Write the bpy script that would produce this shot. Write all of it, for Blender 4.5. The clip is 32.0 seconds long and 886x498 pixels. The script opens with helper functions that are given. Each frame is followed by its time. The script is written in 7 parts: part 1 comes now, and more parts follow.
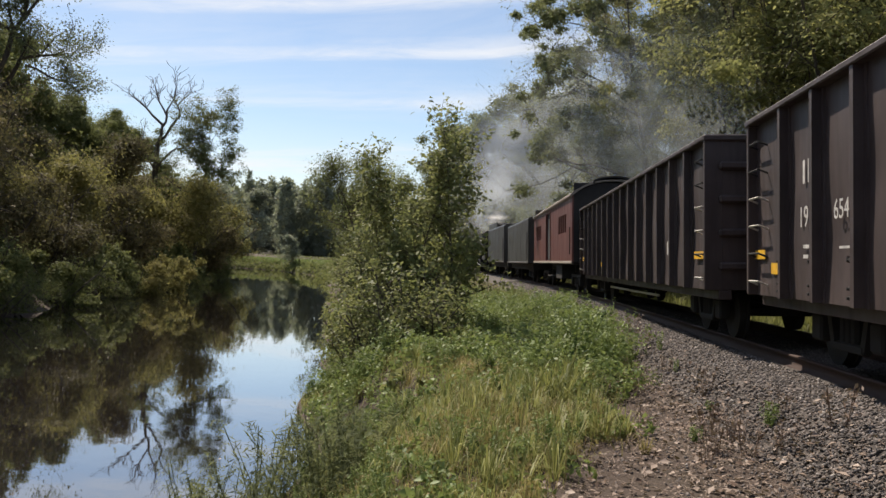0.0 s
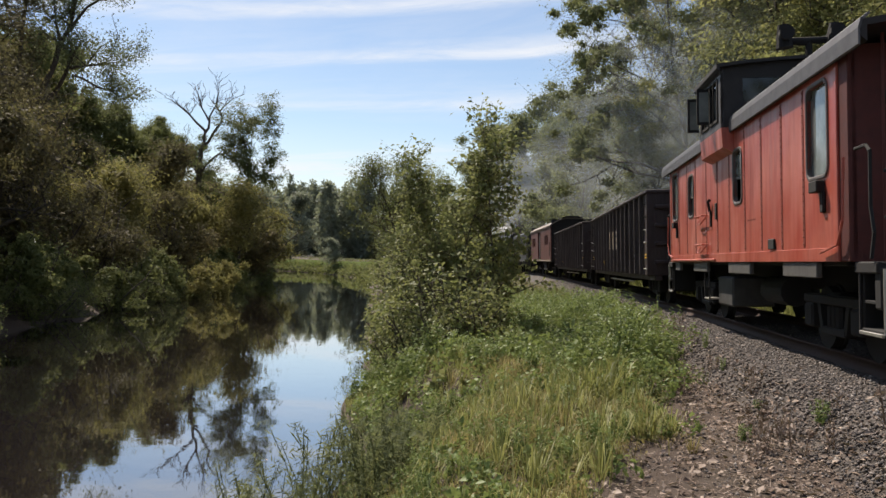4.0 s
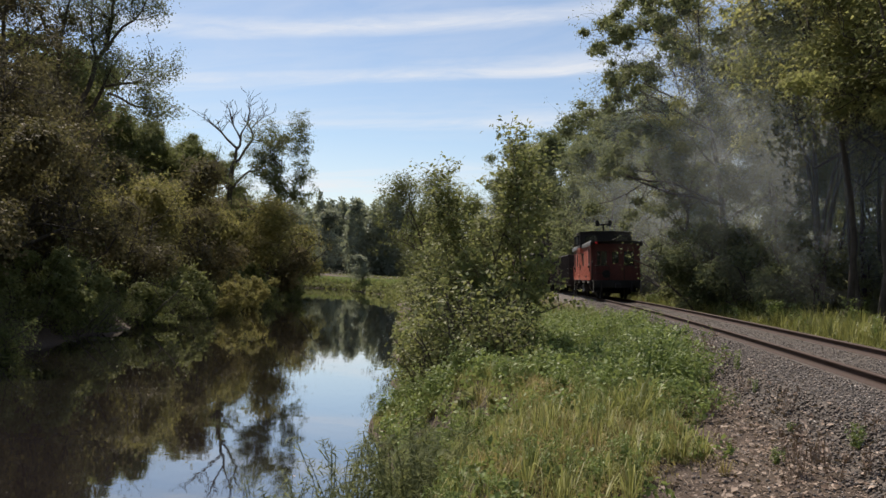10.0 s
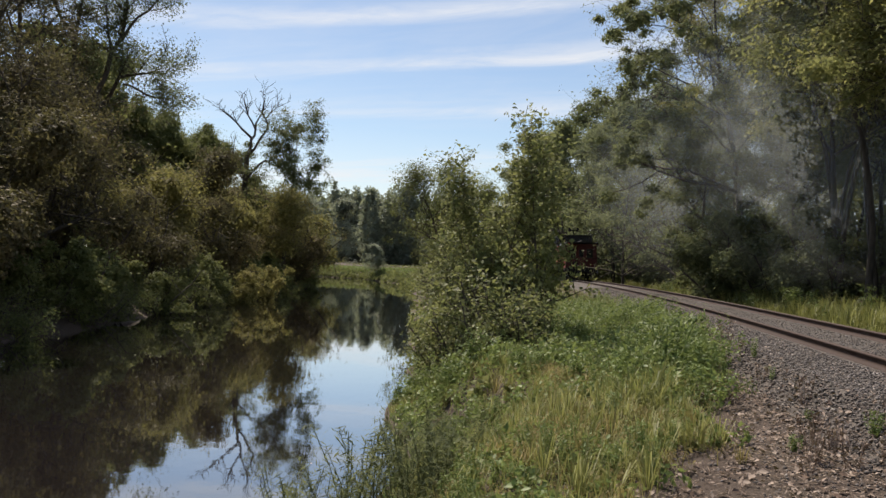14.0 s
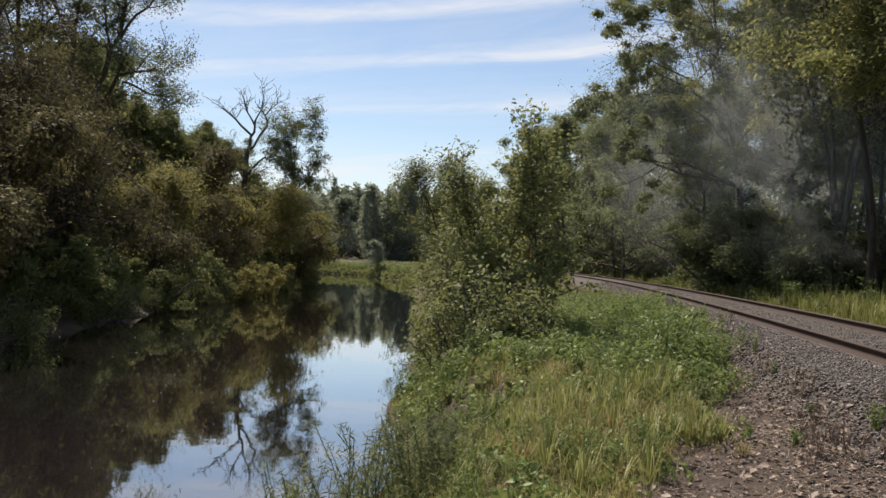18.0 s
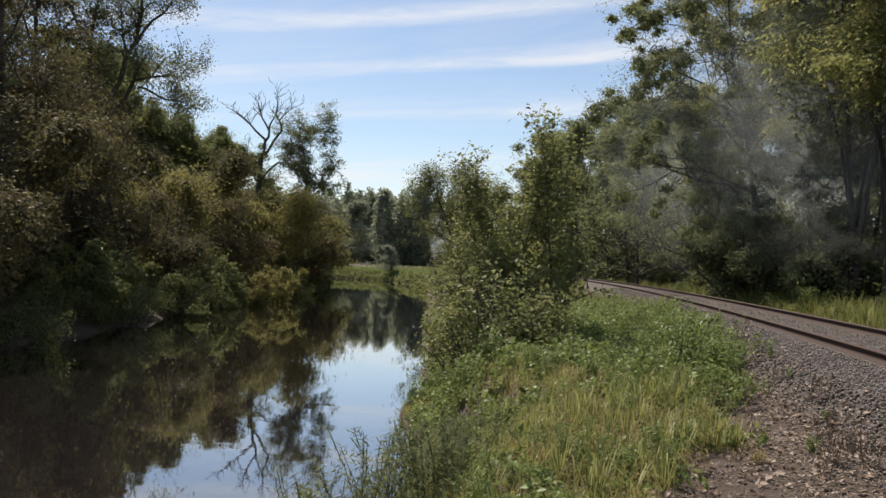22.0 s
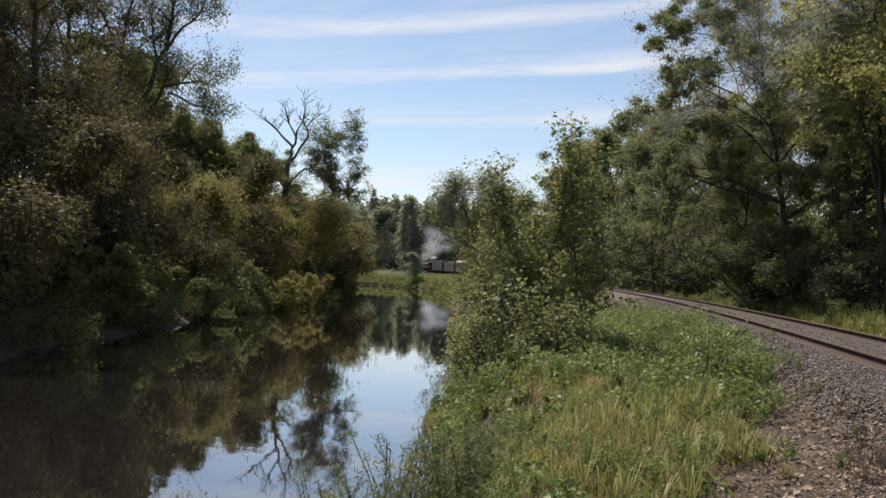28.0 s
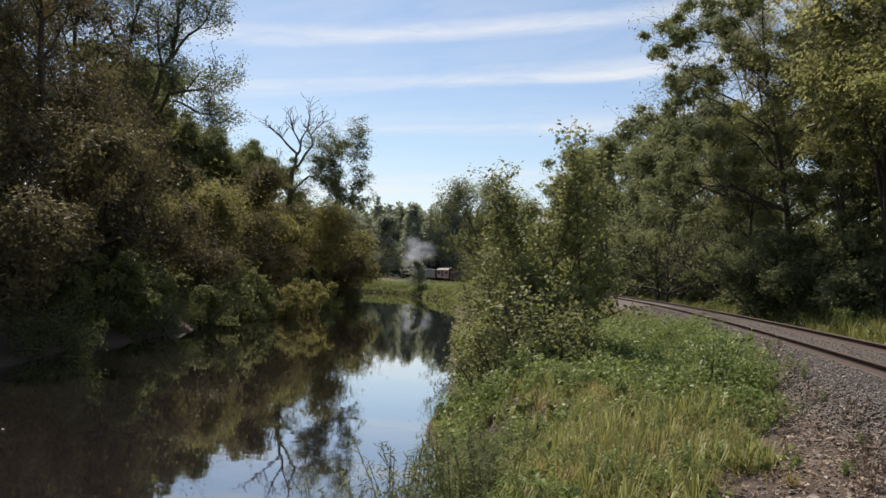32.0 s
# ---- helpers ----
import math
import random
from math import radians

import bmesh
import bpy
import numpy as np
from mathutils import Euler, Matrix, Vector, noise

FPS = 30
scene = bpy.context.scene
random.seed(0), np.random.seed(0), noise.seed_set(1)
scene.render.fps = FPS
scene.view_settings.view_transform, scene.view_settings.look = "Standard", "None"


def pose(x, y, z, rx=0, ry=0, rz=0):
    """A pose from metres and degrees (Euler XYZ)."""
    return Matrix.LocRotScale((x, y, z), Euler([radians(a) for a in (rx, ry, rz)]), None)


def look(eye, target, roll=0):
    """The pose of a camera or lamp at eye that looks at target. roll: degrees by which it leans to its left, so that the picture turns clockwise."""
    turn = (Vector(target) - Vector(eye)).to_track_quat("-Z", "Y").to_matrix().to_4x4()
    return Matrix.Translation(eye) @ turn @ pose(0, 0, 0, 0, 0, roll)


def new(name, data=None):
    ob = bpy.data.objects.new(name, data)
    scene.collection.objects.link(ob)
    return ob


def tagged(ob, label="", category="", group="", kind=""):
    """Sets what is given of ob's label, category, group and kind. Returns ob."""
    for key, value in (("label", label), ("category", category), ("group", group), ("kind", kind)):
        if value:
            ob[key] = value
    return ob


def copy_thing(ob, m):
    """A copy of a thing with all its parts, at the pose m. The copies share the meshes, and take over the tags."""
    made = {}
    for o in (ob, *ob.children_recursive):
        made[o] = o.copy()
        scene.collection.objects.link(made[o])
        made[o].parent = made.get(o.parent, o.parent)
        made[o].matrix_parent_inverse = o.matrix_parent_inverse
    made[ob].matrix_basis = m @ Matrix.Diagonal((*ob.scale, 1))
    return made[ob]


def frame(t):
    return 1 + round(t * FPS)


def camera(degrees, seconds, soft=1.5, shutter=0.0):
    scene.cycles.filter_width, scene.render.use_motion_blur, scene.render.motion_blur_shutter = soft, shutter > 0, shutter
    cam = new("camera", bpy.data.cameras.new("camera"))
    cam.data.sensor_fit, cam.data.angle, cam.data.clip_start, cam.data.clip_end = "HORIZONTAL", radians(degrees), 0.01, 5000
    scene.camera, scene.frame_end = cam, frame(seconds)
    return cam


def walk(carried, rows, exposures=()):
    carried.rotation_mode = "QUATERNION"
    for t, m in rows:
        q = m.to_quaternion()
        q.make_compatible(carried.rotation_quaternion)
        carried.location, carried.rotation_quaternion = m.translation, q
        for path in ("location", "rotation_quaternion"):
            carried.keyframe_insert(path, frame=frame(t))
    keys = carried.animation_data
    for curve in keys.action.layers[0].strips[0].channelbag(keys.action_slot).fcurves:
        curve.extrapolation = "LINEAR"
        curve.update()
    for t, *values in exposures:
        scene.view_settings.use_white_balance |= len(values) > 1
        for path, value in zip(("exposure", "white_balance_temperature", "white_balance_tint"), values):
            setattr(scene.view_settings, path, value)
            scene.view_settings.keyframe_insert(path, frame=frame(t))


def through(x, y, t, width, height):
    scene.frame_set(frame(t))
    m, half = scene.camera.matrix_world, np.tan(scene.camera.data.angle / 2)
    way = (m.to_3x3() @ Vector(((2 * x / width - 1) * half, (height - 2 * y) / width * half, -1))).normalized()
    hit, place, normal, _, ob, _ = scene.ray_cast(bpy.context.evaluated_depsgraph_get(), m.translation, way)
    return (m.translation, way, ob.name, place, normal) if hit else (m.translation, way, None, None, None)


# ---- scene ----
cam = camera(53.96, 32.0)
PATH = [
    (0, pose(0.035, 0.000, 1.618, 90.727, -2.827, -5.245)),
    (0.5, pose(0.034, 0.000, 1.617, 90.762, -2.779, -4.864)),
    (1, pose(0.033, 0.000, 1.616, 90.742, -2.608, -4.342)),
    (1.5, pose(0.031, 0.000, 1.616, 90.734, -2.443, -3.817)),
    (2, pose(0.030, 0.000, 1.615, 90.605, -2.251, -3.474)),
    (2.5, pose(0.029, 0.000, 1.614, 90.453, -2.076, -3.336)),
    (3, pose(0.028, 0.000, 1.613, 90.438, -1.887, -3.153)),
    (3.5, pose(0.027, 0.000, 1.612, 90.488, -1.834, -2.736)),
    (5.5, pose(0.022, 0.000, 1.609, 91.148, -2.476, -2.257)),
    (6, pose(0.020, 0.000, 1.608, 91.089, -2.491, -1.989)),
    (6.5, pose(0.019, 0.000, 1.609, 91.296, -2.575, -1.815)),
    (7, pose(0.017, 0.000, 1.609, 91.542, -2.599, -1.635)),
    (7.5, pose(0.016, 0.000, 1.610, 91.628, -2.545, -1.614)),
    (8, pose(0.014, 0.000, 1.610, 91.561, -2.539, -1.298)),
    (8.5, pose(0.013, 0.000, 1.611, 91.526, -2.446, -1.066)),
    (9, pose(0.011, 0.000, 1.611, 91.640, -2.388, -0.924)),
    (9.5, pose(0.010, 0.000, 1.612, 91.652, -2.384, -0.754)),
    (10, pose(0.009, 0.000, 1.612, 91.758, -2.505, -0.720)),
    (10.5, pose(0.007, 0.000, 1.610, 91.754, -2.549, -0.461)),
    (11, pose(0.006, 0.000, 1.608, 91.489, -2.584, -0.060)),
    (11.5, pose(0.004, 0.000, 1.606, 91.323, -2.584, 0.113)),
    (12, pose(0.003, 0.000, 1.604, 91.247, -2.530, 0.016)),
    (12.5, pose(0.001, 0.000, 1.602, 91.177, -2.558, -0.027)),
    (13, pose(0.000, 0.000, 1.600, 91.177, -2.470, -0.051)),
    (13.5, pose(0.000, 0.000, 1.600, 91.086, -2.365, 0.056)),
    (14, pose(0.000, 0.000, 1.600, 90.994, -2.341, 0.250)),
    (14.5, pose(0.000, 0.000, 1.600, 90.875, -2.164, 0.547)),
    (16.5, pose(0.000, 0.000, 1.600, 90.568, -1.925, 0.377)),
    (17, pose(0.000, 0.000, 1.600, 90.483, -1.876, 0.490)),
    (17.5, pose(0.000, 0.000, 1.600, 90.533, -1.911, 0.342)),
    (18, pose(0.000, 0.000, 1.600, 90.719, -1.978, 0.279)),
    (18.5, pose(0.000, 0.000, 1.600, 90.965, -1.998, 0.351)),
    (19, pose(0.000, 0.000, 1.600, 91.075, -2.124, 0.495)),
    (19.5, pose(-0.001, 0.000, 1.600, 91.108, -2.247, 0.631)),
    (20, pose(-0.002, 0.000, 1.600, 91.051, -2.117, 0.843)),
    (20.5, pose(-0.003, 0.000, 1.600, 90.920, -1.804, 1.060)),
    (21, pose(-0.004, 0.000, 1.600, 90.850, -1.734, 1.114)),
    (21.5, pose(-0.005, 0.000, 1.600, 90.906, -1.894, 1.073)),
    (22, pose(-0.006, 0.000, 1.600, 91.011, -2.134, 1.147)),
    (22.5, pose(-0.007, 0.000, 1.600, 91.138, -2.299, 1.184)),
    (23, pose(-0.008, 0.000, 1.600, 91.176, -2.247, 1.415)),
    (23.5, pose(-0.009, 0.000, 1.600, 91.154, -2.355, 1.675)),
    (24, pose(-0.010, 0.000, 1.600, 91.134, -2.533, 1.889)),
    (24.5, pose(-0.011, 0.000, 1.600, 91.074, -2.782, 2.040)),
    (25, pose(-0.012, 0.000, 1.600, 91.070, -2.903, 2.257)),
    (25.5, pose(-0.013, 0.000, 1.600, 91.130, -2.860, 2.589)),
    (27.5, pose(-0.016, 0.000, 1.600, 91.378, -2.796, 2.864)),
    (28, pose(-0.017, 0.000, 1.600, 91.433, -2.818, 2.749)),
    (28.5, pose(-0.018, 0.000, 1.600, 91.447, -2.907, 2.738)),
    (29, pose(-0.018, 0.000, 1.600, 91.494, -2.922, 2.975)),
    (29.5, pose(-0.019, 0.000, 1.600, 91.499, -2.815, 3.190)),
    (30, pose(-0.019, 0.000, 1.600, 91.478, -2.697, 3.132)),
    (30.5, pose(-0.019, 0.000, 1.600, 91.551, -2.613, 3.036)),
    (31, pose(-0.019, 0.000, 1.600, 91.744, -2.678, 2.906)),
    (31.5, pose(-0.020, 0.000, 1.600, 91.810, -2.831, 2.897)),
    (32, pose(-0.020, 0.000, 1.600, 91.918, -2.903, 3.011)),
]
EXPOSURES = [(0, 0.58, 6950, 13), (3.5, 0.58, 6950, 13), (6, 0.54, 6950, 13), (9, 0.45, 6950, 13), (12, 0.43, 6950, 13), (14.5, 0.48, 6950, 13), (20, 0.50, 6950, 13), (32, 0.50, 6950, 13)]
walk(cam, PATH, EXPOSURES)

# ---- light ----
SUN_AZ, SUN_EL = -24.0, 51.0
world = bpy.data.worlds.new("sky")
scene.world = world
world.use_nodes = True


def sky_nodes():
    nt = world.node_tree
    n, l = nt.nodes, nt.links
    n.clear()
    out, bg, sky = n.new("ShaderNodeOutputWorld"), n.new("ShaderNodeBackground"), n.new("ShaderNodeTexSky")
    sky.sky_type, sky.sun_disc = "NISHITA", False
    sky.sun_elevation, sky.sun_rotation = radians(SUN_EL), radians(SUN_AZ % 360)
    sky.air_density, sky.dust_density, sky.ozone_density = 1.0, 0.25, 3.0
    # thin cirrus streaks on a flat layer high above
    tc, sep = n.new("ShaderNodeTexCoord"), n.new("ShaderNodeSeparateXYZ")
    l.new(tc.outputs["Generated"], sep.inputs[0])

    def math_(op, a, b):
        m = n.new("ShaderNodeMath")
        m.operation = op
        for i, v in enumerate((a, b)):
            if isinstance(v, (int, float)):
                m.inputs[i].default_value = v
            else:
                l.new(v, m.inputs[i])
        return m.outputs[0]
    z = math_("ADD", math_("MAXIMUM", sep.outputs[2], 0.0), 0.06)
    comb = n.new("ShaderNodeCombineXYZ")
    l.new(math_("MULTIPLY", math_("DIVIDE", sep.outputs[0], z), 0.20), comb.inputs[0])
    l.new(math_("DIVIDE", math_("ADD", sep.outputs[1], math_("MULTIPLY", sep.outputs[0], 0.12)), z), comb.inputs[1])
    ns = n.new("ShaderNodeTexNoise")
    ns.inputs["Scale"].default_value, ns.inputs["Detail"].default_value = 1.15, 7.0
    ns.inputs["Roughness"].default_value, ns.inputs["Distortion"].default_value = 0.55, 0.35
    l.new(comb.outputs[0], ns.inputs["Vector"])
    # long streaks, rising slightly to the right
    rise = math_("ADD", sep.outputs[2], math_("MULTIPLY", sep.outputs[0], -0.10))
    warp = math_("MULTIPLY", math_("SUBTRACT", ns.outputs["Fac"], 0.5), 9.5)
    wave = math_("COSINE", math_("ADD", math_("MULTIPLY", math_("SUBTRACT", rise, 0.228), 6.2832 / 0.056), warp), 0.0)
    streak = n.new("ShaderNodeMapRange")
    streak.inputs["From Min"].default_value, streak.inputs["From Max"].default_value = -0.15, 1.15
    l.new(wave, streak.inputs["Value"])
    veil = n.new("ShaderNodeMapRange")
    veil.inputs["From Min"].default_value, veil.inputs["From Max"].default_value = 0.32, 0.66
    l.new(ns.outputs["Fac"], veil.inputs["Value"])
    # fine wisps combed along the streaks
    comb2 = n.new("ShaderNodeCombineXYZ")
    l.new(math_("MULTIPLY", math_("DIVIDE", sep.outputs[0], z), 0.55), comb2.inputs[0])
    l.new(math_("DIVIDE", math_("ADD", sep.outputs[1], math_("MULTIPLY", sep.outputs[0], 0.42)), z), comb2.inputs[1])
    fine = n.new("ShaderNodeTexNoise")
    fine.inputs["Scale"].default_value, fine.inputs["Detail"].default_value = 3.4, 9.0
    fine.inputs["Roughness"].default_value, fine.inputs["Distortion"].default_value = 0.66, 0.8
    l.new(comb2.outputs[0], fine.inputs["Vector"])
    wisp = n.new("ShaderNodeMapRange")
    wisp.inputs["From Min"].default_value, wisp.inputs["From Max"].default_value = 0.33, 0.66
    wisp.inputs["To Min"].default_value, wisp.inputs["To Max"].default_value = 0.35, 1.25
    l.new(fine.outputs["Fac"], wisp.inputs["Value"])
    fac = math_("MULTIPLY", math_("ADD", math_("MULTIPLY", streak.outputs[0], 0.72), 0.26), math_("MULTIPLY", veil.outputs[0], wisp.outputs[0]))
    fac = math_("MINIMUM", fac, 0.95)
    haze = n.new("ShaderNodeMapRange")
    haze.inputs["From Min"].default_value, haze.inputs["From Max"].default_value = 0.0, 0.16
    haze.inputs["To Min"].default_value, haze.inputs["To Max"].default_value = 0.55, 0.0
    l.new(sep.outputs[2], haze.inputs["Value"])
    fac = math_("MAXIMUM", fac, haze.outputs[0])
    mix = n.new("ShaderNodeMix")
    mix.data_type = "RGBA"
    mix.inputs["B"].default_value = (7.1, 7.6, 8.2, 1)
    l.new(fac, mix.inputs["Factor"])
    l.new(sky.outputs[0], mix.inputs["A"])
    l.new(mix.outputs["Result"], bg.inputs["Color"])
    bg.inputs["Strength"].default_value = 0.085
    l.new(bg.outputs[0], out.inputs[0])


sky_nodes()
sun = new("sun", bpy.data.lights.new("sun", "SUN"))
sun.data.energy, sun.data.angle, sun.data.color = 4.5, radians(0.6), (1.0, 0.93, 0.82)
sun.matrix_world = look((-math.sin(radians(-SUN_AZ)) * math.cos(radians(SUN_EL)) * 90,
                         math.cos(radians(SUN_AZ)) * math.cos(radians(SUN_EL)) * 90, math.sin(radians(SUN_EL)) * 90), (0, 0, 0))


# ---- materials ----
def material(name):
    m = bpy.data.materials.new(name)
    m.use_nodes = True
    nt = m.node_tree
    return m, nt, nt.nodes["Principled BSDF"]


def node(nt, kind, **inputs):
    nd = nt.nodes.new("ShaderNode" + kind)
    for key, v in inputs.items():
        sock = nd.inputs[key.replace("_", " ")]
        if hasattr(v, "is_output"):
            nt.links.new(v, sock)
        else:
            sock.default_value = v
    return nd


def ramp(nt, fac, stops):
    r = nt.nodes.new("ShaderNodeValToRGB")
    r.color_ramp.elements.remove(r.color_ramp.elements[1])
    for i, (p, c) in enumerate(stops):
        e = r.color_ramp.elements[0] if i == 0 else r.color_ramp.elements.new(p)
        e.position, e.color = p, (*c, 1)
    nt.links.new(fac, r.inputs[0])
    return r.outputs[0]


def mixc(nt, fac, a, b, mode="MIX"):
    m = nt.nodes.new("ShaderNodeMix")
    m.data_type, m.blend_type = "RGBA", mode
    for key, v in (("Factor", fac), ("A", a), ("B", b)):
        sock = [s for s in m.inputs if s.name == key and (s.type == "RGBA" or key == "Factor" and s.type == "VALUE")][0]
        if hasattr(v, "is_output"):
            nt.links.new(v, sock)
        else:
            sock.default_value = v if not isinstance(v, tuple) else (*v, 1)
    return [o for o in m.outputs if o.type == "RGBA"][0]


def obj_noise(nt, scale, detail=4, rough=0.6, coord="Object", stretch=None):
    tc = nt.nodes.new("ShaderNodeTexCoord").outputs[coord]
    if stretch:
        mp = node(nt, "Mapping", Vector=tc)
        mp.inputs["Scale"].default_value = stretch
        tc = mp.outputs[0]
    return node(nt, "TexNoise", Vector=tc, Scale=scale, Detail=detail, Roughness=rough).outputs["Fac"]


def bump(nt, bsdf, height, strength=0.3, distance=0.02):
    b = node(nt, "Bump", Height=height, Strength=strength, Distance=distance)
    nt.links.new(b.outputs[0], bsdf.inputs["Normal"])


def leaf_material(name, dark, mid, light, through=0.35, patch=0.25, vary=0.40, gloss=0.18):
    """Leaves: every leaf its own tone, tones drifting over the crown and from plant to plant."""
    m, nt, bs = material(name)
    dark, mid, light = [tuple(1.62 * (v + 0.14 * (0.3 * c[0] + 0.6 * c[1] + 0.1 * c[2] - v)) for v in c) for c in (dark, mid, light)]
    isl = nt.nodes.new("ShaderNodeNewGeometry").outputs["Random Per Island"]
    own = nt.nodes.new("ShaderNodeObjectInfo").outputs["Random"]
    drift = obj_noise(nt, patch, 2)
    f = node(nt, "Math", **{"Value": isl})
    f.operation = "MULTIPLY"
    f.inputs[1].default_value = vary
    g = nt.nodes.new("ShaderNodeMath")
    g.operation = "MULTIPLY_ADD"
    nt.links.new(drift, g.inputs[0])
    g.inputs[1].default_value = 0.7
    nt.links.new(f.outputs[0], g.inputs[2])
    h = nt.nodes.new("ShaderNodeMath")
    h.operation = "MULTIPLY_ADD"
    nt.links.new(own, h.inputs[0])
    h.inputs[1].default_value = 0.25
    nt.links.new(g.outputs[0], h.inputs[2])
    col = ramp(nt, h.outputs[0], ((0.20, dark), (0.55, mid), (0.95, light)))
    nt.links.new(col, bs.inputs["Base Color"])
    bs.inputs["Roughness"].default_value = 0.6 - 0.3 * gloss
    bs.inputs["Specular IOR Level"].default_value = gloss
    tr = node(nt, "BsdfTranslucent", Color=mixc(nt, 0.4, col, (0.24, 0.25, 0.08)))
    mx = node(nt, "MixShader", Fac=through)
    nt.links.new(bs.outputs[0], mx.inputs[1])
    nt.links.new(tr.outputs[0], mx.inputs[2])
    nt.links.new(mx.outputs[0], nt.nodes["Material Output"].inputs["Surface"])
    return m


LEAF_GREEN = leaf_material("leaf green", (0.030, 0.042, 0.016), (0.066, 0.086, 0.028), (0.130, 0.142, 0.042), 0.46, gloss=0.06)
LEAF_OLIVE = leaf_material("leaf olive", (0.048, 0.049, 0.017), (0.112, 0.104, 0.030), (0.218, 0.180, 0.049), 0.52, gloss=0.06)
LEAF_RUST = leaf_material("leaf rust", (0.032, 0.029, 0.020), (0.070, 0.058, 0.031), (0.142, 0.105, 0.044), 0.32, gloss=0.05)
LEAF_BLUE = leaf_material("leaf grey green", (0.034, 0.047, 0.025), (0.076, 0.096, 0.048), (0.142, 0.160, 0.074), 0.54, gloss=0.06)
LEAF_DARK = leaf_material("leaf deep green", (0.036, 0.050, 0.027), (0.078, 0.098, 0.050), (0.145, 0.165, 0.068), 0.46, gloss=0.06)
LEAF_GOLD = leaf_material("leaf golden", (0.066, 0.078, 0.025), (0.140, 0.154, 0.050), (0.28, 0.26, 0.082), 0.58, gloss=0.06)
LEAF_YOUNG = leaf_material("leaf young", (0.034, 0.046, 0.016), (0.075, 0.100, 0.028), (0.156, 0.168, 0.058), 0.48, 0.6, 0.75, 0.16)
# far leaves: pale bluish distance haze is painted into their green
LEAF_HAZE_FAR = leaf_material("leaf green with painted haze", (0.085, 0.105, 0.085), (0.12, 0.145, 0.115), (0.16, 0.18, 0.13), 0.5, 0.1)
LEAF_WEED = leaf_material("leaf weed", (0.017, 0.035, 0.009), (0.049, 0.091, 0.018), (0.126, 0.181, 0.040), 0.40, 0.5, 0.85, 0.28)
BLADE = leaf_material("grass blade", (0.032, 0.046, 0.010), (0.084, 0.102, 0.021), (0.184, 0.188, 0.048), 0.42, 0.4, 0.85, 0.22)
BLADE_DRY = leaf_material("dry grass blade", (0.045, 0.035, 0.012), (0.104, 0.082, 0.024), (0.216, 0.164, 0.056), 0.4, 0.4, 0.85, 0.15)


def bark_material(name, a, b):
    m, nt, bs = material(name)
    n1 = obj_noise(nt, 6, 6, 0.7, stretch=(1, 1, 0.2))
    nt.links.new(ramp(nt, n1, ((0.3, a), (0.7, b))), bs.inputs["Base Color"])
    bs.inputs["Roughness"].default_value = 0.9
    bump(nt, bs, n1, 0.8, 0.03)
    return m


BARK = bark_material("bark", (0.035, 0.028, 0.022), (0.11, 0.09, 0.07))
BARK_GREY = bark_material("dead wood", (0.07, 0.06, 0.055), (0.17, 0.15, 0.13))


def ground_material():
    m, nt, bs = material("earth")
    big, fine = obj_noise(nt, 0.5, 5), obj_noise(nt, 14, 5, 0.7)
    col = mixc(nt, fine, ramp(nt, big, ((0.3, (0.026, 0.019, 0.014)), (0.5, (0.048, 0.033, 0.024)), (0.7, (0.038, 0.034, 0.018)))), (0.078, 0.052, 0.038))
    nt.links.new(col, bs.inputs["Base Color"])
    bs.inputs["Roughness"].default_value = 0.95
    bump(nt, bs, fine, 0.7, 0.05)
    return m


def water_material():
    m, nt, bs = material("river water")
    bs.inputs["Base Color"].default_value = (0.016, 0.0135, 0.0135, 1)
    bs.inputs["Roughness"].default_value = 0.03
    bs.inputs["IOR"].default_value = 1.33
    bs.inputs["Specular IOR Level"].default_value = 0.8
    bs.inputs["Coat Weight"].default_value, bs.inputs["Coat Roughness"].default_value, bs.inputs["Coat IOR"].default_value = 1.0, 0.01, 1.8
    a = obj_noise(nt, 0.35, 3, 0.5, stretch=(1, 0.6, 1))
    b = obj_noise(nt, 2.2, 3, 0.5)
    mx = node(nt, "Math", **{"Value": a})
    mx.operation = "MULTIPLY_ADD"
    mx.inputs[1].default_value = 3.0
    nt.links.new(b, mx.inputs[2])
    bump(nt, bs, mx.outputs[0], 0.03, 0.03)
    nt.links.new(bs.inputs["Normal"].links[0].from_socket, bs.inputs["Coat Normal"])
    return m


def stone_material():
    m, nt, bs = material("ballast stone")
    isl = nt.nodes.new("ShaderNodeNewGeometry").outputs["Random Per Island"]
    col = ramp(nt, isl, ((0.0, (0.026, 0.022, 0.022)), (0.40, (0.098, 0.081, 0.077)), (0.75, (0.23, 0.20, 0.19)), (0.93, (0.17, 0.115, 0.09)), (1.0, (0.50, 0.46, 0.43))))
    fine = obj_noise(nt, 30, 3)
    nt.links.new(mixc(nt, 0.35, col, ramp(nt, fine, ((0.3, (0.03, 0.025, 0.022)), (0.7, (0.2, 0.18, 0.16))))), bs.inputs["Base Color"])
    bs.inputs["Roughness"].default_value = 0.85
    return m


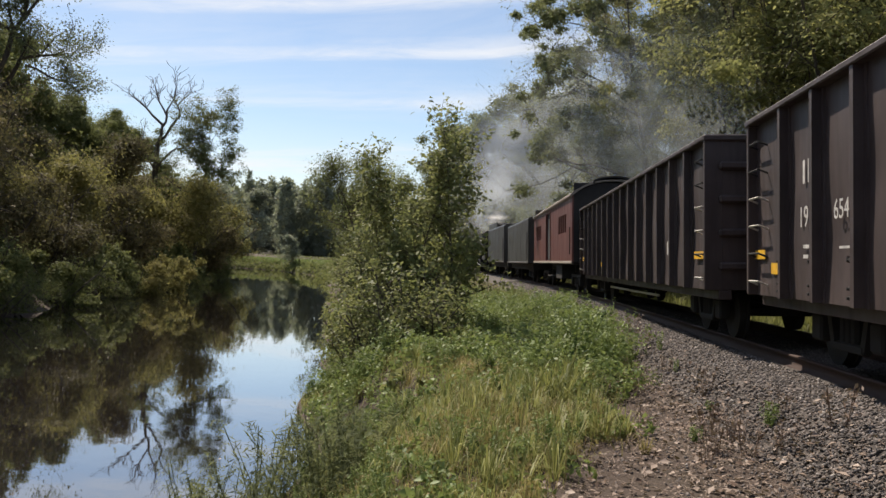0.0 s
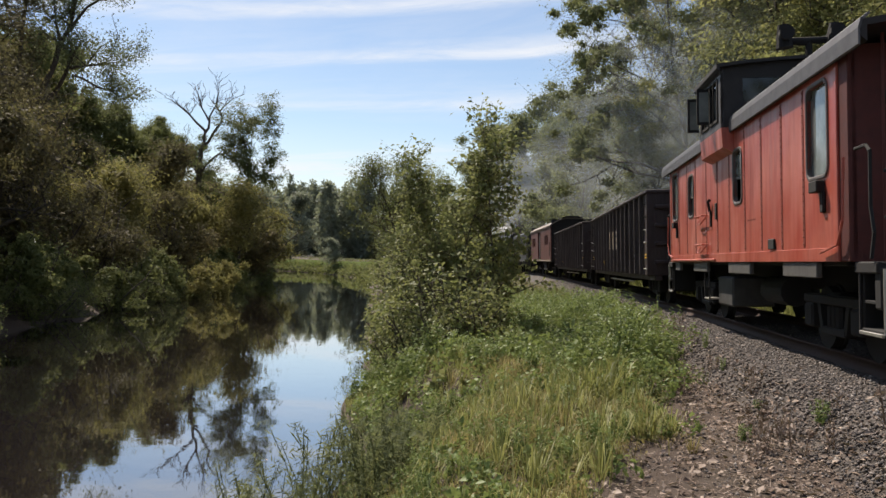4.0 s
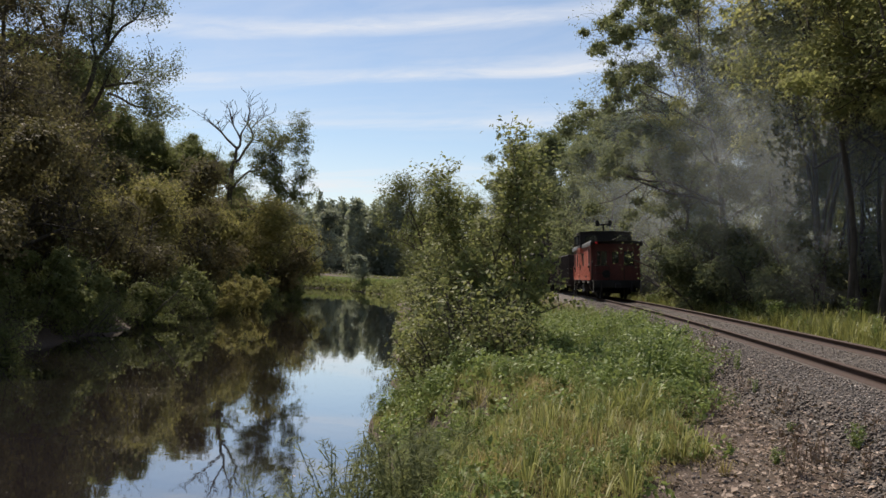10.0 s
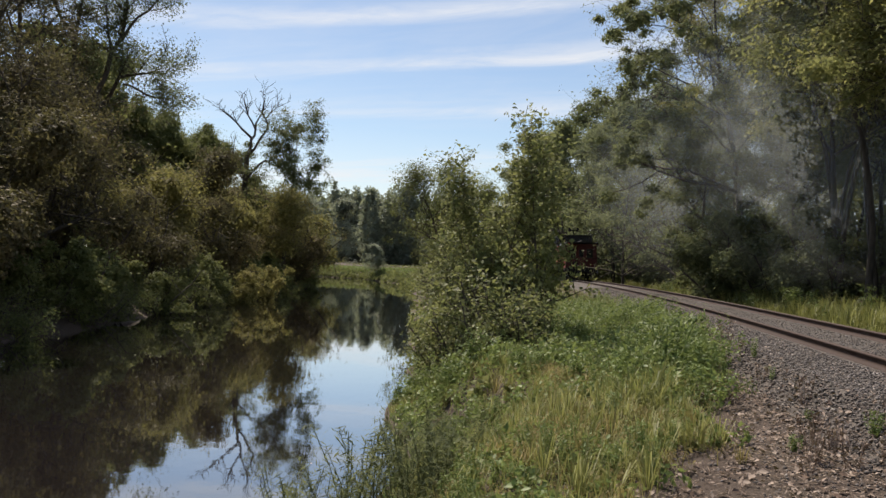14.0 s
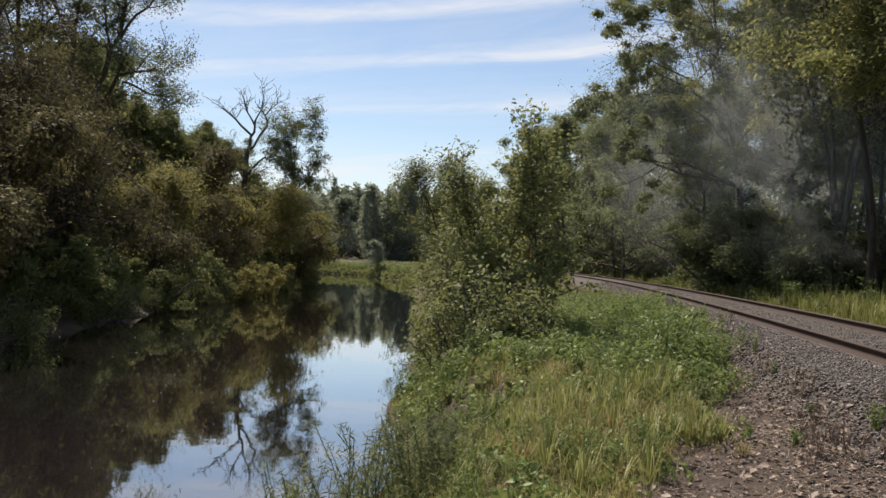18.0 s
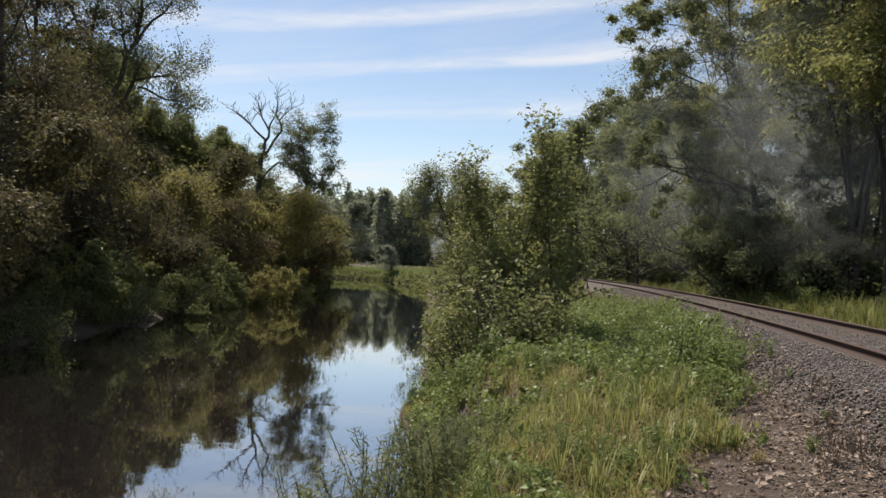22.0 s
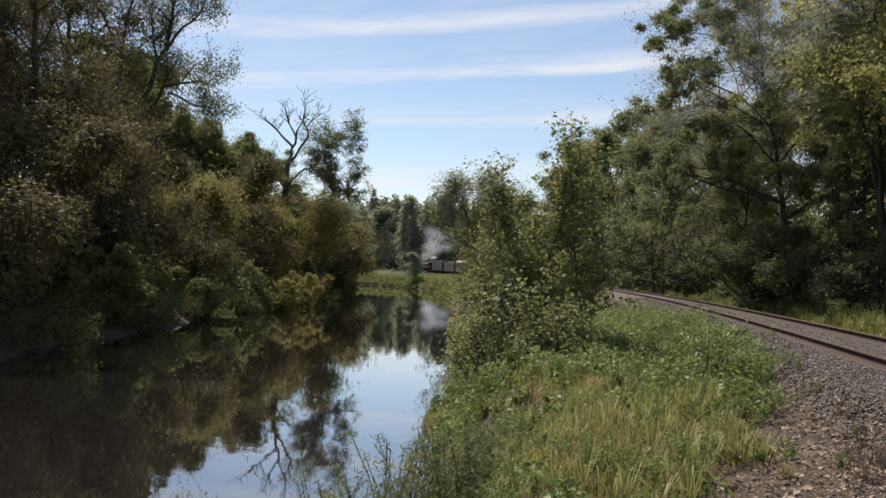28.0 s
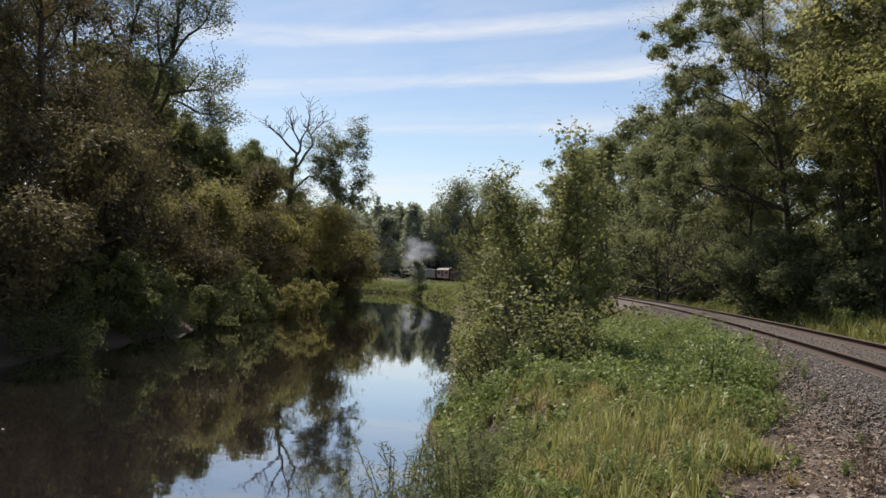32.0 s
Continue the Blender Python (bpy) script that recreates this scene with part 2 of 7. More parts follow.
def bed_material():
    m, nt, bs = material("ballast bed")
    v = nt.nodes.new("ShaderNodeTexVoronoi")
    v.inputs["Scale"].default_value = 26
    nt.links.new(nt.nodes.new("ShaderNodeTexCoord").outputs["Object"], v.inputs["Vector"])
    grey = node(nt, "RGBToBW", Color=v.outputs["Color"]).outputs[0]
    nt.links.new(ramp(nt, grey, ((0.2, (0.024, 0.019, 0.016)), (0.6, (0.058, 0.045, 0.038)), (0.9, (0.12, 0.10, 0.088)))), bs.inputs["Base Color"])
    bs.inputs["Roughness"].default_value = 0.9
    inv = node(nt, "Math", **{"Value": v.outputs["Distance"]})
    inv.operation = "SUBTRACT"
    inv.inputs[0].default_value = 1.0
    nt.links.new(v.outputs["Distance"], inv.inputs[1])
    bump(nt, bs, inv.outputs[0], 0.8, 0.04)
    return m


def rust_material(name, a, b, rough=0.75, metal=0.2, scale=4.0):
    m, nt, bs = material(name)
    n1, n2 = obj_noise(nt, scale, 6, 0.65), obj_noise(nt, scale * 9, 4, 0.7)
    nt.links.new(mixc(nt, node(nt, "Math", **{"Value": n2}).outputs[0], ramp(nt, n1, ((0.3, a), (0.7, b))), a), bs.inputs["Base Color"])
    bs.inputs["Roughness"].default_value, bs.inputs["Metallic"].default_value = rough, metal
    bump(nt, bs, n2, 0.25, 0.01)
    return m


EARTH, WATER, STONE, BED = ground_material(), water_material(), stone_material(), bed_material()
RAIL_RUST = rust_material("rail rust", (0.042, 0.020, 0.014), (0.10, 0.046, 0.028))
TIE_WOOD = bark_material("tie wood", (0.03, 0.025, 0.02), (0.09, 0.075, 0.06))
BLACK_STEEL = rust_material("black steel", (0.010, 0.009, 0.009), (0.026, 0.022, 0.021), 0.85, 0.0, 3)


# ---- mesh helpers ----
def raw_mesh(name, verts, faces_flat, sizes, mat, smooth=False):
    """A mesh out of numpy arrays: vertices, flat corner indices and the corner count of each face."""
    me = bpy.data.meshes.new(name)
    verts = np.asarray(verts, np.float32)
    idx, sizes = np.asarray(faces_flat, np.int32), np.asarray(sizes, np.int32)
    me.vertices.add(len(verts))
    me.vertices.foreach_set("co", verts.ravel())
    me.loops.add(len(idx))
    me.loops.foreach_set("vertex_index", idx)
    me.polygons.add(len(sizes))
    me.polygons.foreach_set("loop_start", np.concatenate([[0], np.cumsum(sizes)[:-1]]).astype(np.int32))
    if smooth:
        me.polygons.foreach_set("use_smooth", np.ones(len(sizes), bool))
    me.update(calc_edges=True)
    me.materials.append(mat)
    return me


def part_of(name, me, parent, label=""):
    ob = new(name, me)
    ob.parent = parent
    if label:
        ob["label"] = label
    return ob


def part(name, bm, mat, parent, label=""):
    me = bpy.data.meshes.new(name)
    bm.to_mesh(me)
    bm.free()
    me.materials.append(mat)
    return part_of(name, me, parent, label)


def add_box(bm, x0, x1, y0, y1, z0, z1, bevel=0.0):
    r = bmesh.ops.create_cube(bm, size=1.0)
    vs = r["verts"]
    for v in vs:
        v.co = Vector(((x0 + x1) / 2 + v.co.x * (x1 - x0), (y0 + y1) / 2 + v.co.y * (y1 - y0), (z0 + z1) / 2 + v.co.z * (z1 - z0)))
    if bevel:
        es = list({e for v in vs for e in v.link_edges})
        bmesh.ops.bevel(bm, geom=es, offset=bevel, segments=1, affect="EDGES")
    return vs


def add_cyl(bm, a, b, r0, r1=None, seg=12):
    a, b = Vector(a), Vector(b)
    d = b - a
    m = Matrix.Translation((a + b) / 2) @ d.to_track_quat("Z", "Y").to_matrix().to_4x4()
    return bmesh.ops.create_cone(bm, cap_ends=True, segments=seg, radius1=r0, radius2=r0 if r1 is None else r1, depth=d.length, matrix=m)["verts"]


def box_part(name, dims, mat, parent, bevel=0.01, label=""):
    bm = bmesh.new()
    add_box(bm, *dims, bevel)
    return part(name, bm, mat, parent, label)


# ---- the plan: track, river, ground ----
RAIL_Z, CROSS = 0.633, 2.618           # railhead over the ground at the camera; cross level in degrees
TRACK_X, TRACK_TH, TRACK_K = 4.756, math.atan(0.16897), 0.001659
WATER_Z = -1.3
RIVER = np.array([(-9.0, -160), (-8.6, -30), (-7.9, 0), (-6.8, 9), (-6.7, 15), (-6.8, 24), (-7.6, 48), (-8.2, 70), (-9.6, 92), (-11.8, 114), (-18.5, 134), (-32, 147), (-70, 160), (-300, 190)])
RIVER_HALF = 6.25


def track_at(s):
    th = TRACK_TH - TRACK_K * s
    return TRACK_X + (math.cos(th) - math.cos(TRACK_TH)) / TRACK_K, (math.sin(TRACK_TH) - math.sin(th)) / TRACK_K, th


def track_pose(s, z=0.0):
    x, y, th = track_at(s)
    return pose(x, y, RAIL_Z, 0, -CROSS, -math.degrees(th)) @ Matrix.Translation((0, 0, z))


def lateral(x, y):
    """Signed distance right of the track's middle line (arrays)."""
    cx = TRACK_X - math.cos(TRACK_TH) / TRACK_K
    cy = math.sin(TRACK_TH) / TRACK_K
    return np.hypot(x - cx, y - cy) - 1 / TRACK_K


def shore(x, y):
    """Distance from the water's edge, positive on land (arrays)."""
    p = np.stack([np.asarray(x, float), np.asarray(y, float)], -1)
    best = np.full(p.shape[:-1], 1e9)
    for a, b in zip(RIVER[:-1], RIVER[1:]):
        d = b - a
        t = np.clip(((p - a) @ d) / (d @ d), 0, 1)
        best = np.minimum(best, np.linalg.norm(p - a - t[..., None] * d, axis=-1))
    wob = 0.35 * np.sin(p[..., 1] * 0.9 + p[..., 0]) + 0.25 * np.sin(p[..., 1] * 0.37 + 1.3)
    return best - RIVER_HALF + wob * 0.6


def smooth(a, b, v):
    t = np.clip((v - a) / (b - a), 0, 1)
    return t * t * (3 - 2 * t)


def ground_z(x, y):
    x, y = np.asarray(x, float), np.asarray(y, float)
    d, lat = shore(x, y), lateral(x, y)
    east = x > np.interp(y, RIVER[:, 1], RIVER[:, 0])
    low = -2.4 + 1.15 * smooth(-2.5, 0.0, d)
    bank_e = 1.15 * smooth(-0.1, 1.7, d)
    bank_w = 1.0 * smooth(-0.1, 1.5, d) + 1.2 * smooth(1.5, 9, d)
    z = low + np.where(east, bank_e, bank_w)
    z = z + np.where(east, 0.06 * smooth(2, 5, d), 0)
    z = z + 0.22 * smooth(3.0, 7.0, lat)
    z = z + 0.06 * np.sin(x * 1.3 + y * 0.7) * np.sin(y * 0.9 - x * 0.4) * smooth(0.5, 3, d)
    return z


def build_ground():
    ax = np.concatenate([-np.geomspace(2500, 45, 22), np.arange(-40, 40.1, 0.5), np.geomspace(45, 2500, 22)])
    ay = np.concatenate([-np.geomspace(1500, 30, 14), np.arange(-20, 60, 0.5), np.arange(60, 200, 1.5), np.geomspace(205, 4000, 26)])
    X, Y = np.meshgrid(ax, ay)
    Z = ground_z(X, Y)
    nx, ny = len(ax), len(ay)
    i = np.arange(nx * ny).reshape(ny, nx)
    q = np.stack([i[:-1, :-1], i[:-1, 1:], i[1:, 1:], i[1:, :-1]], -1).reshape(-1)
    ob = new("ground", raw_mesh("ground", np.stack([X, Y, Z], -1).reshape(-1, 3), q, np.full(len(q) // 4, 4), EARTH, True))
    tagged(ob, "bare brown earth with thin grass along the river", "ground", kind="structure")
    w = raw_mesh("water", [(-700, -300, WATER_Z), (60, -300, WATER_Z), (60, 400, WATER_Z), (-700, 400, WATER_Z)], [0, 1, 2, 3], [4], WATER)
    tagged(new("water", w), "calm dark brown river reflecting sky and trees", "river", kind="structure")


build_ground()


def sweep(name, section, s0, s1, step, mat, closed=True):
    """A cross section (lateral, height) drawn along the track."""
    ss = np.arange(s0, s1 + step / 2, step)
    k = len(section)
    vs = []
    for s in ss:
        m = track_pose(s)
        vs += [m @ Vector((a, 0, h)) for a, h in section]
    vs = np.array(vs)
    n = len(ss)
    i = np.arange(n * k).reshape(n, k)
    j = np.roll(i, -1, 1) if closed else i[:, 1:]
    i0 = i if closed else i[:, :-1]
    q = np.stack([i0[:-1], j[:-1], j[1:], i0[1:]], -1).reshape(-1)
    return raw_mesh(name, vs, q, np.full(len(q) // 4, 4), mat)


def build_track():
    bed = [(-3.4, -1.35), (-2.45, -0.70), (-1.75, -0.21), (-1.2, -0.16), (1.2, -0.16), (1.75, -0.21), (2.9, -0.62), (4.0, -1.2)]
    tagged(new("ballast_bed", sweep("ballast_bed", bed, -140, 420, 1.5, BED, False)), "grey crushed-stone bed under the railway track", "ballast", kind="structure")
    track = tagged(new("railway_track"), "single rusty railway track curving along the river", "railway track", kind="structure")
    for side in (-1, 1):
        c = 0.7525 * side
        prof = [(-0.07, -0.17), (0.07, -0.17), (0.07, -0.155), (0.012, -0.135), (0.012, -0.045), (0.037, -0.032), (0.037, -0.006), (0.028, 0.0), (-0.028, 0.0), (-0.037, -0.006), (-0.037, -0.032), (-0.012, -0.045), (-0.012, -0.135), (-0.07, -0.155)]
        part_of("rail", sweep("rail", [(c + a, h) for a, h in prof], -140, 420, 1.0, RAIL_RUST), track, "rusty steel rail")
    bm = bmesh.new()
    add_box(bm, -1.3, 1.3, -0.115, 0.115, -0.36, -0.172, 0.012)
    tie = bpy.data.meshes.new("tie")
    bm.to_mesh(tie)
    bm.free()
    tie.materials.append(TIE_WOOD)
    for i in range(150):
        part_of("tie", tie, track).matrix_local = track_pose(4 + i * 0.53) @ pose(random.uniform(-.03, .03), 0, random.uniform(-.01, .002))


build_track()


# ---- plants ----
RNG = np.random.default_rng(7)


def leaf_arrays(centres, outward, size, rng, up=0.5):
    """Kite-shaped leaves, folded along the midrib: two triangles each."""
    n = len(centres)
    nrm = outward * 0.6 + rng.normal(0, 0.6, (n, 3)) + np.array([0, 0, up])
    nrm /= np.linalg.norm(nrm, axis=1, keepdims=True) + 1e-9
    t = np.cross(nrm, rng.normal(0, 1, (n, 3)))
    t /= np.linalg.norm(t, axis=1, keepdims=True) + 1e-9
    b = np.cross(nrm, t)
    s = (size * rng.uniform(0.6, 1.35, n))[:, None]
    v = np.empty((n, 4, 3))
    v[:, 0] = centres - t * s * 0.5
    v[:, 1] = centres + b * s * 0.34 + nrm * s * 0.12
    v[:, 2] = centres + t * s * 0.55
    v[:, 3] = centres - b * s * 0.34 + nrm * s * 0.12
    base = np.arange(n)[:, None] * 4
    f = np.concatenate([base + [0, 1, 2], base + [0, 2, 3]], 1).reshape(-1)
    return v.reshape(-1, 3), f


def fine_leaves(name, centres, outward, size, mat, rng, up=0.5):
    """Small leaves seen from afar: one pointed triangle each."""
    n = len(centres)
    nrm = outward * 0.8 + rng.normal(0, 0.5, (n, 3)) + np.array([0, 0, up])
    nrm /= np.linalg.norm(nrm, axis=1, keepdims=True) + 1e-9
    t = np.cross(nrm, rng.normal(0, 1, (n, 3)))
    t /= np.linalg.norm(t, axis=1, keepdims=True) + 1e-9
    b = np.cross(nrm, t)
    s = (size * rng.uniform(0.6, 1.35, n))[:, None]
    v = np.stack([centres - t * s * 0.5 + b * s * 0.3, centres - t * s * 0.4 - b * s * 0.35, centres + t * s * 0.62], 1)
    return raw_mesh(name, v.reshape(-1, 3), np.arange(3 * n), np.full(n, 3), mat)


def leaf_mesh(name, centres, outward, size, mat, rng, up=0.5):
    v, f = leaf_arrays(centres, outward, size, rng, up)
    return raw_mesh(name, v, f, np.full(len(f) // 3, 3), mat)


def tube_mesh(name, segs, mat, sides=6):
    vs, fs, k = [], [], 0
    ang = np.linspace(0, 2 * math.pi, sides, endpoint=False)
    for a, b, ra, rb in segs:
        d = b - a
        L = np.linalg.norm(d)
        if L < 1e-6:
            continue
        d = d / L
        u = np.cross(d, [0.31, 0.95, 0.05] if abs(d[1]) < 0.9 else [1, 0, 0])
        u /= np.linalg.norm(u)
        w = np.cross(d, u)
        ring = np.cos(ang)[:, None] * u + np.sin(ang)[:, None] * w
        vs += [a + ring * ra, b + d * rb * 0.4 + ring * rb]
        i = np.arange(sides)
        j = (i + 1) % sides
        fs.append(np.stack([k + i, k + j, k + sides + j, k + sides + i], -1))
        k += 2 * sides
    f = np.concatenate(fs).reshape(-1)
    return raw_mesh(name, np.concatenate(vs), f, np.full(len(f) // 4, 4), mat, True)


def grow(rng, base, way, length, radius, depth, segs, tips, bend=0.25, gravity=0.0, kids=(2, 4), shrink=0.68, wide=0.7, steps=4, thin=0.006):
    """A limb in bent steps with side limbs; segs and tips are filled."""
    p, d = np.array(base, float), np.array(way, float) / np.linalg.norm(way)
    r = radius
    nodes = []
    for i in range(steps):
        d = d + rng.normal(0, bend, 3) * 0.5 + np.array([0, 0, gravity])
        d /= np.linalg.norm(d)
        q = p + d * length / steps
        r2 = radius * (1 - 0.8 * (i + 1) / steps) if depth == 0 else radius * (1 - 0.55 * (i + 1) / steps)
        segs.append((p, q, r, max(r2, thin)))
        p, r = q, max(r2, thin)
        nodes.append((p, d, r))
        if depth <= 1:
            tips.append((p, d))
    if depth > 0:
        for p, d, r in nodes[1 if depth > 1 else 0:]:
            for _ in range(rng.integers(kids[0], kids[1])):
                side = rng.normal(0, 1, 3)
                side -= d * side.dot(d)
                side /= np.linalg.norm(side)
                grow(rng, p, d * (1 - wide) + side * wide + np.array([0, 0, 0.12]), length * shrink * rng.uniform(0.6, 1.1), r * 0.62, depth - 1, segs, tips, bend, gravity, kids, shrink, wide, steps, thin)


def make_tree(name, seed, height, girth, leaves, leaf, leaf_mat, bark=None, clear=0.3, wide=0.75, lean=(0, 0), clump=0.55, depth=2, reach=0.42, label="", category="tree", group="", bare=False, kids=(2, 4), sides=6, narrow_top=0.6, thin=0.006, fine=True, droop=0.02, lobe=0.0, lobes=40):
    """A tree at the origin: a bent tapered trunk with limbs, and a crown of leaves round the twigs."""
    leaves, leaf = (int(leaves * 1.9), leaf * 0.74) if fine else (leaves, leaf)
    rng = np.random.default_rng(seed)
    segs, tips = [], []
    p, d = np.zeros(3), np.array([lean[0] * 0.5, lean[1] * 0.5, 1.0])
    n = 9
    p[2] = -0.25
    for i in range(n):
        d = d / np.linalg.norm(d)
        q = p + d * (height * 0.92 / n)
        ra, rb = girth * (1 - 0.9 * i / n), girth * (1 - 0.9 * (i + 1) / n)
        if i == 0:
            ra *= 1.35
        segs.append((p, q, ra, max(rb, 0.012)))
        f = (i + 1) / n
        if f > clear:
            g = (f - clear) / (1 - clear)
            L = height * reach * (1 - narrow_top * g) * rng.uniform(0.75, 1.15)
            for _ in range(rng.integers(kids[0], kids[1] + 1)):
                a = rng.uniform(0, 2 * math.pi)
                grow(rng, q, (math.cos(a) * wide, math.sin(a) * wide, 0.35 + 0.5 * g), L, rb * 0.55, depth - 1, segs, tips, 0.3, droop, kids, thin=thin)
        p = q
        d = d + rng.normal(0, 0.07, 3) + np.array([lean[0], lean[1], 0]) * 0.12
    tips.append((p, d))
    thing = tagged(new(name), label, category, group)
    part_of("trunk", tube_mesh("trunk", segs, bark or BARK, sides), thing)
    if not bare:
        P = np.array([t[0] for t in tips])
        # some twigs carry more leaves than others, so that the crown has gaps
        wgt = rng.gamma(1.2, 1.0, len(P))
        pick = rng.choice(len(P), leaves, p=wgt / wgt.sum())
        c = P[pick] + rng.normal(0, clump, (leaves, 3)) * np.array([1, 1, 0.75])
        out = c - np.array([0, 0, height * 0.5])
        out /= np.linalg.norm(out, axis=1, keepdims=True) + 1e-6
        size = np.full(leaves, leaf)
        if lobe:
            m = int(leaves * 0.86)
            c[:m], out[:m], big = lobed(rng, P, m, lobe, lobes, 0.65)
            size[:m] *= big
        part_of("crown", (fine_leaves if fine else leaf_mesh)("crown", c, out, size, leaf_mat, rng), thing)
    return thing


def lobed(rng, P, n, radius, count, flat=0.8):
    """Leaf spots, directions and sizes of overlapping rounded sprays at some of the twigs P: a leafy shell round a closed core."""
    pick = P[rng.choice(len(P), min(count, len(P)), replace=False)]
    rad = radius * rng.uniform(0.55, 1.35, len(pick))
    k = rng.choice(len(pick), n, p=rad ** 2 / (rad ** 2).sum())
    core = rng.uniform(0, 1, n) < 0.13
    d = rng.normal(0, 1, (n, 3)) + np.array([0, 0, 0.3])
    d /= np.linalg.norm(d, axis=1, keepdims=True)
    r = rad[k] * np.where(core, rng.uniform(0.3, 0.72, n), 1.06 - 0.42 * rng.uniform(0, 1, n) ** 1.7)
    # ragged rims: sprays reach out and draw in with the direction
    r *= 1 + 0.26 * np.sin(5 * d[:, 0] + 1.7 * k) * np.sin(4 * d[:, 2] + 2.3 * k) + 0.16 * np.sin(11 * d[:, 0] + k) * np.sin(9 * d[:, 1] + 2 * k) * np.sin(10 * d[:, 2])
    return pick[k] + d * r[:, None] * np.array([1, 1, flat]), d, np.where(core, 2.4, 1.0)


def make_bush(name, seed, height, width, leaves, leaf, leaf_mat, stems=9, label="", category="bush", group="", clump=0.3, fine=True, lobe=0.0, lobes=0):
    leaves, leaf = (int(leaves * 1.9), leaf * 0.74) if fine else (leaves, leaf)
    rng = np.random.default_rng(seed)
    segs, tips = [], []
    for _ in range(stems):
        a, t = rng.uniform(0, 6.28), rng.uniform(0.1, 1.0)
        base = np.array([math.cos(a) * width * 0.25 * t, math.sin(a) * width * 0.25 * t, -0.15])
        grow(rng, base, (math.cos(a) * t * width / height * 0.9, math.sin(a) * t * width / height * 0.9, 1), height * rng.uniform(0.55, 1.0), 0.03 + 0.006 * height, 1, segs, tips, 0.35, -0.02, (1, 3), 0.5, 0.8)
    thing = tagged(new(name), label, category, group)
    tagged(part_of("stalk", tube_mesh("stalk", segs, BARK, 5), thing), kind="stuff")
    P = np.array([t[0] for t in tips])
    wgt = rng.gamma(1.3, 1.0, len(P))
    c = P[rng.choice(len(P), leaves, p=wgt / wgt.sum())] + rng.normal(0, clump, (leaves, 3))
    out = c - np.array([0, 0, height * 0.3])
    out /= np.linalg.norm(out, axis=1, keepdims=True) + 1e-6
    size = np.full(leaves, leaf)
    if lobe:
        m = int(leaves * 0.86)
        c[:m], out[:m], big = lobed(rng, P, m, lobe, lobes or int(9 * stems / 4))
        size[:m] *= big
    c[:, 2] = np.maximum(c[:, 2], 0.02)
    part_of("foliage", (fine_leaves if fine else leaf_mesh)("foliage", c, out, size, leaf_mat, rng), thing)
    return thing


def surface_z(x, y):
    """The ground, or the ballast where it lies higher (arrays)."""
    lat = lateral(x, y)
    bed = np.interp(lat, (-3.4, -2.45, -1.75, -1.2, 1.2, 1.75, 2.9, 4.0), (-1.35, -0.70, -0.21, -0.16, -0.16, -0.21, -0.62, -1.2))
    return np.where(np.abs(lat) < 3.6, np.maximum(ground_z(x, y), RAIL_Z + bed + lat * math.tan(radians(CROSS))), ground_z(x, y))


def gz(x, y):
    return float(surface_z(np.asarray(x, float), np.asarray(y, float)))


def place(thing, x, y, turn=0.0, size=1.0, dz=0.0, tall=1.0):
    thing.matrix_basis = pose(x, y, gz(x, y) + dz, 0, 0, turn) @ Matrix.Diagonal((size, size, size * tall, 1))
    return thing


def copy_at(thing, x, y, turn=0.0, size=1.0, dz=0.0, tall=1.0):
    keep = thing.scale.copy()
    thing.scale = (1, 1, 1)
    ob = copy_thing(thing, pose(x, y, gz(x, y) + dz, 0, 0, turn) @ Matrix.Diagonal((size, size, size * tall, 1)))
    thing.scale = keep
    return ob


DEAD_LEAF = leaf_material("dead leaf", (0.044, 0.026, 0.019), (0.106, 0.069, 0.049), (0.246, 0.185, 0.145), 0.1, 2.0, 0.55)


def spread(kinds, spots, tall=None):
    """Sets each kind at its first spot and copies it to the others: (x, y, kind, turn, size)."""
    used = set()
    for spot in spots:
        x, y, k, turn, size = spot[:5]
        h = spot[5] if len(spot) > 5 else 1.0
        (copy_at if k in used else place)(kinds[k], x, y, turn, size, 0.0, h)
        used.add(k)


def beside_track(s, lat):
    x, y, th = track_at(s)
    return x + lat * math.cos(th), y - lat * math.sin(th)


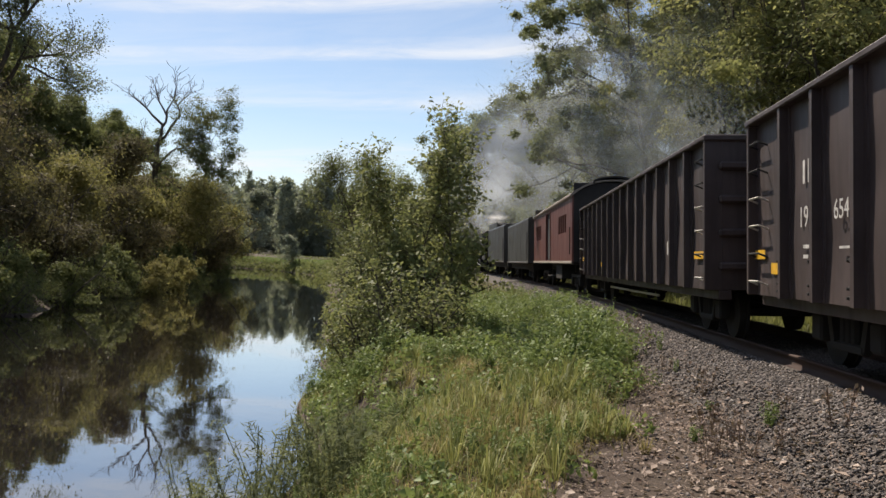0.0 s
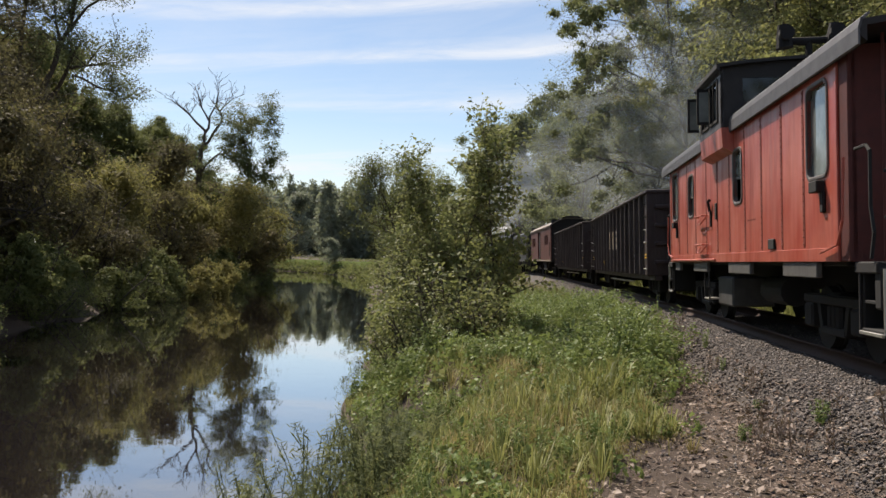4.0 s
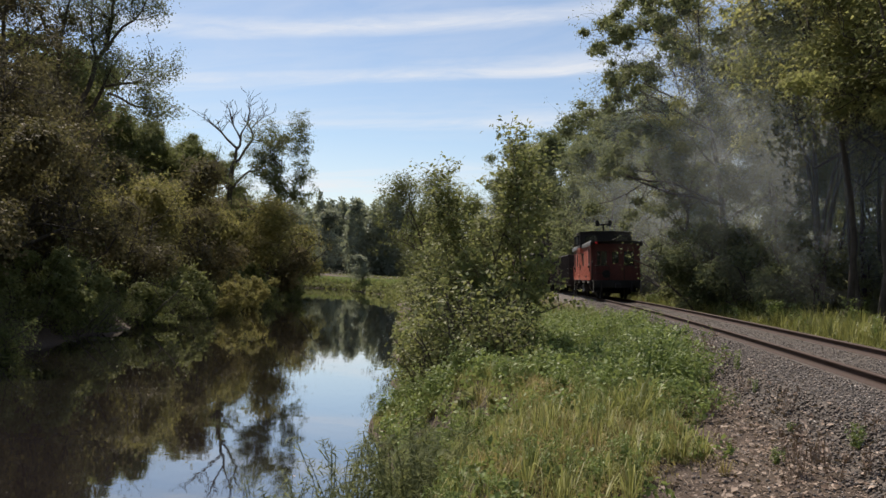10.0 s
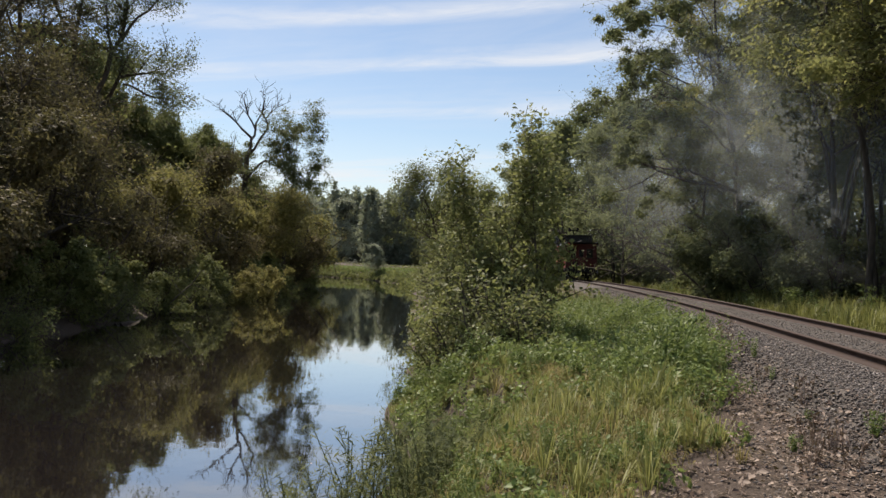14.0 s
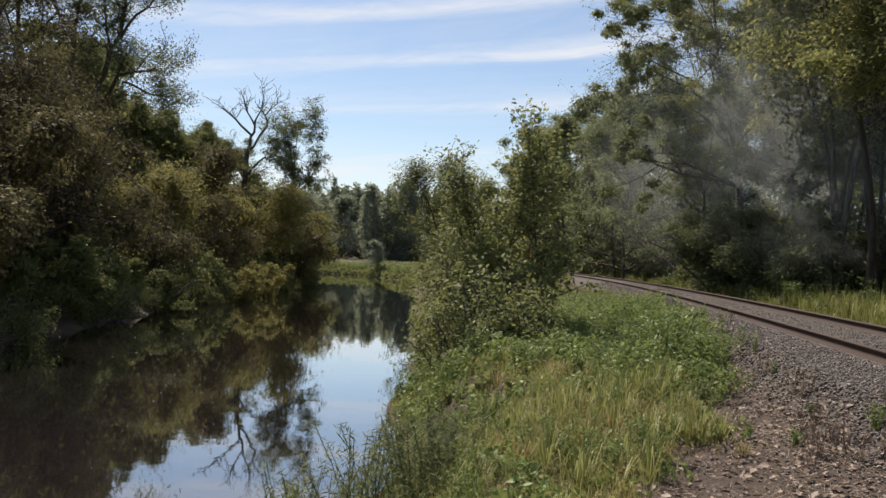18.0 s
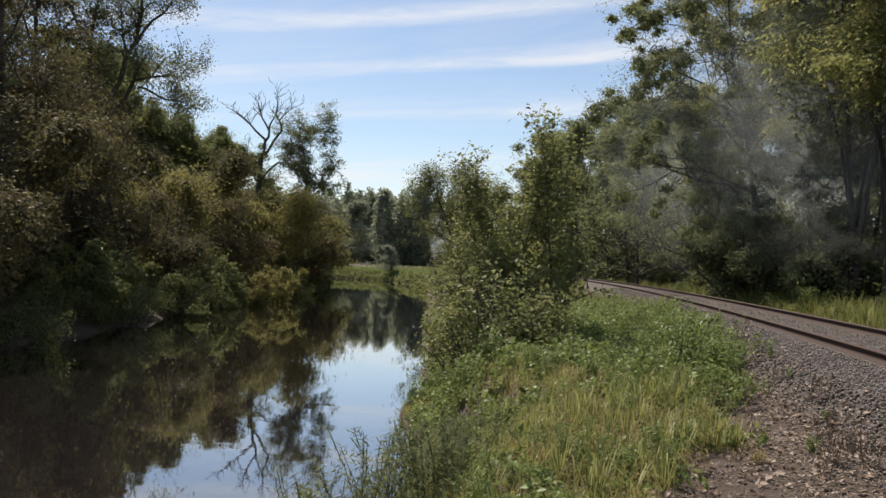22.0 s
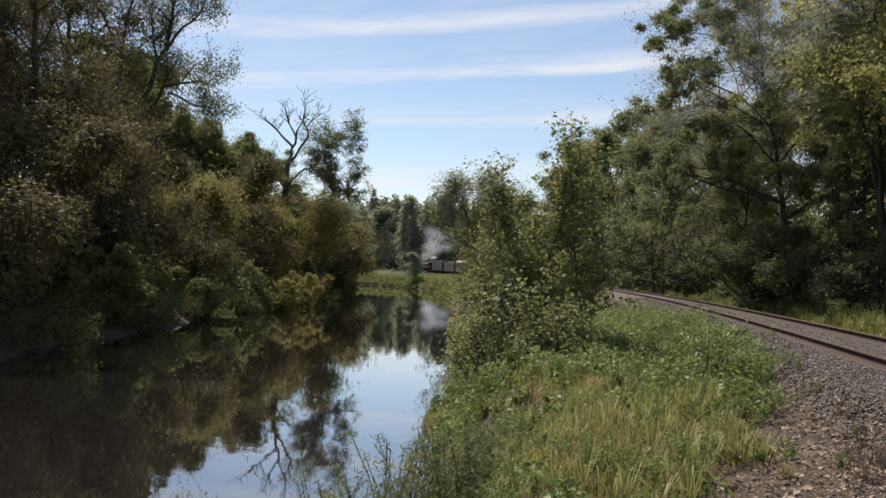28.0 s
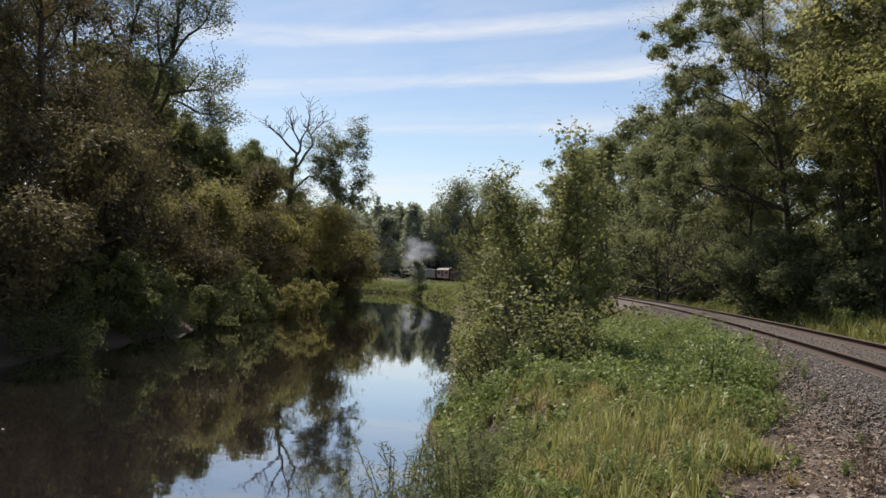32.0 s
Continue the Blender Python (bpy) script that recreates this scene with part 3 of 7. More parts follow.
def plant_right_woods():
    lab, grp = "tall green broadleaf tree beside the railway track", "woods beside the track"
    kinds = [make_tree("woodland_tree", 11, 21, 0.27, 30000, 0.19, LEAF_DARK, clear=0.25, wide=0.95, reach=0.40, clump=0.30, kids=(2, 3), depth=3, sides=4, droop=-0.02, lobe=0.58, lobes=240, label="tall dark green tree reaching over the railway track", group=grp),
             make_tree("woodland_tree", 12, 22, 0.30, 25000, 0.18, LEAF_OLIVE, clear=0.25, wide=0.7, clump=0.4, kids=(2, 3), lobe=1.1, lobes=70, label=lab, group=grp),
             make_tree("woodland_tree", 13, 17, 0.22, 20000, 0.18, LEAF_BLUE, clear=0.06, wide=0.7, reach=0.34, lobe=1.0, lobes=70, label="dense grey green tree beside the railway track", group=grp),
             make_tree("woodland_tree", 14, 20, 0.20, 26000, 0.15, LEAF_GOLD, clear=0.36, reach=0.34, clump=0.34, kids=(2, 3), depth=3, sides=4, droop=-0.03, lobe=0.7, lobes=110, label="slim woodland tree with yellow green leaves", group=grp)]
    # thinner crowns for the far and hidden ones
    kinds += [make_tree("woodland_tree", 15, 21, 0.25, 7000, 0.34, LEAF_BLUE, clear=0.12, lobe=1.4, clump=0.45, kids=(1, 3), sides=4, label=lab, group=grp),
              make_tree("woodland_tree", 16, 17, 0.22, 7000, 0.32, LEAF_BLUE, clear=0.06, lobe=1.3, wide=0.7, reach=0.36, clump=0.45, kids=(1, 3), sides=4, label="dense grey green tree beside the railway track", group=grp)]
    spots = [(16.6, 49, 0, 60, 1.0), (18.5, 30, 3, 80, 0.95), (21, 37, 1, 140, 1.0), (20, 23, 3, 10, 0.9), (25, 30, 0, 200, 1.0), (18.0, 40, 3, 250, 0.92),
             (20.5, 60, 1, 30, 0.95), (19.5, 74, 2, 100, 1.0), (22, 87, 0, 170, 0.95), (20.5, 97, 2, 300, 1.15), (24, 107, 1, 0, 1.1), (20.2, 121, 0, 60, 1.2), (18.2, 134, 2, 220, 1.35), (21.0, 146, 0, 20, 1.2),
             (25, 135, 1, 100, 1.2), (17.4, 156, 1, 10, 1.25), (17.0, 171, 2, 70, 1.55), (14, 197, 0, 160, 1.3), (28, 70, 1, 60, 1.0), (28, 52, 0, 250, 1.0), (30, 95, 3, 20, 1.0), (27, 43, 3, 330, 1.0), (26, 12, 0, 110, 1.0), (20.5, 52, 3, 15, 0.9), (23.5, 34, 3, 115, 0.95), (22.5, 45, 3, 215, 0.9), (24, 57, 3, 25, 0.9), (17.5, 66, 2, 25, 0.85), (16.6, 56, 2, 300, 0.74), (17.2, 44, 2, 40, 0.58), (16.2, 80, 2, 145, 0.8), (17.6, 92, 0, 285, 0.85), (18.4, 108, 2, 205, 1.1)]
    spread(kinds, [(x, y, (k if y < 75 and x < 24.5 else 5 if k == 2 else 4), a, b) for x, y, k, a, b in spots])
    bush = [make_bush("woodland_bush", 71, 4.5, 4.0, 6500, 0.17, LEAF_BLUE, label="grey green bush at the edge of the woods", group="bushes beside the track", clump=0.35, lobe=0.75),
            make_bush("woodland_bush", 72, 3.2, 3.6, 5000, 0.16, LEAF_GREEN, label="dark green bush at the edge of the woods", group="bushes beside the track", clump=0.33, lobe=0.6),
            make_bush("woodland_bush", 73, 6.5, 4.6, 8500, 0.19, LEAF_BLUE, label="tall grey green bush at the edge of the woods", group="bushes beside the track", clump=0.4, lobe=0.95),
            make_bush("woodland_bush", 74, 5.0, 4.2, 2200, 0.30, LEAF_BLUE, stems=6, label="grey green bush at the edge of the woods", group="bushes beside the track", clump=0.4)]
    rng = random.Random(3)
    spots = []
    for s in np.arange(20, 190, 4.2):
        for row in range(2):
            lat = float(np.interp(s, (34, 42, 50, 110), (12.0, 9.0, 7.4, 6.4))) + rng.uniform(0, 1.8) + row * 3.5
            x, y = beside_track(s + rng.uniform(-1.5, 1.5), lat)
            spots.append((x, y, 3 if row or s > 88 else ((0, 2, 1, 2) if s > 42 else (0, 1, 1, 0))[len(spots) // 2 % 4], rng.uniform(0, 360), rng.uniform(0.75, 1.3)))
    spots += [(15.4, 46.5, 2, 30, 1.05), (16.2, 42.5, 2, 170, 0.95), (17.2, 38.5, 0, 80, 1.0), (15.0, 51.5, 0, 250, 1.15)]
    spread(bush, spots)
    slim = make_tree("slim_tree", 17, 18, 0.15, 3600, 0.24, LEAF_GOLD, clear=0.55, reach=0.22, lean=(0.10, 0), clump=0.4, kids=(1, 3), sides=6, label="slim bare-stemmed tree at the edge of the woods", group="slim trees in the woods")
    spots = []
    for i in range(15):
        y = 27 + 24 * (i / 15) + rng.uniform(-1, 1)
        spots.append((max(y * rng.uniform(0.40, 0.58), beside_track(y, 7.0)[0]), y, 0, rng.uniform(0, 360), rng.uniform(0.75, 1.1)))
    spread([slim], spots)


def plant_left_bank():
    lab, grp = "leafy tree on the river bank turning yellow", "trees on the far shore"
    a = make_tree("bank_tree", 21, 18, 0.30, 21000, 0.165, LEAF_RUST, clear=0.10, wide=0.75, clump=0.26, reach=0.28, kids=(2, 3), depth=3, sides=4, label=lab, group=grp)
    b = make_tree("bank_tree", 22, 13, 0.22, 20000, 0.20, LEAF_GREEN, clear=0.08, wide=0.7, lobe=0.85, lobes=60, label="dense dark green tree on the river bank", group=grp)
    thin = make_tree("bank_tree", 23, 13, 0.22, 5500, 0.36, LEAF_GREEN, clear=0.08, wide=0.7, lobe=1.0, kids=(1, 3), sides=4, label="dense dark green tree on the river bank", group=grp)
    place(thin, -27, 58, 20, 1.3)
    place(a, -20.8, 42, 30, 1.0)
    copy_at(a, -21.5, 30, 200, 1.05)
    place(make_open_tree(), -19.2, 45, 0, 1.0)
    copy_at(a, -25, 48, 90, 1.0)
    copy_at(a, -17.6, 33.5, 140, 0.85)
    copy_at(a, -24.5, 38, 250, 1.1)
    copy_at(a, -20, 19, 300, 1.0)
    place(b, -28, 92, 0, 0.95)
    for x, y, t, s in ((-26, 66, 100, 0.9), (-24, 100, 30, 0.72), (-33, 84, 250, 1.1), (-31, 104, 70, 1.1), (-36, 96, 10, 1.2), (-24, 112, 190, 0.75), (-30, 62, 190, 1.0), (-30, 74, 190, 1.0), (-27, 118, 20, 0.8), (-40, 70, 140, 1.3), (-25, 54, 20, 1.0), (-29, 46, 200, 1.2), (-31, 33, 90, 1.3), (-27, 26, 10, 1.5), (-36, 50, 130, 1.3), (-24, 68, 10, 0.85), (-22, 72, 140, 0.78), (-26.5, 75, 250, 0.95), (-24.5, 82, 60, 0.92), (-22.5, 88, 120, 0.9)):
        copy_at(b if x > -27 and s < 1.5 else thin, x, y, t, s)
    grp = "bushes on the far shore"
    bush = [make_bush("shore_bush", 31, 7.0, 5.5, 12000, 0.19, LEAF_OLIVE, label="tall yellow green bush overhanging the water", group=grp, clump=0.4, lobe=1.25, stems=12, lobes=16),
            make_bush("shore_bush", 32, 3.2, 4.2, 6000, 0.17, LEAF_GREEN, label="dark green bush overhanging the water", group=grp, lobe=0.6),
            make_bush("shore_bush", 33, 6.0, 5.0, 10000, 0.18, LEAF_RUST, label="olive and rust coloured bush on the bank", group=grp, clump=0.4, lobe=1.1, stems=12, lobes=16),
            make_bush("shore_bush", 34, 3.2, 4.2, 1900, 0.17, LEAF_GREEN, stems=7, label="low dark green bush overhanging the water", group=grp),
            make_bush("shore_bush", 35, 2.8, 4.6, 7000, 0.16, LEAF_OLIVE, label="low spreading olive bush overhanging the water", group=grp, clump=0.3, lobe=0.55, stems=12)]
    spots = [(-14.8, 24, 2, 30, 0.9), (-15.2, 17, 1, 99, 1.2), (-16.5, 28, 2, 140, 1.0), (-14.4, 30, 1, 0, 0.9), (-14.4, 35, 1, 50, 0.9), (-17, 37, 2, 260, 1.1), (-14.2, 41, 1, 100, 0.9), (-15.9, 44, 2, 200, 0.8),
             (-18.6, 51, 0, 120, 1.12), (-14.4, 48.5, 1, 20, 1.0), (-13.6, 53, 4, 10, 1.0), (-15.6, 56, 2, 80, 0.85), (-13.4, 58, 4, 250, 0.9), (-17.8, 63, 0, 300, 1.25), (-20.5, 58, 2, 14, 1.25), (-14.6, 65, 1, 20, 1.15),
             (-18.3, 72, 2, 60, 1.1), (-14.6, 73, 1, 200, 1.2), (-15.6, 80, 2, 130, 1.35), (-16.0, 88, 0, 170, 1.3), (-14.6, 84, 1, 30, 1.3), (-18.5, 96, 2, 99, 1.0), (-20, 104, 1, 300, 1.5), (-22, 112, 2, 10, 0.8), (-20, 80, 0, 14, 1.3), (-21.5, 90, 2, 200, 1.3)] + [(-13.5 - 0.4 * math.sin(i * 2.1) - 0.012 * max(0, i * 2.6 - 20) , 12 + i * 2.6, 3, i * 77, 0.5 + 0.12 * math.sin(i * 1.7)) for i in range(30)]
    spread(bush, spots)
    place(make_dead_tree(), -17.5, 74, 0, 0.90)
    place(make_tree("sparse_tree", 42, 14.9, 0.20, 15000, 0.19, LEAF_GREEN, clear=0.46, wide=0.9, lean=(0.05, 0), clump=0.17, reach=0.25, depth=3, kids=(2, 3), sides=4, narrow_top=0.35, label="thin living tree with sparse leaves beside the dead tree"), -14.2, 75, 0)


def make_dead_tree():
    """A bare trunk that forks into a few crooked limbs, with fine twigs at their ends."""
    rng = np.random.default_rng(46)
    segs, tips = [], []

    def limb(pts, r0, r1, twigs):
        pts = [np.array((x, y, z), float) for x, y, z in pts]
        # crooked: each stretch is broken once
        fine = [pts[0]]
        for p, q in zip(pts, pts[1:]):
            fine += [(p + q) / 2 + rng.normal(0, 0.13, 3), q]
        n = len(fine) - 1
        for i in range(n):
            ra, rb = r0 + (r1 - r0) * i / n, r0 + (r1 - r0) * (i + 1) / n
            segs.append((fine[i], fine[i + 1], ra, rb))
            if twigs and i >= n // 2:
                d = fine[i + 1] - fine[i]
                for _ in range(twigs + 1):
                    side = rng.normal(0, 1, 3) * np.array([1, 0.7, 0.4])
                    grow(rng, fine[i + 1], d / np.linalg.norm(d) * 0.6 + side * 0.55 + np.array([0, 0, 0.5]), rng.uniform(0.8, 1.7), rb * 0.6, 1, segs, tips, 0.45, 0.10, (1, 2), 0.6, 0.6, 3, 0.018)
    limb(((0, 0, -0.3), (-0.2, 0, 4), (0, 0, 8.4), (0.14, 0, 11.4)), 0.42, 0.24, 0)
    limb(((0.14, 0, 11.2), (0.4, 0.2, 13.2), (-1.2, 0.5, 14.7), (-2.8, 0.5, 15.9)), 0.17, 0.04, 2)
    limb(((0.4, 0.2, 13.0), (0.8, 0, 14), (0.15, -0.4, 15.2), (-0.3, -0.4, 16.6)), 0.14, 0.04, 2)
    limb(((0.8, 0, 13.9), (0.96, 0.3, 15.0), (1.4, 0.4, 16.8)), 0.12, 0.04, 2)
    limb(((0.14, 0, 11.2), (0.8, -0.3, 12.0), (2.06, -0.6, 13.9), (1.9, -0.8, 14.9), (3.0, -1.0, 16.0)), 0.17, 0.04, 2)
    limb(((0, 0, 9.0), (-1.0, 0.4, 10.6), (-1.3, 0.4, 12.3)), 0.10, 0.03, 1)
    limb(((0.05, 0, 9.0), (1.4, 0.2, 10.8), (2.2, 0.2, 11.0), (3.4, 0.3, 11.7)), 0.13, 0.03, 2)
    thing = tagged(new("dead_tree"), "tall bare dead tree above the river bank", "tree")
    part_of("trunk", tube_mesh("trunk", segs, BARK, 6), thing)
    return thing


def make_open_tree():
    """A tall tree with long rising limbs whose thin leaves let the sky through."""
    rng = np.random.default_rng(47)
    segs, tips = [], []

    def limb(pts, r0, r1, twigs):
        pts = [np.array(p, float) for p in pts]
        fine = [pts[0]]
        for p, q in zip(pts, pts[1:]):
            fine += [(p + q) / 2 + rng.normal(0, 0.16, 3), q]
        n = len(fine) - 1
        for i in range(n):
            ra, rb = r0 + (r1 - r0) * i / n, r0 + (r1 - r0) * (i + 1) / n
            segs.append((fine[i], fine[i + 1], ra, rb))
            if i >= n // 3:
                d = (fine[i + 1] - fine[i]) / np.linalg.norm(fine[i + 1] - fine[i])
                for _ in range(twigs):
                    side = rng.normal(0, 1, 3) * np.array([1, 0.8, 0.6])
                    grow(rng, fine[i + 1], d * 0.5 + side * 0.6 + np.array([0, 0, 0.25]), rng.uniform(1.0, 1.9), rb * 0.5, 1, segs, tips, 0.45, 0.02, (1, 3), 0.6, 0.7, 4, 0.012)
    limb(((0, 0, -0.3), (0.1, 0, 4), (0.5, 0, 8.6)), 0.30, 0.20, 0)
    limb(((0.5, 0, 8.4), (1.0, 0.2, 10.4), (1.7, 0.3, 12.4), (1.9, 0.3, 14.6), (2.6, 0.2, 16.4)), 0.17, 0.04, 3)
    limb(((1.7, 0.3, 12.2), (2.6, 0, 13.4), (3.6, -0.2, 14.2), (4.2, -0.2, 15.6)), 0.09, 0.03, 3)
    limb(((0.5, 0, 8.4), (1.6, -0.4, 9.4), (2.9, -0.6, 10.3), (4.2, -0.8, 10.6)), 0.15, 0.03, 3)
    limb(((2.2, -0.5, 9.8), (3.4, -0.2, 9.3), (4.6, 0, 9.2)), 0.07, 0.03, 3)
    limb(((0.4, 0, 7.4), (-0.8, 0.3, 10.4), (-0.6, 0.3, 13.4), (0.2, 0.4, 16.6)), 0.16, 0.04, 4)
    limb(((-0.6, 0.3, 12.4), (-1.8, 0, 14.0), (-2.4, 0, 16.0)), 0.10, 0.04, 4)
    limb(((1.0, 0.2, 10.4), (0.9, 0.5, 12.6), (0.7, 0.6, 15.0)), 0.10, 0.03, 4)
    thing = tagged(new("open_crowned_tree"), "tall tree with crooked limbs and thin leaves above the bank", "tree")
    part_of("trunk", tube_mesh("trunk", segs, BARK, 5), thing)
    P = np.array([t[0] for t in tips])
    wgt = rng.gamma(0.9, 1.0, len(P))
    n = 30000
    c = P[rng.choice(len(P), n, p=wgt / wgt.sum())] + rng.normal(0, 0.25, (n, 3)) - np.array([0, 0, 0.12])
    out = rng.normal(0, 1, c.shape)
    part_of("crown", fine_leaves("crown", c, out / np.linalg.norm(out, axis=1, keepdims=True), 0.10, LEAF_DARK, rng, 0.2), thing)
    return thing


def leaf_cloud(rng, n, boxes, size, mat, name, label, category):
    """Far woods as one mass of leaves heaped on many random crowns."""
    cs = []
    for (x0_, x1_, y0_, y1_, h0, h1, k) in boxes:
        for _ in range(k):
            x, y = rng.uniform(x0_, x1_), rng.uniform(y0_, y1_)
            h, r = rng.uniform(h0, h1), rng.uniform(2.5, 4.5)
            m = n // sum(b[6] for b in boxes)
            d = rng.normal(0, 1, (m, 3))
            d /= np.linalg.norm(d, axis=1, keepdims=True)
            d *= rng.uniform(0.5, 1.0, (m, 1)) ** 0.4
            c = d * np.array([r, r, h * 0.5]) + np.array([x, y, h * 0.5 + gz(x, y)])
            cs.append(c + rng.normal(0, 0.5, c.shape))
    c = np.concatenate(cs)
    out = rng.normal(0, 1, c.shape)
    out /= np.linalg.norm(out, axis=1, keepdims=True)
    return tagged(new(name, fine_leaves(name, c, out, size * 1.15, mat, rng)), label, category, kind="stuff")


def plant_far():
    far = make_tree("far_tree", 51, 18, 0.3, 5000, 0.75, LEAF_HAZE_FAR, clear=0.08, kids=(1, 3), sides=3, clump=0.8, label="distant green tree beyond the river bend", group="far trees")
    spots = [(-62, 205, 0, 0, 0.9), (-54, 212, 0, 40, 0.95), (-46, 226, 0, 80, 1.0), (-37, 232, 0, 10, 1.0), (-32, 246, 0, 200, 1.0), (-70, 190, 0, 50, 1.0), (-78, 172, 0, 90, 1.0), (-10.6, 133, 0, 70, 0.24), (-41, 215, 0, 30, 0.9), (-50, 200, 0, 130, 0.8)]
    spread([far], spots)
    rng = np.random.default_rng(77)
    leaf_cloud(rng, 118000, [(-95, -45, 215, 262, 13, 19, 22), (-66, -37, 238, 262, 15, 20, 16), (-34, 8, 345, 375, 28, 35, 28), (-75, -30, 372, 405, 30, 37, 26), (-80, -18, 380, 400, 8, 13, 22), (-26, 14, 362, 380, 8, 13, 18), (14, 34, 205, 300, 16, 24, 16)], 1.25, LEAF_HAZE_FAR, "distant_woods", "distant green woods beyond the river bend", "woods")
    # unseen woods added behind the viewpoint so the end panes reflect dark
    leaf_cloud(rng, 9000, [(-40, 40, -70, -30, 10, 18, 30), (4, 30, -32, -18, 8, 14, 10)], 0.9, LEAF_GREEN, "woods_behind", "unseen woods added behind, reflected dark in the panes", "woods")
    leaf_cloud(rng, 52000, [(27, 44, 5, 75, 7, 15, 46), (28, 45, 60, 170, 9, 19, 30), (26, 34, -25, 10, 8, 18, 8)], 0.45, LEAF_GREEN, "deep_woods", "shaded green woods behind the track", "woods")
    leaf_cloud(rng, 26000, [(-60, -34, 20, 70, 8, 16, 20), (-70, -40, 70, 150, 8, 15, 24), (-36, -20, -40, 14, 8, 16, 12)], 0.5, LEAF_GREEN, "bank_woods", "shaded green woods on the far shore", "woods")


def plant_near_bank():
    lab = "young broadleaf tree growing at the water's edge"
    t = make_tree("young_tree", 61, 6.3, 0.05, 2100, 0.15, LEAF_YOUNG, clear=0.18, wide=0.55, clump=0.15, reach=0.22, kids=(2, 3), depth=2, label=lab, narrow_top=0.35, group="young trees on the bank", fine=False)
    place(t, 2.1, 19.5, 0, 0.75)
    for x, y, turn, size in ((1.12, 19.3, 130, 0.72), (0.60, 19.8, 250, 0.62), (1.75, 20.4, 70, 0.69), (0.05, 19.0, 20, 0.48), (0.90, 20.6, 310, 0.66)):
        copy_at(t, x, y, turn, size)
    b = make_bush("sapling_bush", 63, 2.6, 2.0, 1300, 0.15, LEAF_YOUNG, stems=10, label="leafy yellow green sapling bush at the water's edge", group="sapling bushes", clump=0.17, fine=False)
    spread([b], [(1.5, 19.2, 0, 15, 0.6), (0.0, 18.9, 0, 215, 0.6), (0.95, 18.6, 0, 0, 0.75), (0.45, 19.6, 0, 90, 0.7), (1.45, 18.6, 0, 200, 0.6), (1.0, 17.2, 0, 300, 0.6), (0.6, 18.0, 0, 40, 0.6), (1.3, 20.6, 0, 77, 0.7), (0.75, 16.4, 0, 150, 0.5), (0.35, 17.2, 0, 250, 0.5), (1.4, 16.2, 0, 10, 0.45), (0.2, 20.5, 0, 110, 0.6), (0.2, 26, 0, 77, 0.5), (0.4, 31, 0, 170, 0.55), (0.1, 38, 0, 17, 0.6), (-0.3, 46, 0, 270, 0.7), (-0.6, 56, 0, 7, 0.8), (0.3, 64, 0, 70, 0.9), (1.5, 40, 0, 170, 0.7), (-1.6, 78, 0, 170, 0.8), (-2.2, 90, 0, 70, 0.9), (-4.5, 108, 0, 70, 0.8)])
    lean = place(make_tree("leaning_tree", 64, 9.6, 0.17, 4600, 0.20, LEAF_GREEN, clear=0.34, lean=(-0.34, 0), clump=0.26, reach=0.46, wide=0.95, label="broad green tree leaning out over the river", group="bank trees"), 0.3, 68, 0)
    copy_at(lean, 2.6, 64, 160, 0.85)
    copy_at(lean, 2.4, 72, 40, 1.05)
    spread([make_tree("small_tree", 65, 7, 0.10, 4500, 0.19, LEAF_GREEN, clear=0.1, clump=0.3, label="small green tree on the near river bank", group="small bank trees")], [(1.5, 60, 0, 0, 1.0), (1.6, 76, 0, 100, 1.1), (0.0, 88, 0, 200, 1.0), (2.2, 48, 0, 40, 0.7), (-1, 100, 0, 20, 0.9)])


GRASS_EDGE = ((3, 5, 6.5, 8.5, 10.4, 14.5, 20, 200), (-4.3, -4.1, -3.9, -3.3, -2.9, -2.05, -1.85, -1.9))


def bank_points(rng, n, y0, y1, margin=0.0, low=-0.15, power=1.6):
    """Random spots on the near bank between water and ballast, denser towards the camera."""
    out = []
    while sum(len(o) for o in out) < n:
        u = rng.uniform(0, 1, n * 2)
        y = y0 * (y1 / y0) ** (u ** (power / 1.6))
        x = rng.uniform(-4, 12, n * 2)
        lat, d = lateral(x, y), shore(x, y)
        edge = np.interp(y, *GRASS_EDGE) - 0.3 + 0.15 * np.sin(y * 1.7) + rng.normal(0, 0.15, len(y))
        mid = np.interp(y, RIVER[:, 1], RIVER[:, 0])
        ok = (x > mid) & (d > low) & (lat < edge - margin) & (x > np.interp(y, (4, 9, 10.5, 13, 20), (-0.5, -0.6, -1.2, -9, -9)) + rng.normal(0, 0.12, len(y)))
        out.append(np.stack([x[ok], y[ok]], 1))
    return np.concatenate(out)[:n]


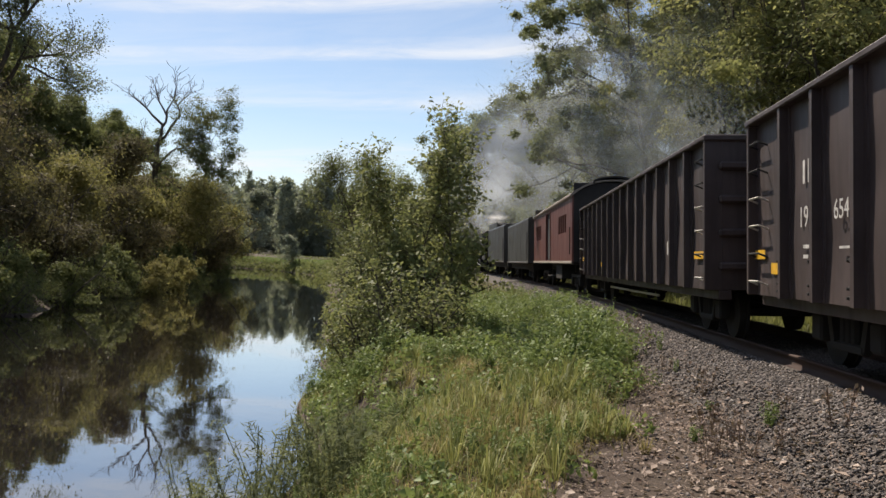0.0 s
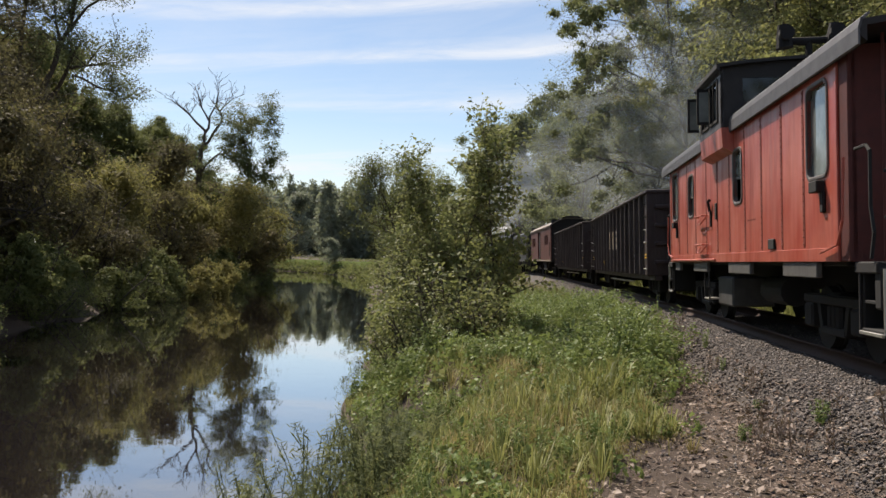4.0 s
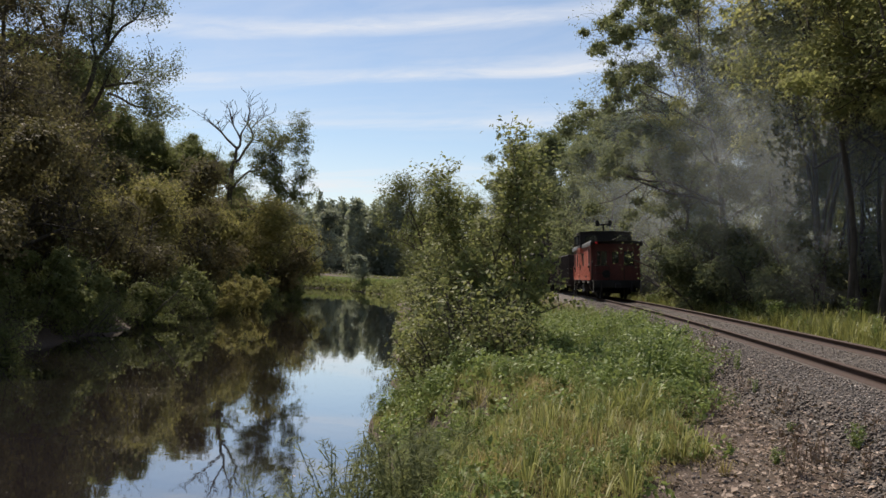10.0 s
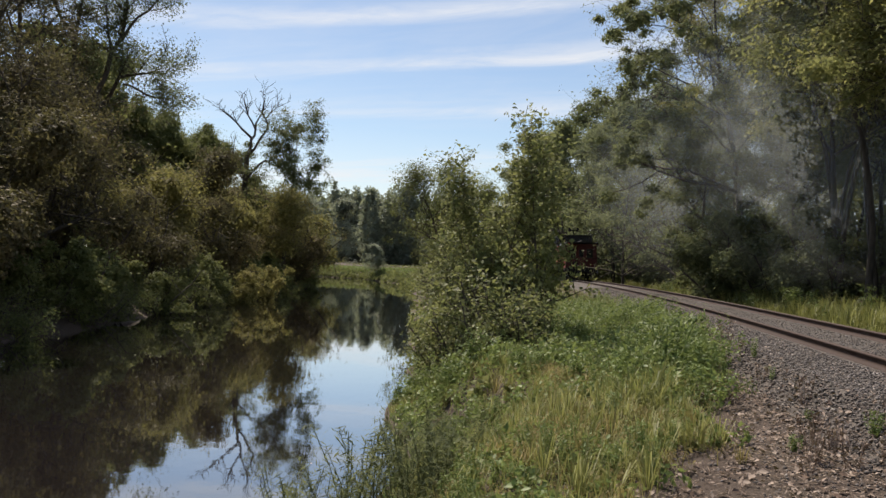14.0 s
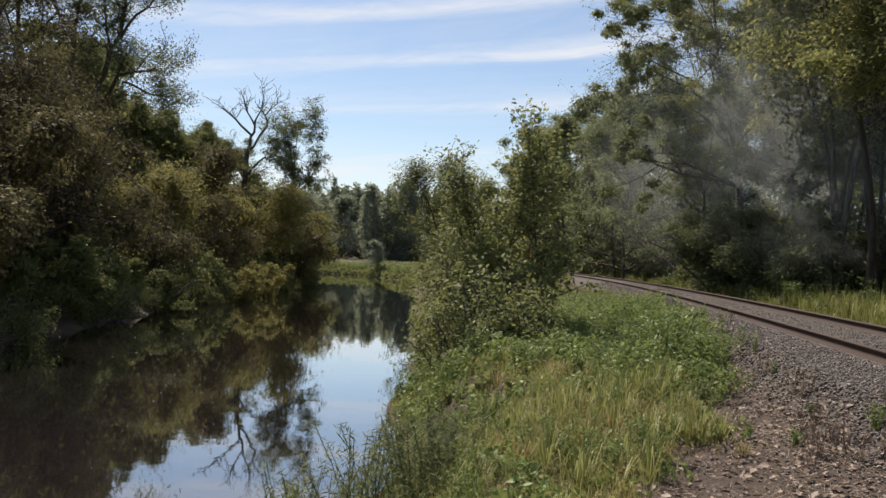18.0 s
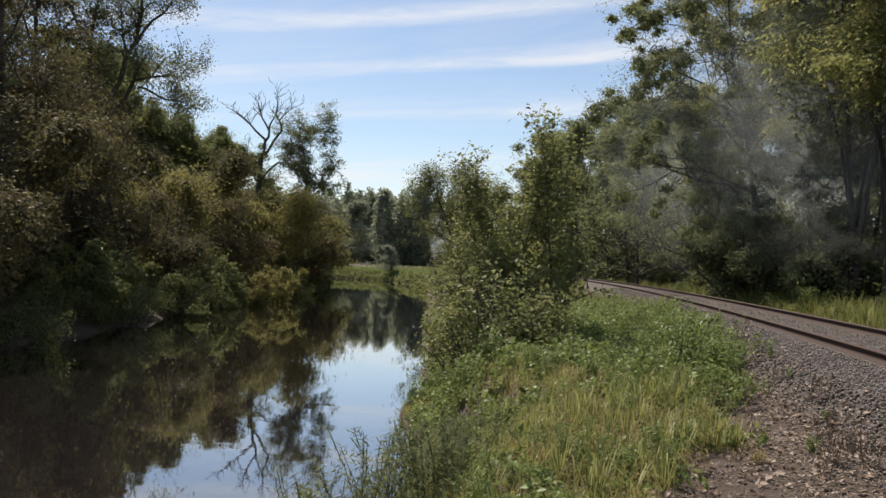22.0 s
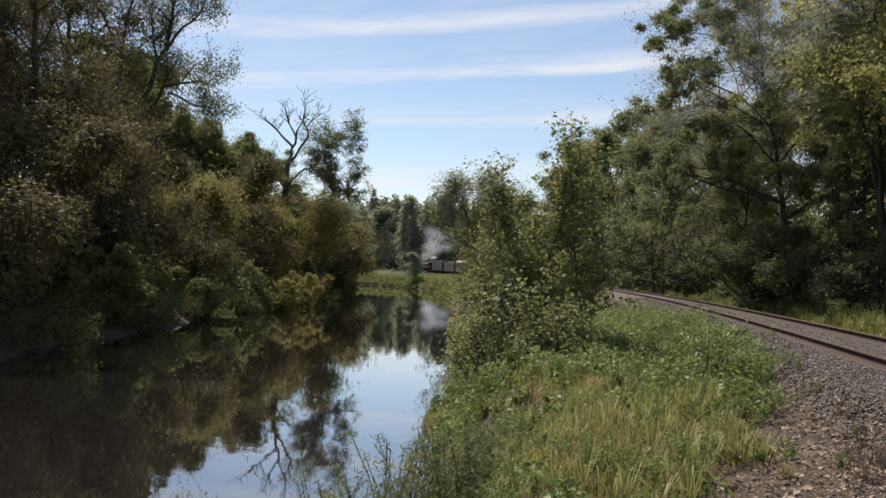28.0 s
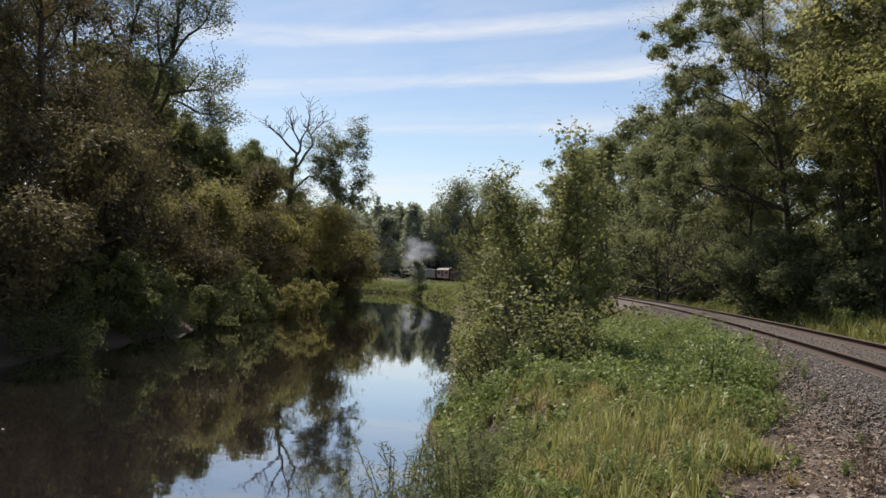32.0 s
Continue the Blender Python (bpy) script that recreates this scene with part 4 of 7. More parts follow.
def blades(rng, pts, height, width, mat, name, lean=0.35, z_off=0.0):
    """Bent grass blades, each of three triangles."""
    n = len(pts)
    z = ground_z(pts[:, 0], pts[:, 1]) + z_off
    base = np.concatenate([pts, z[:, None]], 1)
    a = rng.uniform(0, 2 * math.pi, n)
    side = np.stack([np.cos(a), np.sin(a), np.zeros(n)], 1)
    b = rng.uniform(0, 2 * math.pi, n)
    tip = np.stack([np.cos(b), np.sin(b), np.zeros(n)], 1) * (rng.uniform(0.05, 1, n) * lean)[:, None]
    h = (height * rng.uniform(0.5, 1.25, n))[:, None]
    w = (width * rng.uniform(0.6, 1.3, n))[:, None]
    v = np.empty((n, 5, 3))
    v[:, 0], v[:, 1] = base - side * w * 0.5, base + side * w * 0.5
    mid = base + tip * h * 0.35 + np.array([0, 0, 1]) * h * 0.6
    v[:, 2], v[:, 3] = mid - side * w * 0.4, mid + side * w * 0.4
    v[:, 4] = base + tip * h + np.array([0, 0, 1]) * h * (0.95 - 0.25 * np.abs(tip).sum(1, keepdims=True))
    k = np.arange(n)[:, None] * 5
    f = np.concatenate([k + [0, 1, 3], k + [0, 3, 2], k + [2, 3, 4]], 1).reshape(-1)
    return raw_mesh(name, v.reshape(-1, 3), f, np.full(len(f) // 3, 3), mat)


BARE_SPOTS = ((2.2, 8.0, 0.36), (2.75, 9.2, 0.22), (1.1, 7.4, 0.2), (3.6, 12.2, 0.25), (0.7, 11.0, 0.22))


def lush(x, y):
    """How tall and leafy the herbs stand, 0 to 1: a thicket beside the ballast, thin withered grass in front (arrays)."""
    back = smooth(9.6, 13.5, y + 0.55 * (x - 2.2)) * (1 - 0.45 * smooth(24, 40, y))
    ridge = smooth(1.5, 0.3, np.abs(lateral(x, y) - np.interp(y, *GRASS_EDGE) + 0.75)) * smooth(11.5, 14, y) * (1 - smooth(24, 30, y))
    lumps = 0.62 + 0.38 * np.sin(x * 2.3 + np.sin(y * 1.4)) * np.sin(y * 1.25 + 0.7)
    return np.clip(back * lumps + 0.35 * ridge, 0, 1.1)


def off_bare(rng, p):
    ok = np.ones(len(p), bool)
    for x, y, r in BARE_SPOTS:
        ok &= np.hypot(p[:, 0] - x, p[:, 1] - y) > r * rng.uniform(0.6, 1.15, len(p))
    return p[ok]


def tufts(rng, centres, per, height, width, mat, name, droop=0.5):
    """Tufts of blades that rise from one root and arch outward: three triangles a blade."""
    n = len(centres) * per
    root = np.repeat(centres, per, 0)
    a = rng.uniform(0, 2 * math.pi, n)
    way = np.stack([np.cos(a), np.sin(a), np.zeros(n)], 1)
    side = np.stack([-np.sin(a), np.cos(a), np.zeros(n)], 1)
    tall = np.repeat(height * rng.uniform(0.55, 1.25, len(centres)), per) * rng.uniform(0.5, 1.1, n)
    xy = root + way[:, :2] * rng.uniform(0, 0.05, n)[:, None]
    base = np.concatenate([xy, surface_z(xy[:, 0], xy[:, 1])[:, None]], 1)
    out = (rng.uniform(0.1, 1.0, n) * tall)[:, None]
    w = (width * rng.uniform(0.6, 1.3, n))[:, None]
    up = np.array([0, 0, 1.0])
    mid = base + way * out * 0.38 + up * tall[:, None] * 0.72
    v = np.stack([base - side * w * 0.5, base + side * w * 0.5, mid - side * w * 0.42, mid + side * w * 0.42,
                  base + way * out + up * (tall * (1 - droop * (out[:, 0] / tall) ** 2))[:, None]], 1)
    k = np.arange(n)[:, None] * 5
    f = np.concatenate([k + [0, 1, 3], k + [0, 3, 2], k + [2, 3, 4]], 1).reshape(-1)
    return raw_mesh(name, v.reshape(-1, 3), f, np.full(len(f) // 3, 3), mat)


def herb_heaps(rng, centres, radius, height, per, size, mat, name):
    """Heaps of leaves on domes, with dark gaps between them."""
    k = np.repeat(np.arange(len(centres)), per)
    n = len(k)
    d = rng.normal(0, 1, (n, 3))
    d[:, 2] = np.abs(d[:, 2])
    d /= np.linalg.norm(d, axis=1, keepdims=True)
    r = rng.uniform(0.45, 1.1, n)
    c = np.empty((n, 3))
    c[:, :2] = centres[k] + d[:, :2] * (radius[k] * r)[:, None]
    c[:, 2] = surface_z(centres[k, 0], centres[k, 1]) + height[k] * (0.12 + 0.88 * d[:, 2] * r)
    return leaf_mesh(name, c, d, size, mat, rng, 0.25)


def plant_grass():
    rng = np.random.default_rng(5)
    p = off_bare(rng, bank_points(rng, 26000, 4.0, 70))
    patch = np.sin(p[:, 0] * 1.1 + 0.6 * p[:, 1]) + np.sin(p[:, 1] * 0.8 - 1.0) + rng.normal(0, 0.7, len(p)) + (10.8 - p[:, 1]) * 0.45
    tagged(new("meadow_grass", blades(rng, p[patch <= 0.15], 0.40, 0.007, BLADE, "meadow_grass", 1.1)), "tall green grass on the river bank", "grass", kind="stuff")
    tagged(new("dry_grass", blades(rng, p[patch > 0.15], 0.30, 0.006, BLADE_DRY, "dry_grass", 1.5)), "dry yellow grass on the river bank", "grass", kind="stuff")
    # tufts of long arching blades, green and straw coloured, towards the front
    q = off_bare(rng, bank_points(rng, 520, 5.2, 17, 0.1))
    q = q[(lush(q[:, 0], q[:, 1]) < 0.75) & (rng.uniform(0, 1, len(q)) < 0.35 + 0.65 * smooth(1.5, 0.5, np.abs(q[:, 0] - 1.7)))]
    pick = rng.uniform(0, 1, len(q)) < 0.42
    tagged(new("arching_grass", tufts(rng, q[pick], 34, 0.42, 0.009, BLADE, "arching_grass", 0.75)), "arching tufts of green grass on the river bank", "grass", kind="stuff")
    tagged(new("straw_grass", tufts(rng, q[~pick], 40, 0.34, 0.006, BLADE_DRY, "straw_grass", 1.0)), "bent tufts of straw coloured grass on the river bank", "grass", kind="stuff")
    # leafy herbs in heaps, tallest in the thicket
    q = off_bare(rng, bank_points(rng, 2900, 5.4, 48))
    deep = lush(q[:, 0], q[:, 1])
    leafy = rng.uniform(0, 1, len(q)) < 0.50 + 0.9 * deep + 0.35 * smooth(1.2, 0.2, q[:, 0])
    hgt = (0.19 + 0.52 * deep) * rng.uniform(0.55, 1.2, len(q))
    rad = rng.uniform(0.09, 0.24, len(q)) * (0.8 + 0.5 * deep)
    kind = rng.uniform(0, 1, len(q))
    for name, pick, per, size, mat, label in (("herb_layer", leafy & (kind < 0.6), 52, 0.058, LEAF_WEED, "mixed leafy green herbs covering the river bank"),
                                              ("broad_herbs", leafy & (kind >= 0.6) & (kind < 0.82), 26, 0.088, LEAF_WEED, "broad-leaved green herbs among the grass"),
                                              ("fine_herbs", leafy & (kind >= 0.82), 70, 0.040, LEAF_BLUE, "small-leaved grey green herbs among the grass"),
                                              ("yellow_herbs", ~leafy, 36, 0.036, BLADE_DRY, "withered yellow herbs among the grass")):
        tagged(new(name, herb_heaps(rng, q[pick], rad[pick], hgt[pick], per, size, mat, name)), label, "herbs", kind="stuff")
    # sparse grass where one stands
    y = rng.uniform(-14, 5.5, 9000)
    x = rng.uniform(-2.5, 4.5, 9000)
    ok = (shore(x, y) > 0) & (lateral(x, y) < -3.2) & (x > np.interp(y, RIVER[:, 1], RIVER[:, 0])) & (rng.uniform(0, 1, 9000) < 0.25 + 0.75 * (np.hypot(x, y) > 1.2))
    tagged(new("short_grass", blades(rng, np.stack([x[ok], y[ok]], 1), 0.16, 0.009, BLADE_DRY, "short_grass", 0.6)), "short trodden grass on the bank", "grass", kind="stuff")
    # the strip right of the track, and the far bank
    s = 8 + 142 * rng.uniform(0, 1, 24000) ** 1.3
    lat = 2.5 + rng.gamma(2.2, 1.25, len(s))
    xy = np.array([beside_track(a, b) for a, b in zip(s, lat)])
    tagged(new("trackside_grass", blades(rng, xy, 0.50, 0.03, BLADE, "trackside_grass", 0.7)), "grass strip between the track and the woods", "grass", kind="stuff")
    # tall rank grass before the bushes
    s = 24 + 80 * rng.uniform(0, 1, 620) ** 1.2
    xy = np.array([beside_track(a, 3.6 + 2.6 * b) for a, b in zip(s, rng.uniform(0, 1, len(s)))])
    tagged(new("rank_grass", tufts(rng, xy, 26, 0.85, 0.024, BLADE, "rank_grass", 0.35)), "tall rank yellow green grass beside the track", "grass", kind="stuff")
    x = np.concatenate([rng.uniform(-60, 14, 40000), rng.uniform(-30, 2, 40000)])
    y = np.concatenate([rng.uniform(70, 330, 40000), rng.uniform(85, 175, 40000)])
    d, lt = shore(x, y), lateral(x, y)
    east = x > np.interp(y, RIVER[:, 1], RIVER[:, 0])
    # dark weeds stand in for shade on the bank's face and hide the ballast
    face = east & (((d > -0.25) & (d < 1.3)) | ((lt > -5.5) & (lt < -2.2) & (rng.uniform(0, 1, len(x)) < 0.6)))
    q = np.repeat(np.stack([x[face], y[face]], 1), 5, 0) + rng.normal(0, 0.25, (5 * face.sum(), 2))
    c = np.concatenate([q, (ground_z(q[:, 0], q[:, 1]) + rng.uniform(0.0, 0.85, len(q)) ** 1.3)[:, None]], 1)
    out = rng.normal(0, 0.6, c.shape) + np.array([0, 0, 0.4])
    tagged(new("bank_tangle", fine_leaves("bank_tangle", c, out, 0.30, LEAF_GREEN, rng)), "weeds on the far bank, dark for its shaded face", "weeds", kind="stuff")
    ok = (d > 0.9) & (lt < -2.6) & east & (d < 60)
    q = np.stack([x[ok], y[ok]], 1)
    tagged(new("far_bank_grass", blades(rng, q, 0.50, 0.16, LEAF_WEED, "far_bank_grass", 0.8)), "bright grass on the far river bank", "grass", kind="stuff")


def make_weed(name, seed, height, stems, per, leaf, mat, label, group, slim=1.0):
    """A clump of upright stems set with leaves up to their tips."""
    rng = np.random.default_rng(seed)
    segs, cs = [], []
    for _ in range(stems):
        a, t = rng.uniform(0, 6.28), rng.uniform(0, 1)
        p = np.array([math.cos(a) * 0.14 * t, math.sin(a) * 0.14 * t, -0.05])
        d = np.array([math.cos(a) * 0.35 * t, math.sin(a) * 0.35 * t, 1.0])
        h = height * rng.uniform(0.65, 1.1)
        pts = [p]
        for i in range(4):
            d = d / np.linalg.norm(d) + rng.normal(0, 0.07, 3)
            q = p + d * h / 4
            segs.append((p, q, 0.006, 0.004))
            p = q
            pts.append(p)
        pts = np.array(pts)
        u = rng.uniform(0.15, 1.02, per) * 4
        i = np.minimum(u.astype(int), 3)
        c = pts[i] + (pts[i + 1] - pts[i]) * (u - i)[:, None]
        cs.append(c + rng.normal(0, leaf * 0.45, c.shape) * np.array([1, 1, 0.5]))
    thing = tagged(new(name), label, "weed", group)
    tagged(part_of("stalk", tube_mesh("stalk", segs, mat, 4), thing), kind="stuff")
    c = np.concatenate(cs)
    out = c - np.array([0, 0, height * 0.3])
    out /= np.linalg.norm(out, axis=1, keepdims=True) + 1e-6
    v, f = leaf_arrays(c, out, leaf, rng, 0.4)
    v = v.reshape(-1, 4, 3)
    mid = v.mean(1, keepdims=True)
    ax = v[:, 2:3] - v[:, 0:1]
    off = v - mid
    along = (off * ax).sum(-1, keepdims=True) / ((ax * ax).sum(-1, keepdims=True) + 1e-9) * ax
    v = mid + along + (off - along) * slim
    part_of("foliage", raw_mesh("foliage", v.reshape(-1, 3), f, np.full(len(f) // 3, 3), mat), thing)
    return thing


def far_growth(name, kinds, spots, label):
    """The far clumps of some kinds joined into one growth."""
    vs, fs, mats, k = [], [], [], 0
    shapes = []
    for thing in kinds:
        me = thing.children[-1].data if thing.children[-1].name.startswith("foliage") else thing.children[0].data
        v, f = np.empty(len(me.vertices) * 3), np.empty(len(me.loops), int)
        me.vertices.foreach_get("co", v)
        me.loops.foreach_get("vertex_index", f)
        shapes.append((v.reshape(-1, 3), f))
    for x, y, kind, turn, size in spots:
        v, f = shapes[kind]
        c, s = math.cos(radians(turn)) * size, math.sin(radians(turn)) * size
        vs.append(np.stack([v[:, 0] * c - v[:, 1] * s + x, v[:, 0] * s + v[:, 1] * c + y, v[:, 2] * size + gz(x, y)], 1))
        fs.append(f + k)
        k += len(v)
    f = np.concatenate(fs)
    tagged(new(name, raw_mesh(name, np.concatenate(vs), f, np.full(len(f) // 3, 3), LEAF_WEED)), label, "weeds", kind="stuff")


def plant_weeds():
    rng = np.random.default_rng(15)
    grp = "weeds on the bank"
    kinds = [make_weed("weed_clump", 81, 0.62, 9, 40, 0.085, LEAF_WEED, "leafy green weed clump in the grass", grp, 0.6),
             make_weed("weed_clump", 82, 0.95, 7, 56, 0.080, LEAF_WEED, "tall leafy green weed clump in the grass", grp, 0.5),
             make_weed("weed_clump", 83, 0.5, 6, 18, 0.11, LEAF_YOUNG, "broad-leaved yellow green weed clump", grp, 0.85),
             make_weed("weed_clump", 84, 0.95, 7, 60, 0.11, LEAF_BLUE, "slender grey green weed at the water's edge", "weeds at the water", 0.17)]
    p = bank_points(rng, 560, 7.0, 46, 0.1)
    deep = lush(p[:, 0], p[:, 1])
    spots = [(float(x), float(y), int(rng.choice((0, 0, 1, 1, 2))), float(rng.uniform(0, 360)), float(rng.uniform(0.5, 0.85) * (0.6 + 0.55 * d))) for (x, y), d in zip(p, deep)]
    # a ragged ridge of taller weeds along the foot of the ballast
    for i in range(60):
        x, y = beside_track(12.5 + 13 * rng.uniform(), 0.0)
        x, y = beside_track(12.5 + 13 * rng.uniform(), float(np.interp(y, *GRASS_EDGE)) - 0.75 - 0.4 * rng.uniform())
        spots.append((x, y, int(rng.choice((0, 1, 1))), float(rng.uniform(0, 360)), float(rng.uniform(0.8, 1.2))))
    w = rng.uniform(0, 1, (26, 2))
    spots += [(-1.7 + 1.9 * a, 8.3 + 2.6 * b, 3, float(360 * a), 0.75 + 0.45 * b) for a, b in w]
    for i in range(46):
        x, y = beside_track(18 + 52 * rng.uniform() ** 1.2, 3.6 + rng.gamma(2, 0.8))
        spots.append((x, y, int(rng.choice((0, 1, 2))), float(rng.uniform(0, 360)), float(rng.uniform(0.9, 1.6))))
    for i in range(14):
        x, y = beside_track(36 + 8 * rng.uniform(), 4.2 + 1.6 * rng.uniform())
        spots.append((x, y, 1, float(rng.uniform(0, 360)), float(rng.uniform(1.2, 1.6))))
    # withered seedlings on the bare earth
    dry = make_weed("dry_weed", 85, 0.42, 4, 20, 0.06, DEAD_LEAF, "withered brown seedling on the bare earth", "withered seedlings", 0.6)
    spread([dry], [(*beside_track(7 + 14 * rng.uniform() ** 1.3, -1.7 - 1.6 * rng.uniform()), 0, float(rng.uniform(0, 360)), float(rng.uniform(0.45, 1.1))) for i in range(40)])
    # seedlings on the ballast's toe
    for i in range(22):
        x, y = beside_track(7.5 + 12 * rng.uniform(), -1.8 - 1.9 * rng.uniform())
        spots.append((x, y, int(rng.choice((0, 1, 2))), float(rng.uniform(0, 360)), float(rng.uniform(0.18, 0.5))))
    # the clumps along the first stretch are things of their own, those further on one growth
    near = [s for s in spots if s[1] < 13.5][:285]
    spread(kinds, near)
    far_growth("weed_growth", kinds, [s for s in spots if s not in near], "leafy green weeds along the river bank and track")
    burdock = make_weed("broad_leaf_weed", 86, 0.5, 6, 9, 0.13, LEAF_YOUNG, "weed with large round leaves beside the water", "broad leaf weeds", 1.3)
    spread([burdock], [(0.25, 9.9, 0, 20, 1.0), (0.0, 9.3, 0, 150, 0.8), (0.6, 13.2, 0, 70, 0.8)])
    # clumps of broad bright grass
    pts = rng.normal(0, 0.16, (90, 2))
    tuft = tagged(new("grass_tuft", blades(rng, pts, 0.72, 0.022, BLADE, "grass_tuft", 1.0)), "tall bright yellow green grass tuft", "grass tuft", "grass tufts")
    me = tuft.data
    z = np.empty(len(me.vertices) * 3)
    me.vertices.foreach_get("co", z)
    z = z.reshape(-1, 3)
    z[:, 2] -= float(ground_z(0.0, 0.0))
    me.vertices.foreach_set("co", z.ravel())
    reeds = [(*beside_track(33 + 13 * rng.uniform(), 3.9 + 1.6 * rng.uniform()), 0, float(rng.uniform(0, 360)), float(rng.uniform(1.2, 1.8))) for i in range(16)]
    spread([tuft], reeds + [(2.42, 10.5, 0, 0, 1.0), (2.75, 10.9, 0, 60, 0.9), (2.15, 10.2, 0, 120, 0.8), (2.75, 9.7, 0, 90, 0.55), (1.5, 8.6, 0, 30, 0.6), (3.0, 11.8, 0, 200, 0.7)])


def scatter_stones():
    rng = np.random.default_rng(9)
    n = 84000
    s = 5.0 * (60 / 5.0) ** rng.uniform(0, 1, n)
    lat = np.where(rng.uniform(0, 1, n) < 0.72, rng.uniform(-3.9, -0.9, n), rng.uniform(-0.68, 2.2, n))
    th = TRACK_TH - TRACK_K * s
    x = TRACK_X + (np.cos(th) - math.cos(TRACK_TH)) / TRACK_K + lat * np.cos(th)
    y = (math.sin(TRACK_TH) - np.sin(th)) / TRACK_K - lat * np.sin(th)
    keep = (lat > np.interp(y, *GRASS_EDGE) - rng.gamma(1.0, 0.25, n)) & (rng.uniform(0, 1, n) < np.interp(lat, (-3.2, -2.5, -1.85), (0.04, 0.22, 1.0))) & ~((np.abs(np.abs(lat) - 0.7525) < 0.11))
    x, y, lat = x[keep], y[keep], lat[keep]
    bed = np.interp(lat, (-3.4, -2.45, -1.75, -1.2, 1.2, 1.75, 2.9), (-1.35, -0.70, -0.21, -0.16, -0.16, -0.21, -0.62))
    z = np.maximum(RAIL_Z + bed + lat * math.tan(radians(CROSS)), ground_z(x, y))
    r = rng.uniform(0.009, 0.025, len(x)) * np.where(np.abs(lat) < .7, 0.8, 1)
    oct_v = np.array([(1, 0, 0), (-1, 0, 0), (0, 1, 0), (0, -1, 0), (0, 0, 1), (0, 0, -1)], float)
    v = oct_v[None] * (r[:, None, None] * rng.uniform(0.55, 1.35, (len(x), 6, 1))) + rng.normal(0, 0.25, (len(x), 6, 3)) * r[:, None, None]
    a = rng.uniform(0, 6.28, len(x))
    ca, sa = np.cos(a)[:, None], np.sin(a)[:, None]
    v = np.stack([v[..., 0] * ca - v[..., 1] * sa, v[..., 0] * sa + v[..., 1] * ca, v[..., 2] * 0.75], -1)
    v += np.stack([x, y, z + r * 0.25], 1)[:, None]
    f0 = np.array([(0, 2, 4), (2, 1, 4), (1, 3, 4), (3, 0, 4), (2, 0, 5), (1, 2, 5), (3, 1, 5), (0, 3, 5)])
    f = (f0[None] + (np.arange(len(x)) * 6)[:, None, None]).reshape(-1)
    tagged(new("ballast_stones", raw_mesh("ballast_stones", v.reshape(-1, 3), f, np.full(len(f) // 3, 3), STONE)), "loose grey crushed ballast stones beside the rails", "gravel", kind="stuff")


def scatter_litter():
    rng = np.random.default_rng(19)
    n = 11000
    s = 4.0 * (30 / 4.0) ** rng.uniform(0, 1, n)
    lat = -1.2 - rng.gamma(4.5, 0.45, n)
    xy = np.array([beside_track(a, b) for a, b in zip(s, lat)])
    c = np.concatenate([xy, (surface_z(xy[:, 0], xy[:, 1]) + 0.026)[:, None]], 1)
    up = np.tile(np.array([0, 0, 1.0]), (n, 1))
    size = 0.016 + 0.020 * rng.gamma(1.2, 1.0, n)
    tagged(new("leaf_litter", leaf_mesh("leaf_litter", c, up, np.minimum(size, 0.075), DEAD_LEAF, rng, 1.2)), "brown and pale fallen leaves on the bare earth", "fallen leaves", kind="stuff")
    # broken straw and twigs lying on the earth
    n = 2600
    s = 4.5 * (20 / 4.5) ** rng.uniform(0, 1, n)
    lat = -1.6 - rng.gamma(3.0, 0.55, n)
    xy = np.array([beside_track(a, b) for a, b in zip(s, lat)])
    base = np.concatenate([xy, (surface_z(xy[:, 0], xy[:, 1]) + 0.02)[:, None]], 1)
    a = rng.uniform(0, 6.28, n)
    way = np.stack([np.cos(a), np.sin(a), rng.uniform(0.0, 0.35, n)], 1) * rng.uniform(0.06, 0.22, n)[:, None]
    side = np.stack([-np.sin(a), np.cos(a), np.zeros(n)], 1) * rng.uniform(0.002, 0.005, n)[:, None]
    v = np.stack([base - side, base + side, base + way], 1).reshape(-1, 3)
    tagged(new("straw_litter", raw_mesh("straw_litter", v, np.arange(3 * n), np.full(n, 3), DEAD_LEAF)), "broken straw and thin twigs on the bare earth", "straw", kind="stuff")


def float_leaves():
    rng = np.random.default_rng(29)
    y = rng.uniform(11, 75, 30)
    x = np.interp(y, RIVER[:, 1], RIVER[:, 0]) + rng.uniform(-5.3, 5.3, 30)
    c = np.stack([x, y, np.full(30, WATER_Z + 0.012)], 1)
    v, f = leaf_arrays(c, np.tile(np.array([0, 0, 8.0]), (30, 1)), 0.07, rng, 6.0)
    tagged(new("floating_leaves", raw_mesh("floating_leaves", v, f, np.full(len(f) // 3, 3), DEAD_LEAF)), "pale fallen leaves floating on the river", "fallen leaves", kind="stuff")


plant_right_woods()
plant_left_bank()
plant_far()
plant_near_bank()
plant_grass()
plant_weeds()
scatter_stones()
scatter_litter()
float_leaves()


# ---- the train ----
SPEED, START = 7.52, -22.0
# it gathers a little speed while it passes
LEAD = ((0, 0.30), (1, 0.10), (2, 0.0), (3, -0.08), (4, -0.04), (6, 0.0), (33, 0.0))


def run(t):
    """How far the train has come at t seconds."""
    return START + SPEED * t + float(np.interp(t, [a for a, b in LEAD], [b for a, b in LEAD]))



